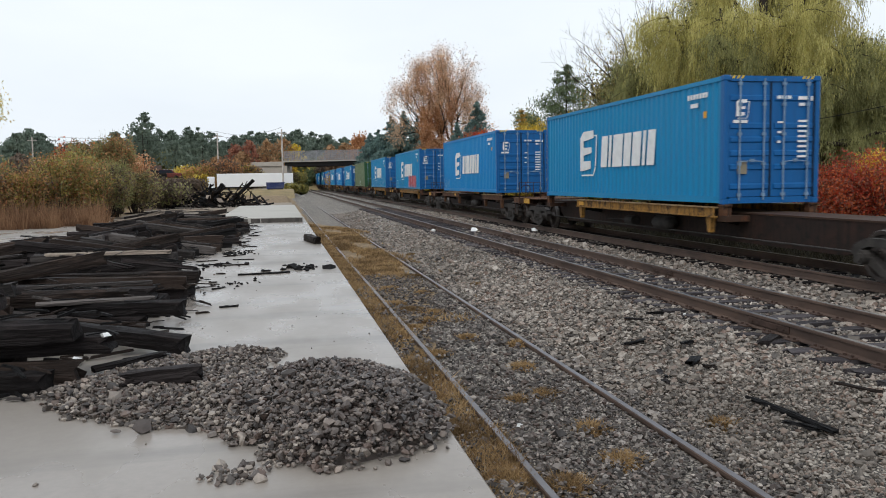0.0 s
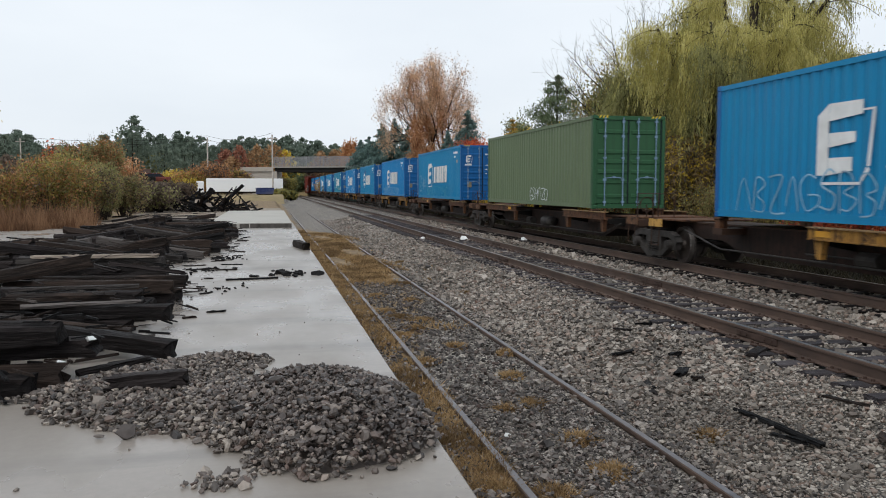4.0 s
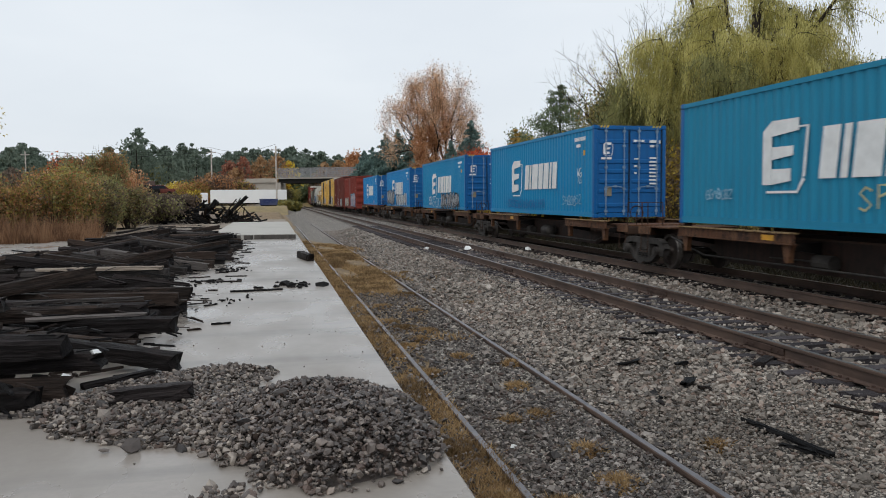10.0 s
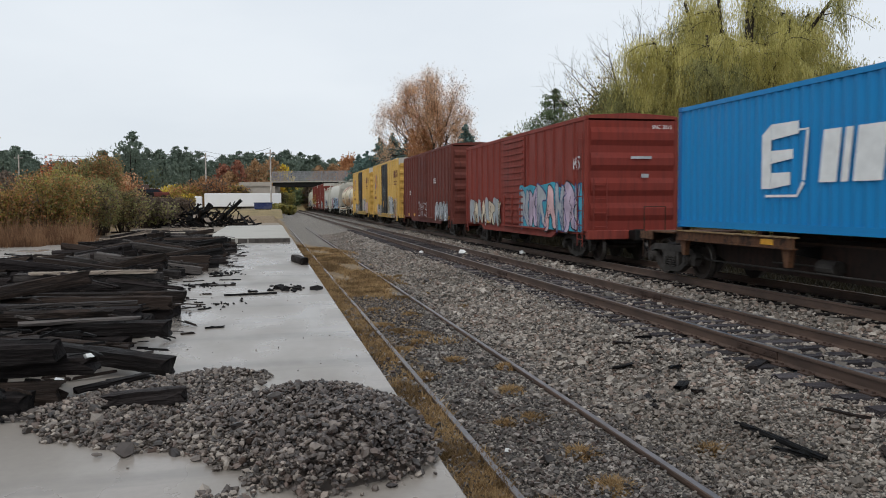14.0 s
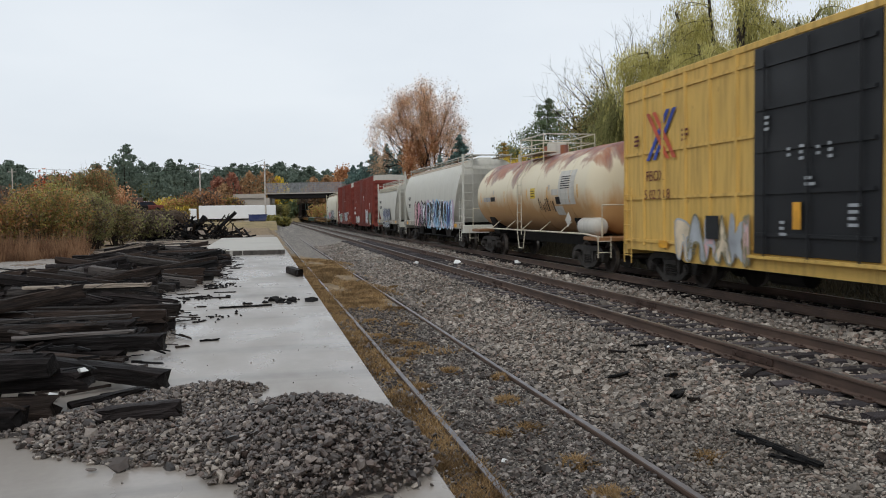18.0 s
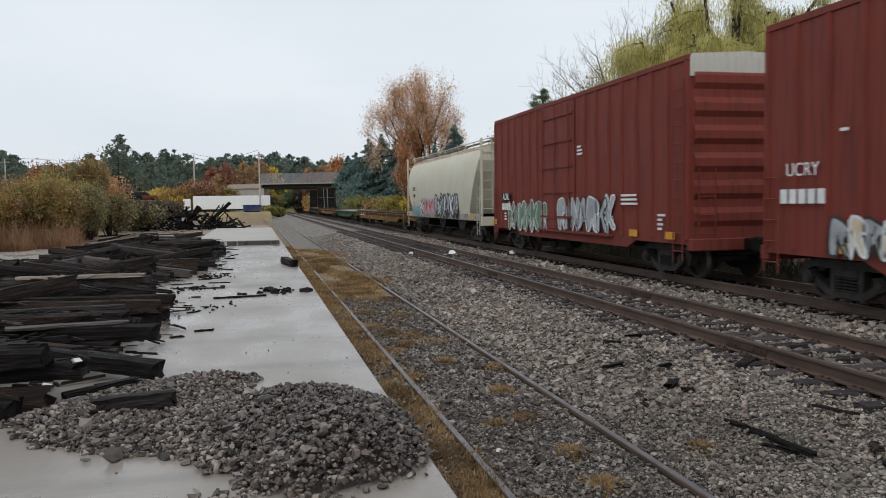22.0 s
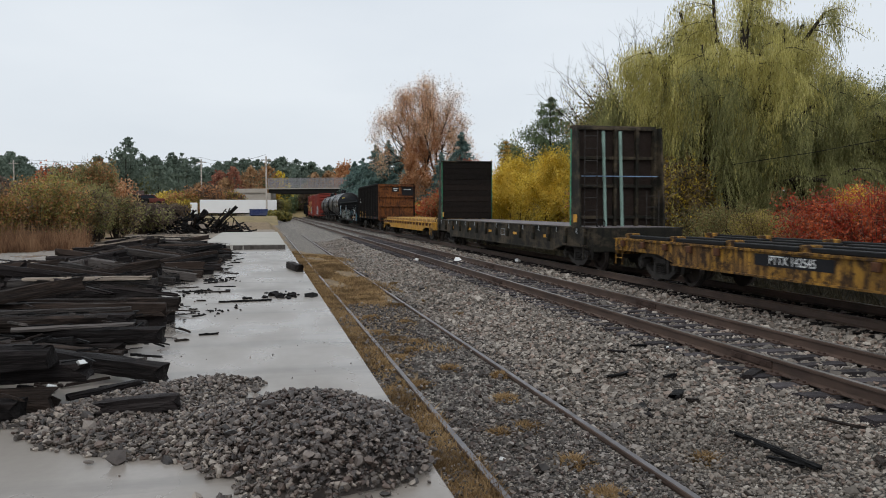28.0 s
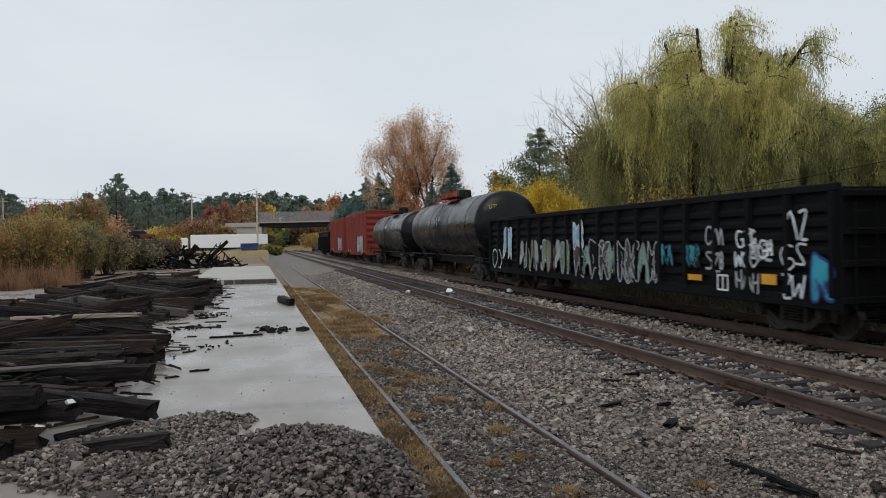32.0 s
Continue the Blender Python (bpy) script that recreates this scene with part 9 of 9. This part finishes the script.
def tie_heap():
    """Old sleepers thrown in rough layers along the slab; each one rests on those below."""
    rng = random.Random(33)
    kinds = []
    for i in range(14):
        mat = ("tie", "tie_brown", "tie", "tie_brown", "tie", "burnt", "tie_grey")[i % 7]
        kinds.append((rng.choice((2.55, 2.55, 2.6, 2.3, 1.7, 2.5)), rng.uniform(0.2, 0.25), rng.uniform(0.16, 0.2), mat))
    for i in range(8):
        kinds.append((rng.uniform(0.9, 2.3), rng.uniform(0.1, 0.2), rng.uniform(0.035, 0.07), ("tie_brown", "tie_grey", "tie", "pale_wood")[i % 4]))
    meshes = [beam_mesh("old_sleeper" if i < 14 else "broken_plank", a, b, c, 40 + i, M[m], 0.016 if i < 14 else 0.009) for i, (a, b, c, m) in enumerate(kinds)]
    cell = 0.1
    grid = np.full((150, 480), 0.15)
    words = {"tie": "old black creosoted railway sleeper thrown on a heap", "tie_brown": "old brown weathered railway sleeper on a heap", "tie_grey": "wet grey railway sleeper lying on a heap", "burnt": "charred black railway sleeper on a heap", "pale_wood": ""}

    def lay(x, y, turn, k, sure=False, dip=None):
        L, w, h, mat = kinds[k]
        a = radians(turn)
        ux, uy = math.cos(a), math.sin(a)
        prof = []
        for i in range(-12, 13):
            s = i / 12 * L / 2
            best = 0.15
            for o in (-w / 2, 0, w / 2):
                ix, iy = int((x + ux * s - uy * o + 12) / cell), int((y + uy * s + ux * o) / cell)
                if 0 <= ix < 150 and 0 <= iy < 480:
                    best = max(best, grid[ix, iy])
            prof.append((s, best))
        # the line that rests on the two highest supports
        lo, hi = max((p for p in prof if p[0] <= 0), key=lambda p: p[1] - 0.02 * abs(p[0])), max((p for p in prof if p[0] > 0), key=lambda p: p[1] - 0.02 * abs(p[0]))
        slope = max(-0.16, min(0.16, (hi[1] - lo[1]) / max(0.5, hi[0] - lo[0])))
        z0 = max(p[1] - slope * p[0] for p in prof)
        if dip is not None:
            slope, z0 = dip, 0.16 - dip * L / 2
        if not sure and z0 > (0.46 if y > 18 else 0.56) + 0.12 * (k > 13):
            return
        ob = new("old_sleeper" if k < 14 else "broken_plank", meshes[k])
        ob.matrix_basis = pose(x, y, z0 + h / 2) @ pose(0, 0, 0, 0, 0, turn - 90) @ pose(0, 0, 0, math.degrees(math.atan(slope)))
        if k < 14:
            tagged(ob, words[mat], "railway sleeper", "old sleepers on the slab")
        else:
            tagged(ob, "pale split plank thrown on the sleeper heap" if mat == "pale_wood" else "dark splintered plank thrown on the sleeper heap", "plank", "broken planks on the heap")
        for s, _ in prof:
            for o in (-w / 2, 0, w / 2):
                ix, iy = int((x + ux * s - uy * o + 12) / cell), int((y + uy * s + ux * o) / cell)
                if 0 <= ix < 150 and 0 <= iy < 480:
                    grid[ix, iy] = max(grid[ix, iy], z0 + slope * s + h)

    def right_end(y):
        return float(np.interp(y, [6, 6.9, 7.6, 8.7, 10.1, 11.1, 14.2, 15.2, 16.3, 19.5, 23.4, 33.8, 40], [-2.2, -1.95, -1.75, -1.1, -1.4, -1.25, -1.35, -1.6, -2.2, -1.9, -0.95, -1.3, -2.9]))
    # the nearest ones, thrown down one on another: right end, line, turn, kind
    for xr, yy, turn, k in ((-1.97, 7.24, -7, 0), (-1.79, 7.58, -6, 1), (-1.57, 7.86, -4, 2), (-2.5, 8.25, -9, 4), (-2.75, 8.75, -6, 7), (-2.6, 9.2, -12, 0), (-2.1, 9.65, -7, 9), (-1.64, 10.12, -9, 2), (-1.75, 10.6, -5, 3), (-1.6, 11.1, -8, 7), (-1.75, 11.6, -4, 0), (-1.65, 12.1, -9, 11),
                            (-1.45, 12.6, -6, 4), (-1.38, 13.0, -8, 9), (-1.6, 13.5, -3, 2),
                            (-1.82, 7.62, -8, 7), (-2.6, 8.1, -14, 9), (-2.6, 9.1, -4, 4), (-1.18, 10.1, -9, 0), (-1.9, 10.75, -14, 10), (-1.7, 11.4, -3, 2), (-1.4, 12.5, -10, 3), (-1.3, 13.2, -5, 8), (-2.14, 14.2, 14, 6),
                            (-2.9, 8.6, -8, 10), (-2.9, 9.4, 3, 3), (-2.4, 11.9, -12, 7), (-3.0, 14.1, -8, 11), (-2.6, 12.9, 6, 1), (-3.2, 10.6, -7, 13)):
        lay(xr - kinds[k][0] / 2 * math.cos(radians(turn)), yy - kinds[k][0] / 2 * math.sin(radians(turn)), turn, k, True)
    for xr, yy, turn, k, dip in ((-0.98, 8.5, -16, 0, -0.12), (-1.5, 9.3, -11, 3, -0.1)):
        lay(xr - kinds[k][0] / 2 * math.cos(radians(turn)), yy - kinds[k][0] / 2 * math.sin(radians(turn)), turn, k, True, dip)
    y = 6.9
    while y < 41:
        near = y < 20
        for layer in range(3):
            n = 2 if y < 12 else 3
            for c in range(n):
                if (layer and rng.random() < (0.3 if near else 0.45)) or (c == 0 and y < 14.2):
                    continue
                k = rng.randrange(14)
                x = right_end(y) - kinds[k][0] / 2 - c * 2.45 + rng.uniform(-0.3, 0.05) - layer * rng.uniform(0.0, 0.3)
                turn = rng.gauss(-4, 5) if rng.random() < 0.8 else rng.uniform(-24, 18)
                if x - kinds[k][0] / 2 < (-7.3 if y > 18 else -8.6) or rng.random() < 0.1 or (c and 12.5 < y < 16.5 and rng.random() < 0.7):
                    continue
                lay(x, y + rng.uniform(-0.2, 0.2), turn, k)
        y += rng.uniform(0.3, 0.5) if near else rng.uniform(0.45, 0.8)
    for i in range(64):
        yy = (11.5 if i > 9 else 9.0) + 29 * rng.random() ** 1.3
        lay(right_end(yy) - rng.uniform(0.6, 5.0), yy, rng.gauss(-3, 9) if rng.random() < 0.8 else rng.uniform(-50, 50), rng.randrange(14, 22))
    return grid


def wood_scraps():
    """Chips, bark and splinters strewn over the heap and its foot."""
    rng = np.random.default_rng(77)
    for mat, n, words in (("tie_brown", 220, "brown wood chips strewn over the sleeper heap"), ("burnt", 420, "black splinters strewn over the sleeper heap"), ("tie_grey", 110, "wet grey wood chips on the sleeper heap")):
        y = 7.0 + 33 * rng.random(n) ** 1.5
        end = np.interp(y, [6, 6.9, 7.6, 8.7, 10.1, 11.1, 14.2, 15.2, 16.3, 19.5, 23.4, 33.8, 40], [-2.2, -1.95, -1.75, -1.1, -1.4, -1.25, -1.35, -1.6, -2.2, -1.9, -0.95, -1.3, -2.9])
        x = end + 0.25 - rng.gamma(1.6, 1.3, n)
        z = HEAP[np.clip(((x + 12) / 0.1).astype(int), 0, 149), np.clip((y / 0.1).astype(int), 0, 479)] + 0.012
        ln, w = rng.gamma(3, 0.07, n) + 0.04, rng.uniform(0.012, 0.05, n)
        a, tilt = rng.normal(0, 0.5, n), rng.normal(0, 0.14, n)
        d = np.stack([np.cos(a) * np.cos(tilt), np.sin(a) * np.cos(tilt), np.sin(tilt)], 1) * ln[:, None] / 2
        o = np.stack([-np.sin(a), np.cos(a), np.zeros(n)], 1) * w[:, None] / 2
        u = np.stack([np.zeros(n), np.zeros(n), rng.uniform(0.008, 0.03, n)], 1)
        p = np.stack([x, y, z + np.abs(d[:, 2])], 1)
        v = np.stack([p - d - o, p - d * 0.8 + o, p + d + o * 0.4, p + d * 0.9 - o, p - d * 0.9 - o * 0.8 + u, p - d * 0.85 + o + u, p + d * 0.8 + o * 0.4 + u, p + d * 0.95 - o * 0.7 + u], 1).reshape(-1, 3)
        f = (SIDES[None] + 8 * np.arange(n)[:, None, None]).reshape(-1, 4)
        tagged(new("wood_scraps", bulk_mesh("wood_scraps", v, f, M[mat])), words, "wood scraps", kind="stuff")


HEAP = tie_heap()
wood_scraps()


def splinter(name, label, cat, x, y, z, length, w, h, turn, mat, seed, tilt=0, group=""):
    ob = new(name, beam_mesh(name, length, w, h, seed, M[mat], 0.008))
    ob.matrix_basis = pose(x, y, z + h / 2 + abs(math.sin(radians(tilt))) * length / 2, 0, 0, turn) @ pose(0, 0, 0, tilt)
    return tagged(ob, label, cat, group)


def debris():
    splinter("timber", "short dark squared timber lying on the slab edge", "timber", 0.88, 23.6, 0.15, 1.7, 0.22, 0.2, 8, "tie_brown", 70)
    splinter("timber", "thin black stick on the wet slab", "timber", -0.35, 15.7, 0.15, 1.0, 0.06, 0.03, -80, "burnt", 71)
    splinter("timber", "black split plank half sunk in the ballast", "timber", 4.75, 6.72, -0.405, 1.25, 0.075, 0.04, 3.5, "burnt", 72)
    splinter("timber", "dark splinter lying on the ballast", "timber", 4.86, 10.24, -0.38, 0.75, 0.06, 0.035, -57, "burnt", 73)
    splinter("timber", "dark splinter lying on the ballast", "timber", 4.36, 8.6, -0.46, 0.75, 0.08, 0.035, -18, "tie", 74)
    splinter("timber", "dark plank end in the ballast by the rail", "timber", 6.05, 9.0, -0.2, 0.55, 0.14, 0.05, -48, "tie", 75)
    splinter("timber", "dark splinter lying on the ballast", "timber", 4.92, 8.87, -0.38, 0.35, 0.12, 0.05, -40, "burnt", 76)
    splinter("timber", "broken black timber lying across the gravel heap", "timber", -1.03, 6.98, 0.21, 0.66, 0.14, 0.13, -88, "tie", 77, 3)
    splinter("timber", "black timber lying in the gravel", "timber", 0.02, 7.3, 0.2, 0.4, 0.05, 0.04, -72, "burnt", 78)
    splinter("timber", "broken black plank leaning on the gravel", "timber", -1.45, 7.95, 0.18, 0.7, 0.1, 0.05, -60, "tie", 79, 4)
    for i, (x, y, ln, turn) in enumerate(((-5.6, 35.4, 1.3, 84),)):
        splinter("plank", "pale split plank sticking out of the heap", "plank", x, y, 0.42, ln, 0.16, 0.05, turn, "pale_wood", 80 + i, 7 if i % 2 else -14, "split planks")
    # black lumps on the slab
    rng = np.random.default_rng(50)
    for nm, x, y, n, s in (("debris", 0.41, 16.5, 34, 0.1), ("debris", -0.95, 14.2, 26, 0.045), ("debris", -1.3, 17.5, 40, 0.05), ("debris", -1.2, 20.5, 30, 0.05)):
        p = np.stack([x + rng.normal(0, 0.26, n), y + rng.normal(0, 0.3, n), 0.16 + rng.random(n) * 0.12 * (s > 0.1)], 1)
        v, f = stones(p, s * rng.gamma(4, 0.25, n), rng)
        tagged(new(nm, bulk_mesh(nm, v, f, M["burnt"])), "small heap of charred wood scraps on the slab", "debris", kind="stuff")
    rs = random.Random(91)
    for i in range(26):
        y = 9 + 26 * rs.random()
        splinter("splinter", "thin black splinter lying on the wet slab", "splinter", -1.3 + rs.gauss(0, 0.3) + 0.25 * (y > 20), y, 0.15, rs.uniform(0.12, 0.6), rs.uniform(0.02, 0.05), 0.02, rs.gauss(90, 25), rs.choice(["burnt", "tie", "tie_brown"]), 300 + i, 0, "splinters on the slab")
    for i in range(9):
        x = rs.uniform(4.1, 5.7)
        splinter("splinter", "dark splinter lying on the ballast", "splinter", x, rs.uniform(5.2, 13), ground_height(x) + 0.035, rs.uniform(0.12, 0.5), rs.uniform(0.03, 0.07), 0.03, rs.uniform(0, 180), rs.choice(["burnt", "tie", "tie_brown"]), 360 + i, 4, "splinters on the ballast")
    # white marker stones by the rails
    for i, (x, y) in enumerate(((6.14, 32.2), (7.72, 31.6), (9.98, 30.6), (5.9, 10.9))):
        v, f = pebbles(np.array([(0, 0, 0.02)]), np.array([0.3]) * (1 if i < 3 else 0.25), rng)
        ob = new("white_stone", bulk_mesh("white_stone", v, f, M["white"]))
        ob.matrix_basis = pose(x, y, ground_height(x) + 0.06)
        tagged(ob, "white painted stone beside the rail", "stone", "white stones")
    for i, (x, y, s) in enumerate(((2.18, 7.19, 0.07), (-1.62, 7.75, 0.09), (-2.02, 8.3, 0.16), (-2.7, 9.4, 0.2))):
        v, f = stones(np.array([(0.0, 0, 0)]), np.array([s]), rng)
        ob = new("litter", bulk_mesh("litter", v, f, M["white"]))
        ob.matrix_basis = pose(x, y, -0.45 if x > 1 else float(HEAP[int((x + 12) / 0.1), int(y / 0.1)]) + 0.02)
        tagged(ob, "small white scrap of litter", "litter", "white scraps")
    # charred heap beyond the raised slab
    rnd = random.Random(61)
    for i in range(330):
        a, r = rnd.uniform(0, 6.28), rnd.random() ** 0.6
        x, y = -5.9 + 5.0 * r * math.cos(a), 66 + 3.0 * r * math.sin(a)
        h = max(0.0, 1.5 * (1 - r ** 1.3)) * (1.15 if x > -5.5 else 0.85) + 0.12
        splinter("charred_timber", "charred black timber in a tangled burnt heap", "timber", x, y, -0.1 + h * rnd.random(), rnd.uniform(0.4, 1.9), rnd.uniform(0.04, 0.15), rnd.uniform(0.04, 0.13), rnd.uniform(0, 180), ("tie_brown", "burnt", "burnt", "tie", "burnt", "burnt", "tie_grey" if i % 3 == 0 else "burnt")[i % 7], 100 + i, rnd.gauss(0, 26), "charred heap")
    splinter("charred_timber", "charred log sticking up out of the burnt heap", "timber", -2.9, 66, 0.4, 2.4, 0.26, 0.26, -72, "burnt", 450, 42, "charred heap")
    splinter("charred_timber", "charred log leaning on the burnt heap", "timber", -4.8, 65, 0.4, 1.6, 0.3, 0.3, -110, "burnt", 451, 55, "charred heap")
    for i, (x, y, z, w) in enumerate(((-5.4, 63.6, 0.75, 0.34), (-4.5, 63.4, 0.45, 0.42), (-7.4, 63.5, 0.4, 0.22), (-6.6, 63.2, 0.25, 0.2))):
        splinter("sheet_scrap", "pale scrap of sheet lying in the burnt heap", "scrap", x, y, z, w * 1.3, w, 0.02, 30 * i, "pale_wood", 470 + i, 35, "pale scraps")
    for i in range(26):
        x, y = rnd.uniform(-9, -4), rnd.uniform(44, 62)
        splinter("plank", "weathered plank on the ground before the burnt heap", "plank", x, y, 0.02, rnd.uniform(1.5, 3.2), 0.2, 0.1, rnd.uniform(60, 120), rnd.choice(["tie_grey", "tie", "pale_wood"]), 160 + i, 0, "scattered planks")
    thing("dirt_patch", "bare sandy ground beyond the slab", "ground", kind="structure", mb=MB().add([(-9.2, 41.3, 0.06), (0.9, 41.3, 0.06), (1.0, 75, 0.05), (-9, 75, 0.05)], [(0, 1, 2, 3)]), material=M["sand"])


kk = Nodes("damp_sandy_dirt", 0.8)
M["sand"] = kk.done(kk.ramp(kk.noise(kk.coord((1, 1, 1), "World"), 1.5, 7), (0.3, (0.16, 0.13, 0.10)), (0.7, (0.30, 0.25, 0.19))))
debris()


def grass():
    rng = np.random.default_rng(60)
    base, hgt = [], []

    def patch(x, y, h):
        base.append(np.stack([x, y, np.interp(x, [p[0] for p in SECTION], [p[1] for p in SECTION]) - 0.02], 1))
        hgt.append(h)
    for y0, y1, n in ((2.8, 9, 26000), (9, 20, 26000), (20, 45, 18000)):
        y = rng.uniform(y0, y1, n)
        x = 1.15 + 0.75 * rng.random(n) ** 1.2 + 0.05 * np.sin(y * 3)
        keep = rng.random(n) < 0.5 + 0.5 * np.sin(y * 1.7 + np.sin(y * 4.3) + x * 3) * np.sin(y * 0.63 + 1)
        patch(x[keep], y[keep], rng.uniform(0.03, 0.11, keep.sum()))
    tufts = [(2.44, 8.13, 0.5), (2.77, 8.27, 1.0), (2.83, 7.01, 1.0), (2.78, 6.14, 1.2), (2.14, 5.73, 1.2), (1.73, 5.96, 1.6), (1.6, 5.3, 1.3), (1.55, 7.2, 1.2), (1.6, 8.4, 1.4), (4.14, 6.92, 0.8), (3.3, 10.95, 0.7), (2.96, 9.6, 0.8), (2.69, 11.58, 0.9), (2.05, 10.6, 1.0), (2.1, 12.6, 1.2),
             (2.3, 14.4, 2.2), (2.64, 14.0, 1.8), (2.1, 15.2, 1.8), (2.4, 13.2, 1.2), (2.9, 16.6, 1.0), (3.0, 19.6, 1.4), (3.28, 19.5, 1.0), (4.3, 17.5, 0.8), (4.0, 20.5, 1.0), (4.6, 23.0, 1.0), (4.1, 25.5, 1.2), (2.3, 17.4, 1.8), (2.7, 21.5, 1.5)]
    for x, y, big in tufts:
        n = int(600 * big)
        u, w = rng.normal(0, 0.068 * big ** 0.5, n), rng.normal(0, 0.09 * big ** 0.5, n)
        patch(x + u, y + w, rng.uniform(0.02, 0.085, n) * np.exp(-(u * u + w * w) / (0.03 * big)) + 0.02)
    n = 70000
    y, x = rng.uniform(13, 42, n), rng.uniform(1.4, 4.0, n)
    keep = (np.sin(x * 3.1 + y * 0.9) + np.sin(y * 0.55 - x * 1.7) + rng.normal(0, 0.5, n)) > -0.2 + 1.6 * (x > 3.45) + 1.9 * np.clip((23 - y) / 8, 0, 1)
    patch(x[keep], y[keep], rng.uniform(0.03, 0.12, keep.sum()))
    b, h = np.concatenate(base), np.concatenate(hgt)
    n = len(b)
    tip = b + np.stack([rng.normal(0, 0.07, n), rng.normal(0, 0.07, n), h], 1)
    a = rng.uniform(0, 6.283, n)
    o = np.stack([np.cos(a), np.sin(a), np.zeros(n)], 1) * 0.006 * (1 + b[:, 1:2] / 12)
    v = np.stack([b - o * 1.3, b + o * 1.3, tip], 1).reshape(-1, 3)
    tagged(new("dry_grass", bulk_mesh("dry_grass", v, np.arange(3 * n).reshape(-1, 3), M["straw"])), "straw-coloured dry grass along the slab and siding", "grass", kind="stuff")


grass()


# ---------------------------------------------------------------- sleepers and rail fastenings, piece by piece
def sleepers():
    kinds = [beam_mesh("sleeper", 2.6, 0.23, 0.17, 200 + i, M["sleeper"], 0.006) for i in range(5)]
    dark = [beam_mesh("sleeper", 2.6, 0.23, 0.17, 210 + i, M["tie"], 0.006) for i in range(3)]
    plate = MB().cbox(-0.17, 0.17, -0.1, 0.1, 0, 0.02, 0.004)
    for u in (-0.11, 0.11):
        for w in (-0.06, 0.06):
            plate.box(u - 0.014, u + 0.014, w - 0.014, w + 0.014, 0.02, 0.045)
    pm = plate.mesh("tie_plate", M["plate"])
    rnd = random.Random(5)
    for i in range(110):
        y = 4.2 + 0.52 * i
        ob = part("sleeper", kinds[rnd.randrange(5)], None, main_track, m=pose(7.14 + rnd.uniform(-0.04, 0.04), y, -0.262, 0, 0, 90 + rnd.uniform(-1, 1)))
        if i < 75:
            for s in (0, 1.507):
                part("tie_plate", pm, None, main_track, m=pose(6.39 + s, y, -0.18))
    for i in range(70):
        part("sleeper", dark[rnd.randrange(3)], None, train_track, m=pose(11.06 + rnd.uniform(-0.04, 0.04), 6 + 0.52 * i, -0.266, 0, 0, 90 + rnd.uniform(-1, 1)))
    joint = MB().cbox(-0.035, 0.035, -0.45, 0.45, -0.14, -0.05, 0.008)
    for u in (-0.35, -0.2, 0.2, 0.35):
        joint.tube((-0.05, u, -0.095), (0.05, u, -0.095), 0.014, n=6)
    jm = joint.mesh("joint_bar", M["plate"])
    for x, top in ((6.39, 0), (7.897, 0)):
        for k in range(4):
            part("joint_bar", jm, None, main_track, m=pose(x, 9.5 + 11.9 * k + (6 if x > 7 else 0), top))


sleepers()

motions()
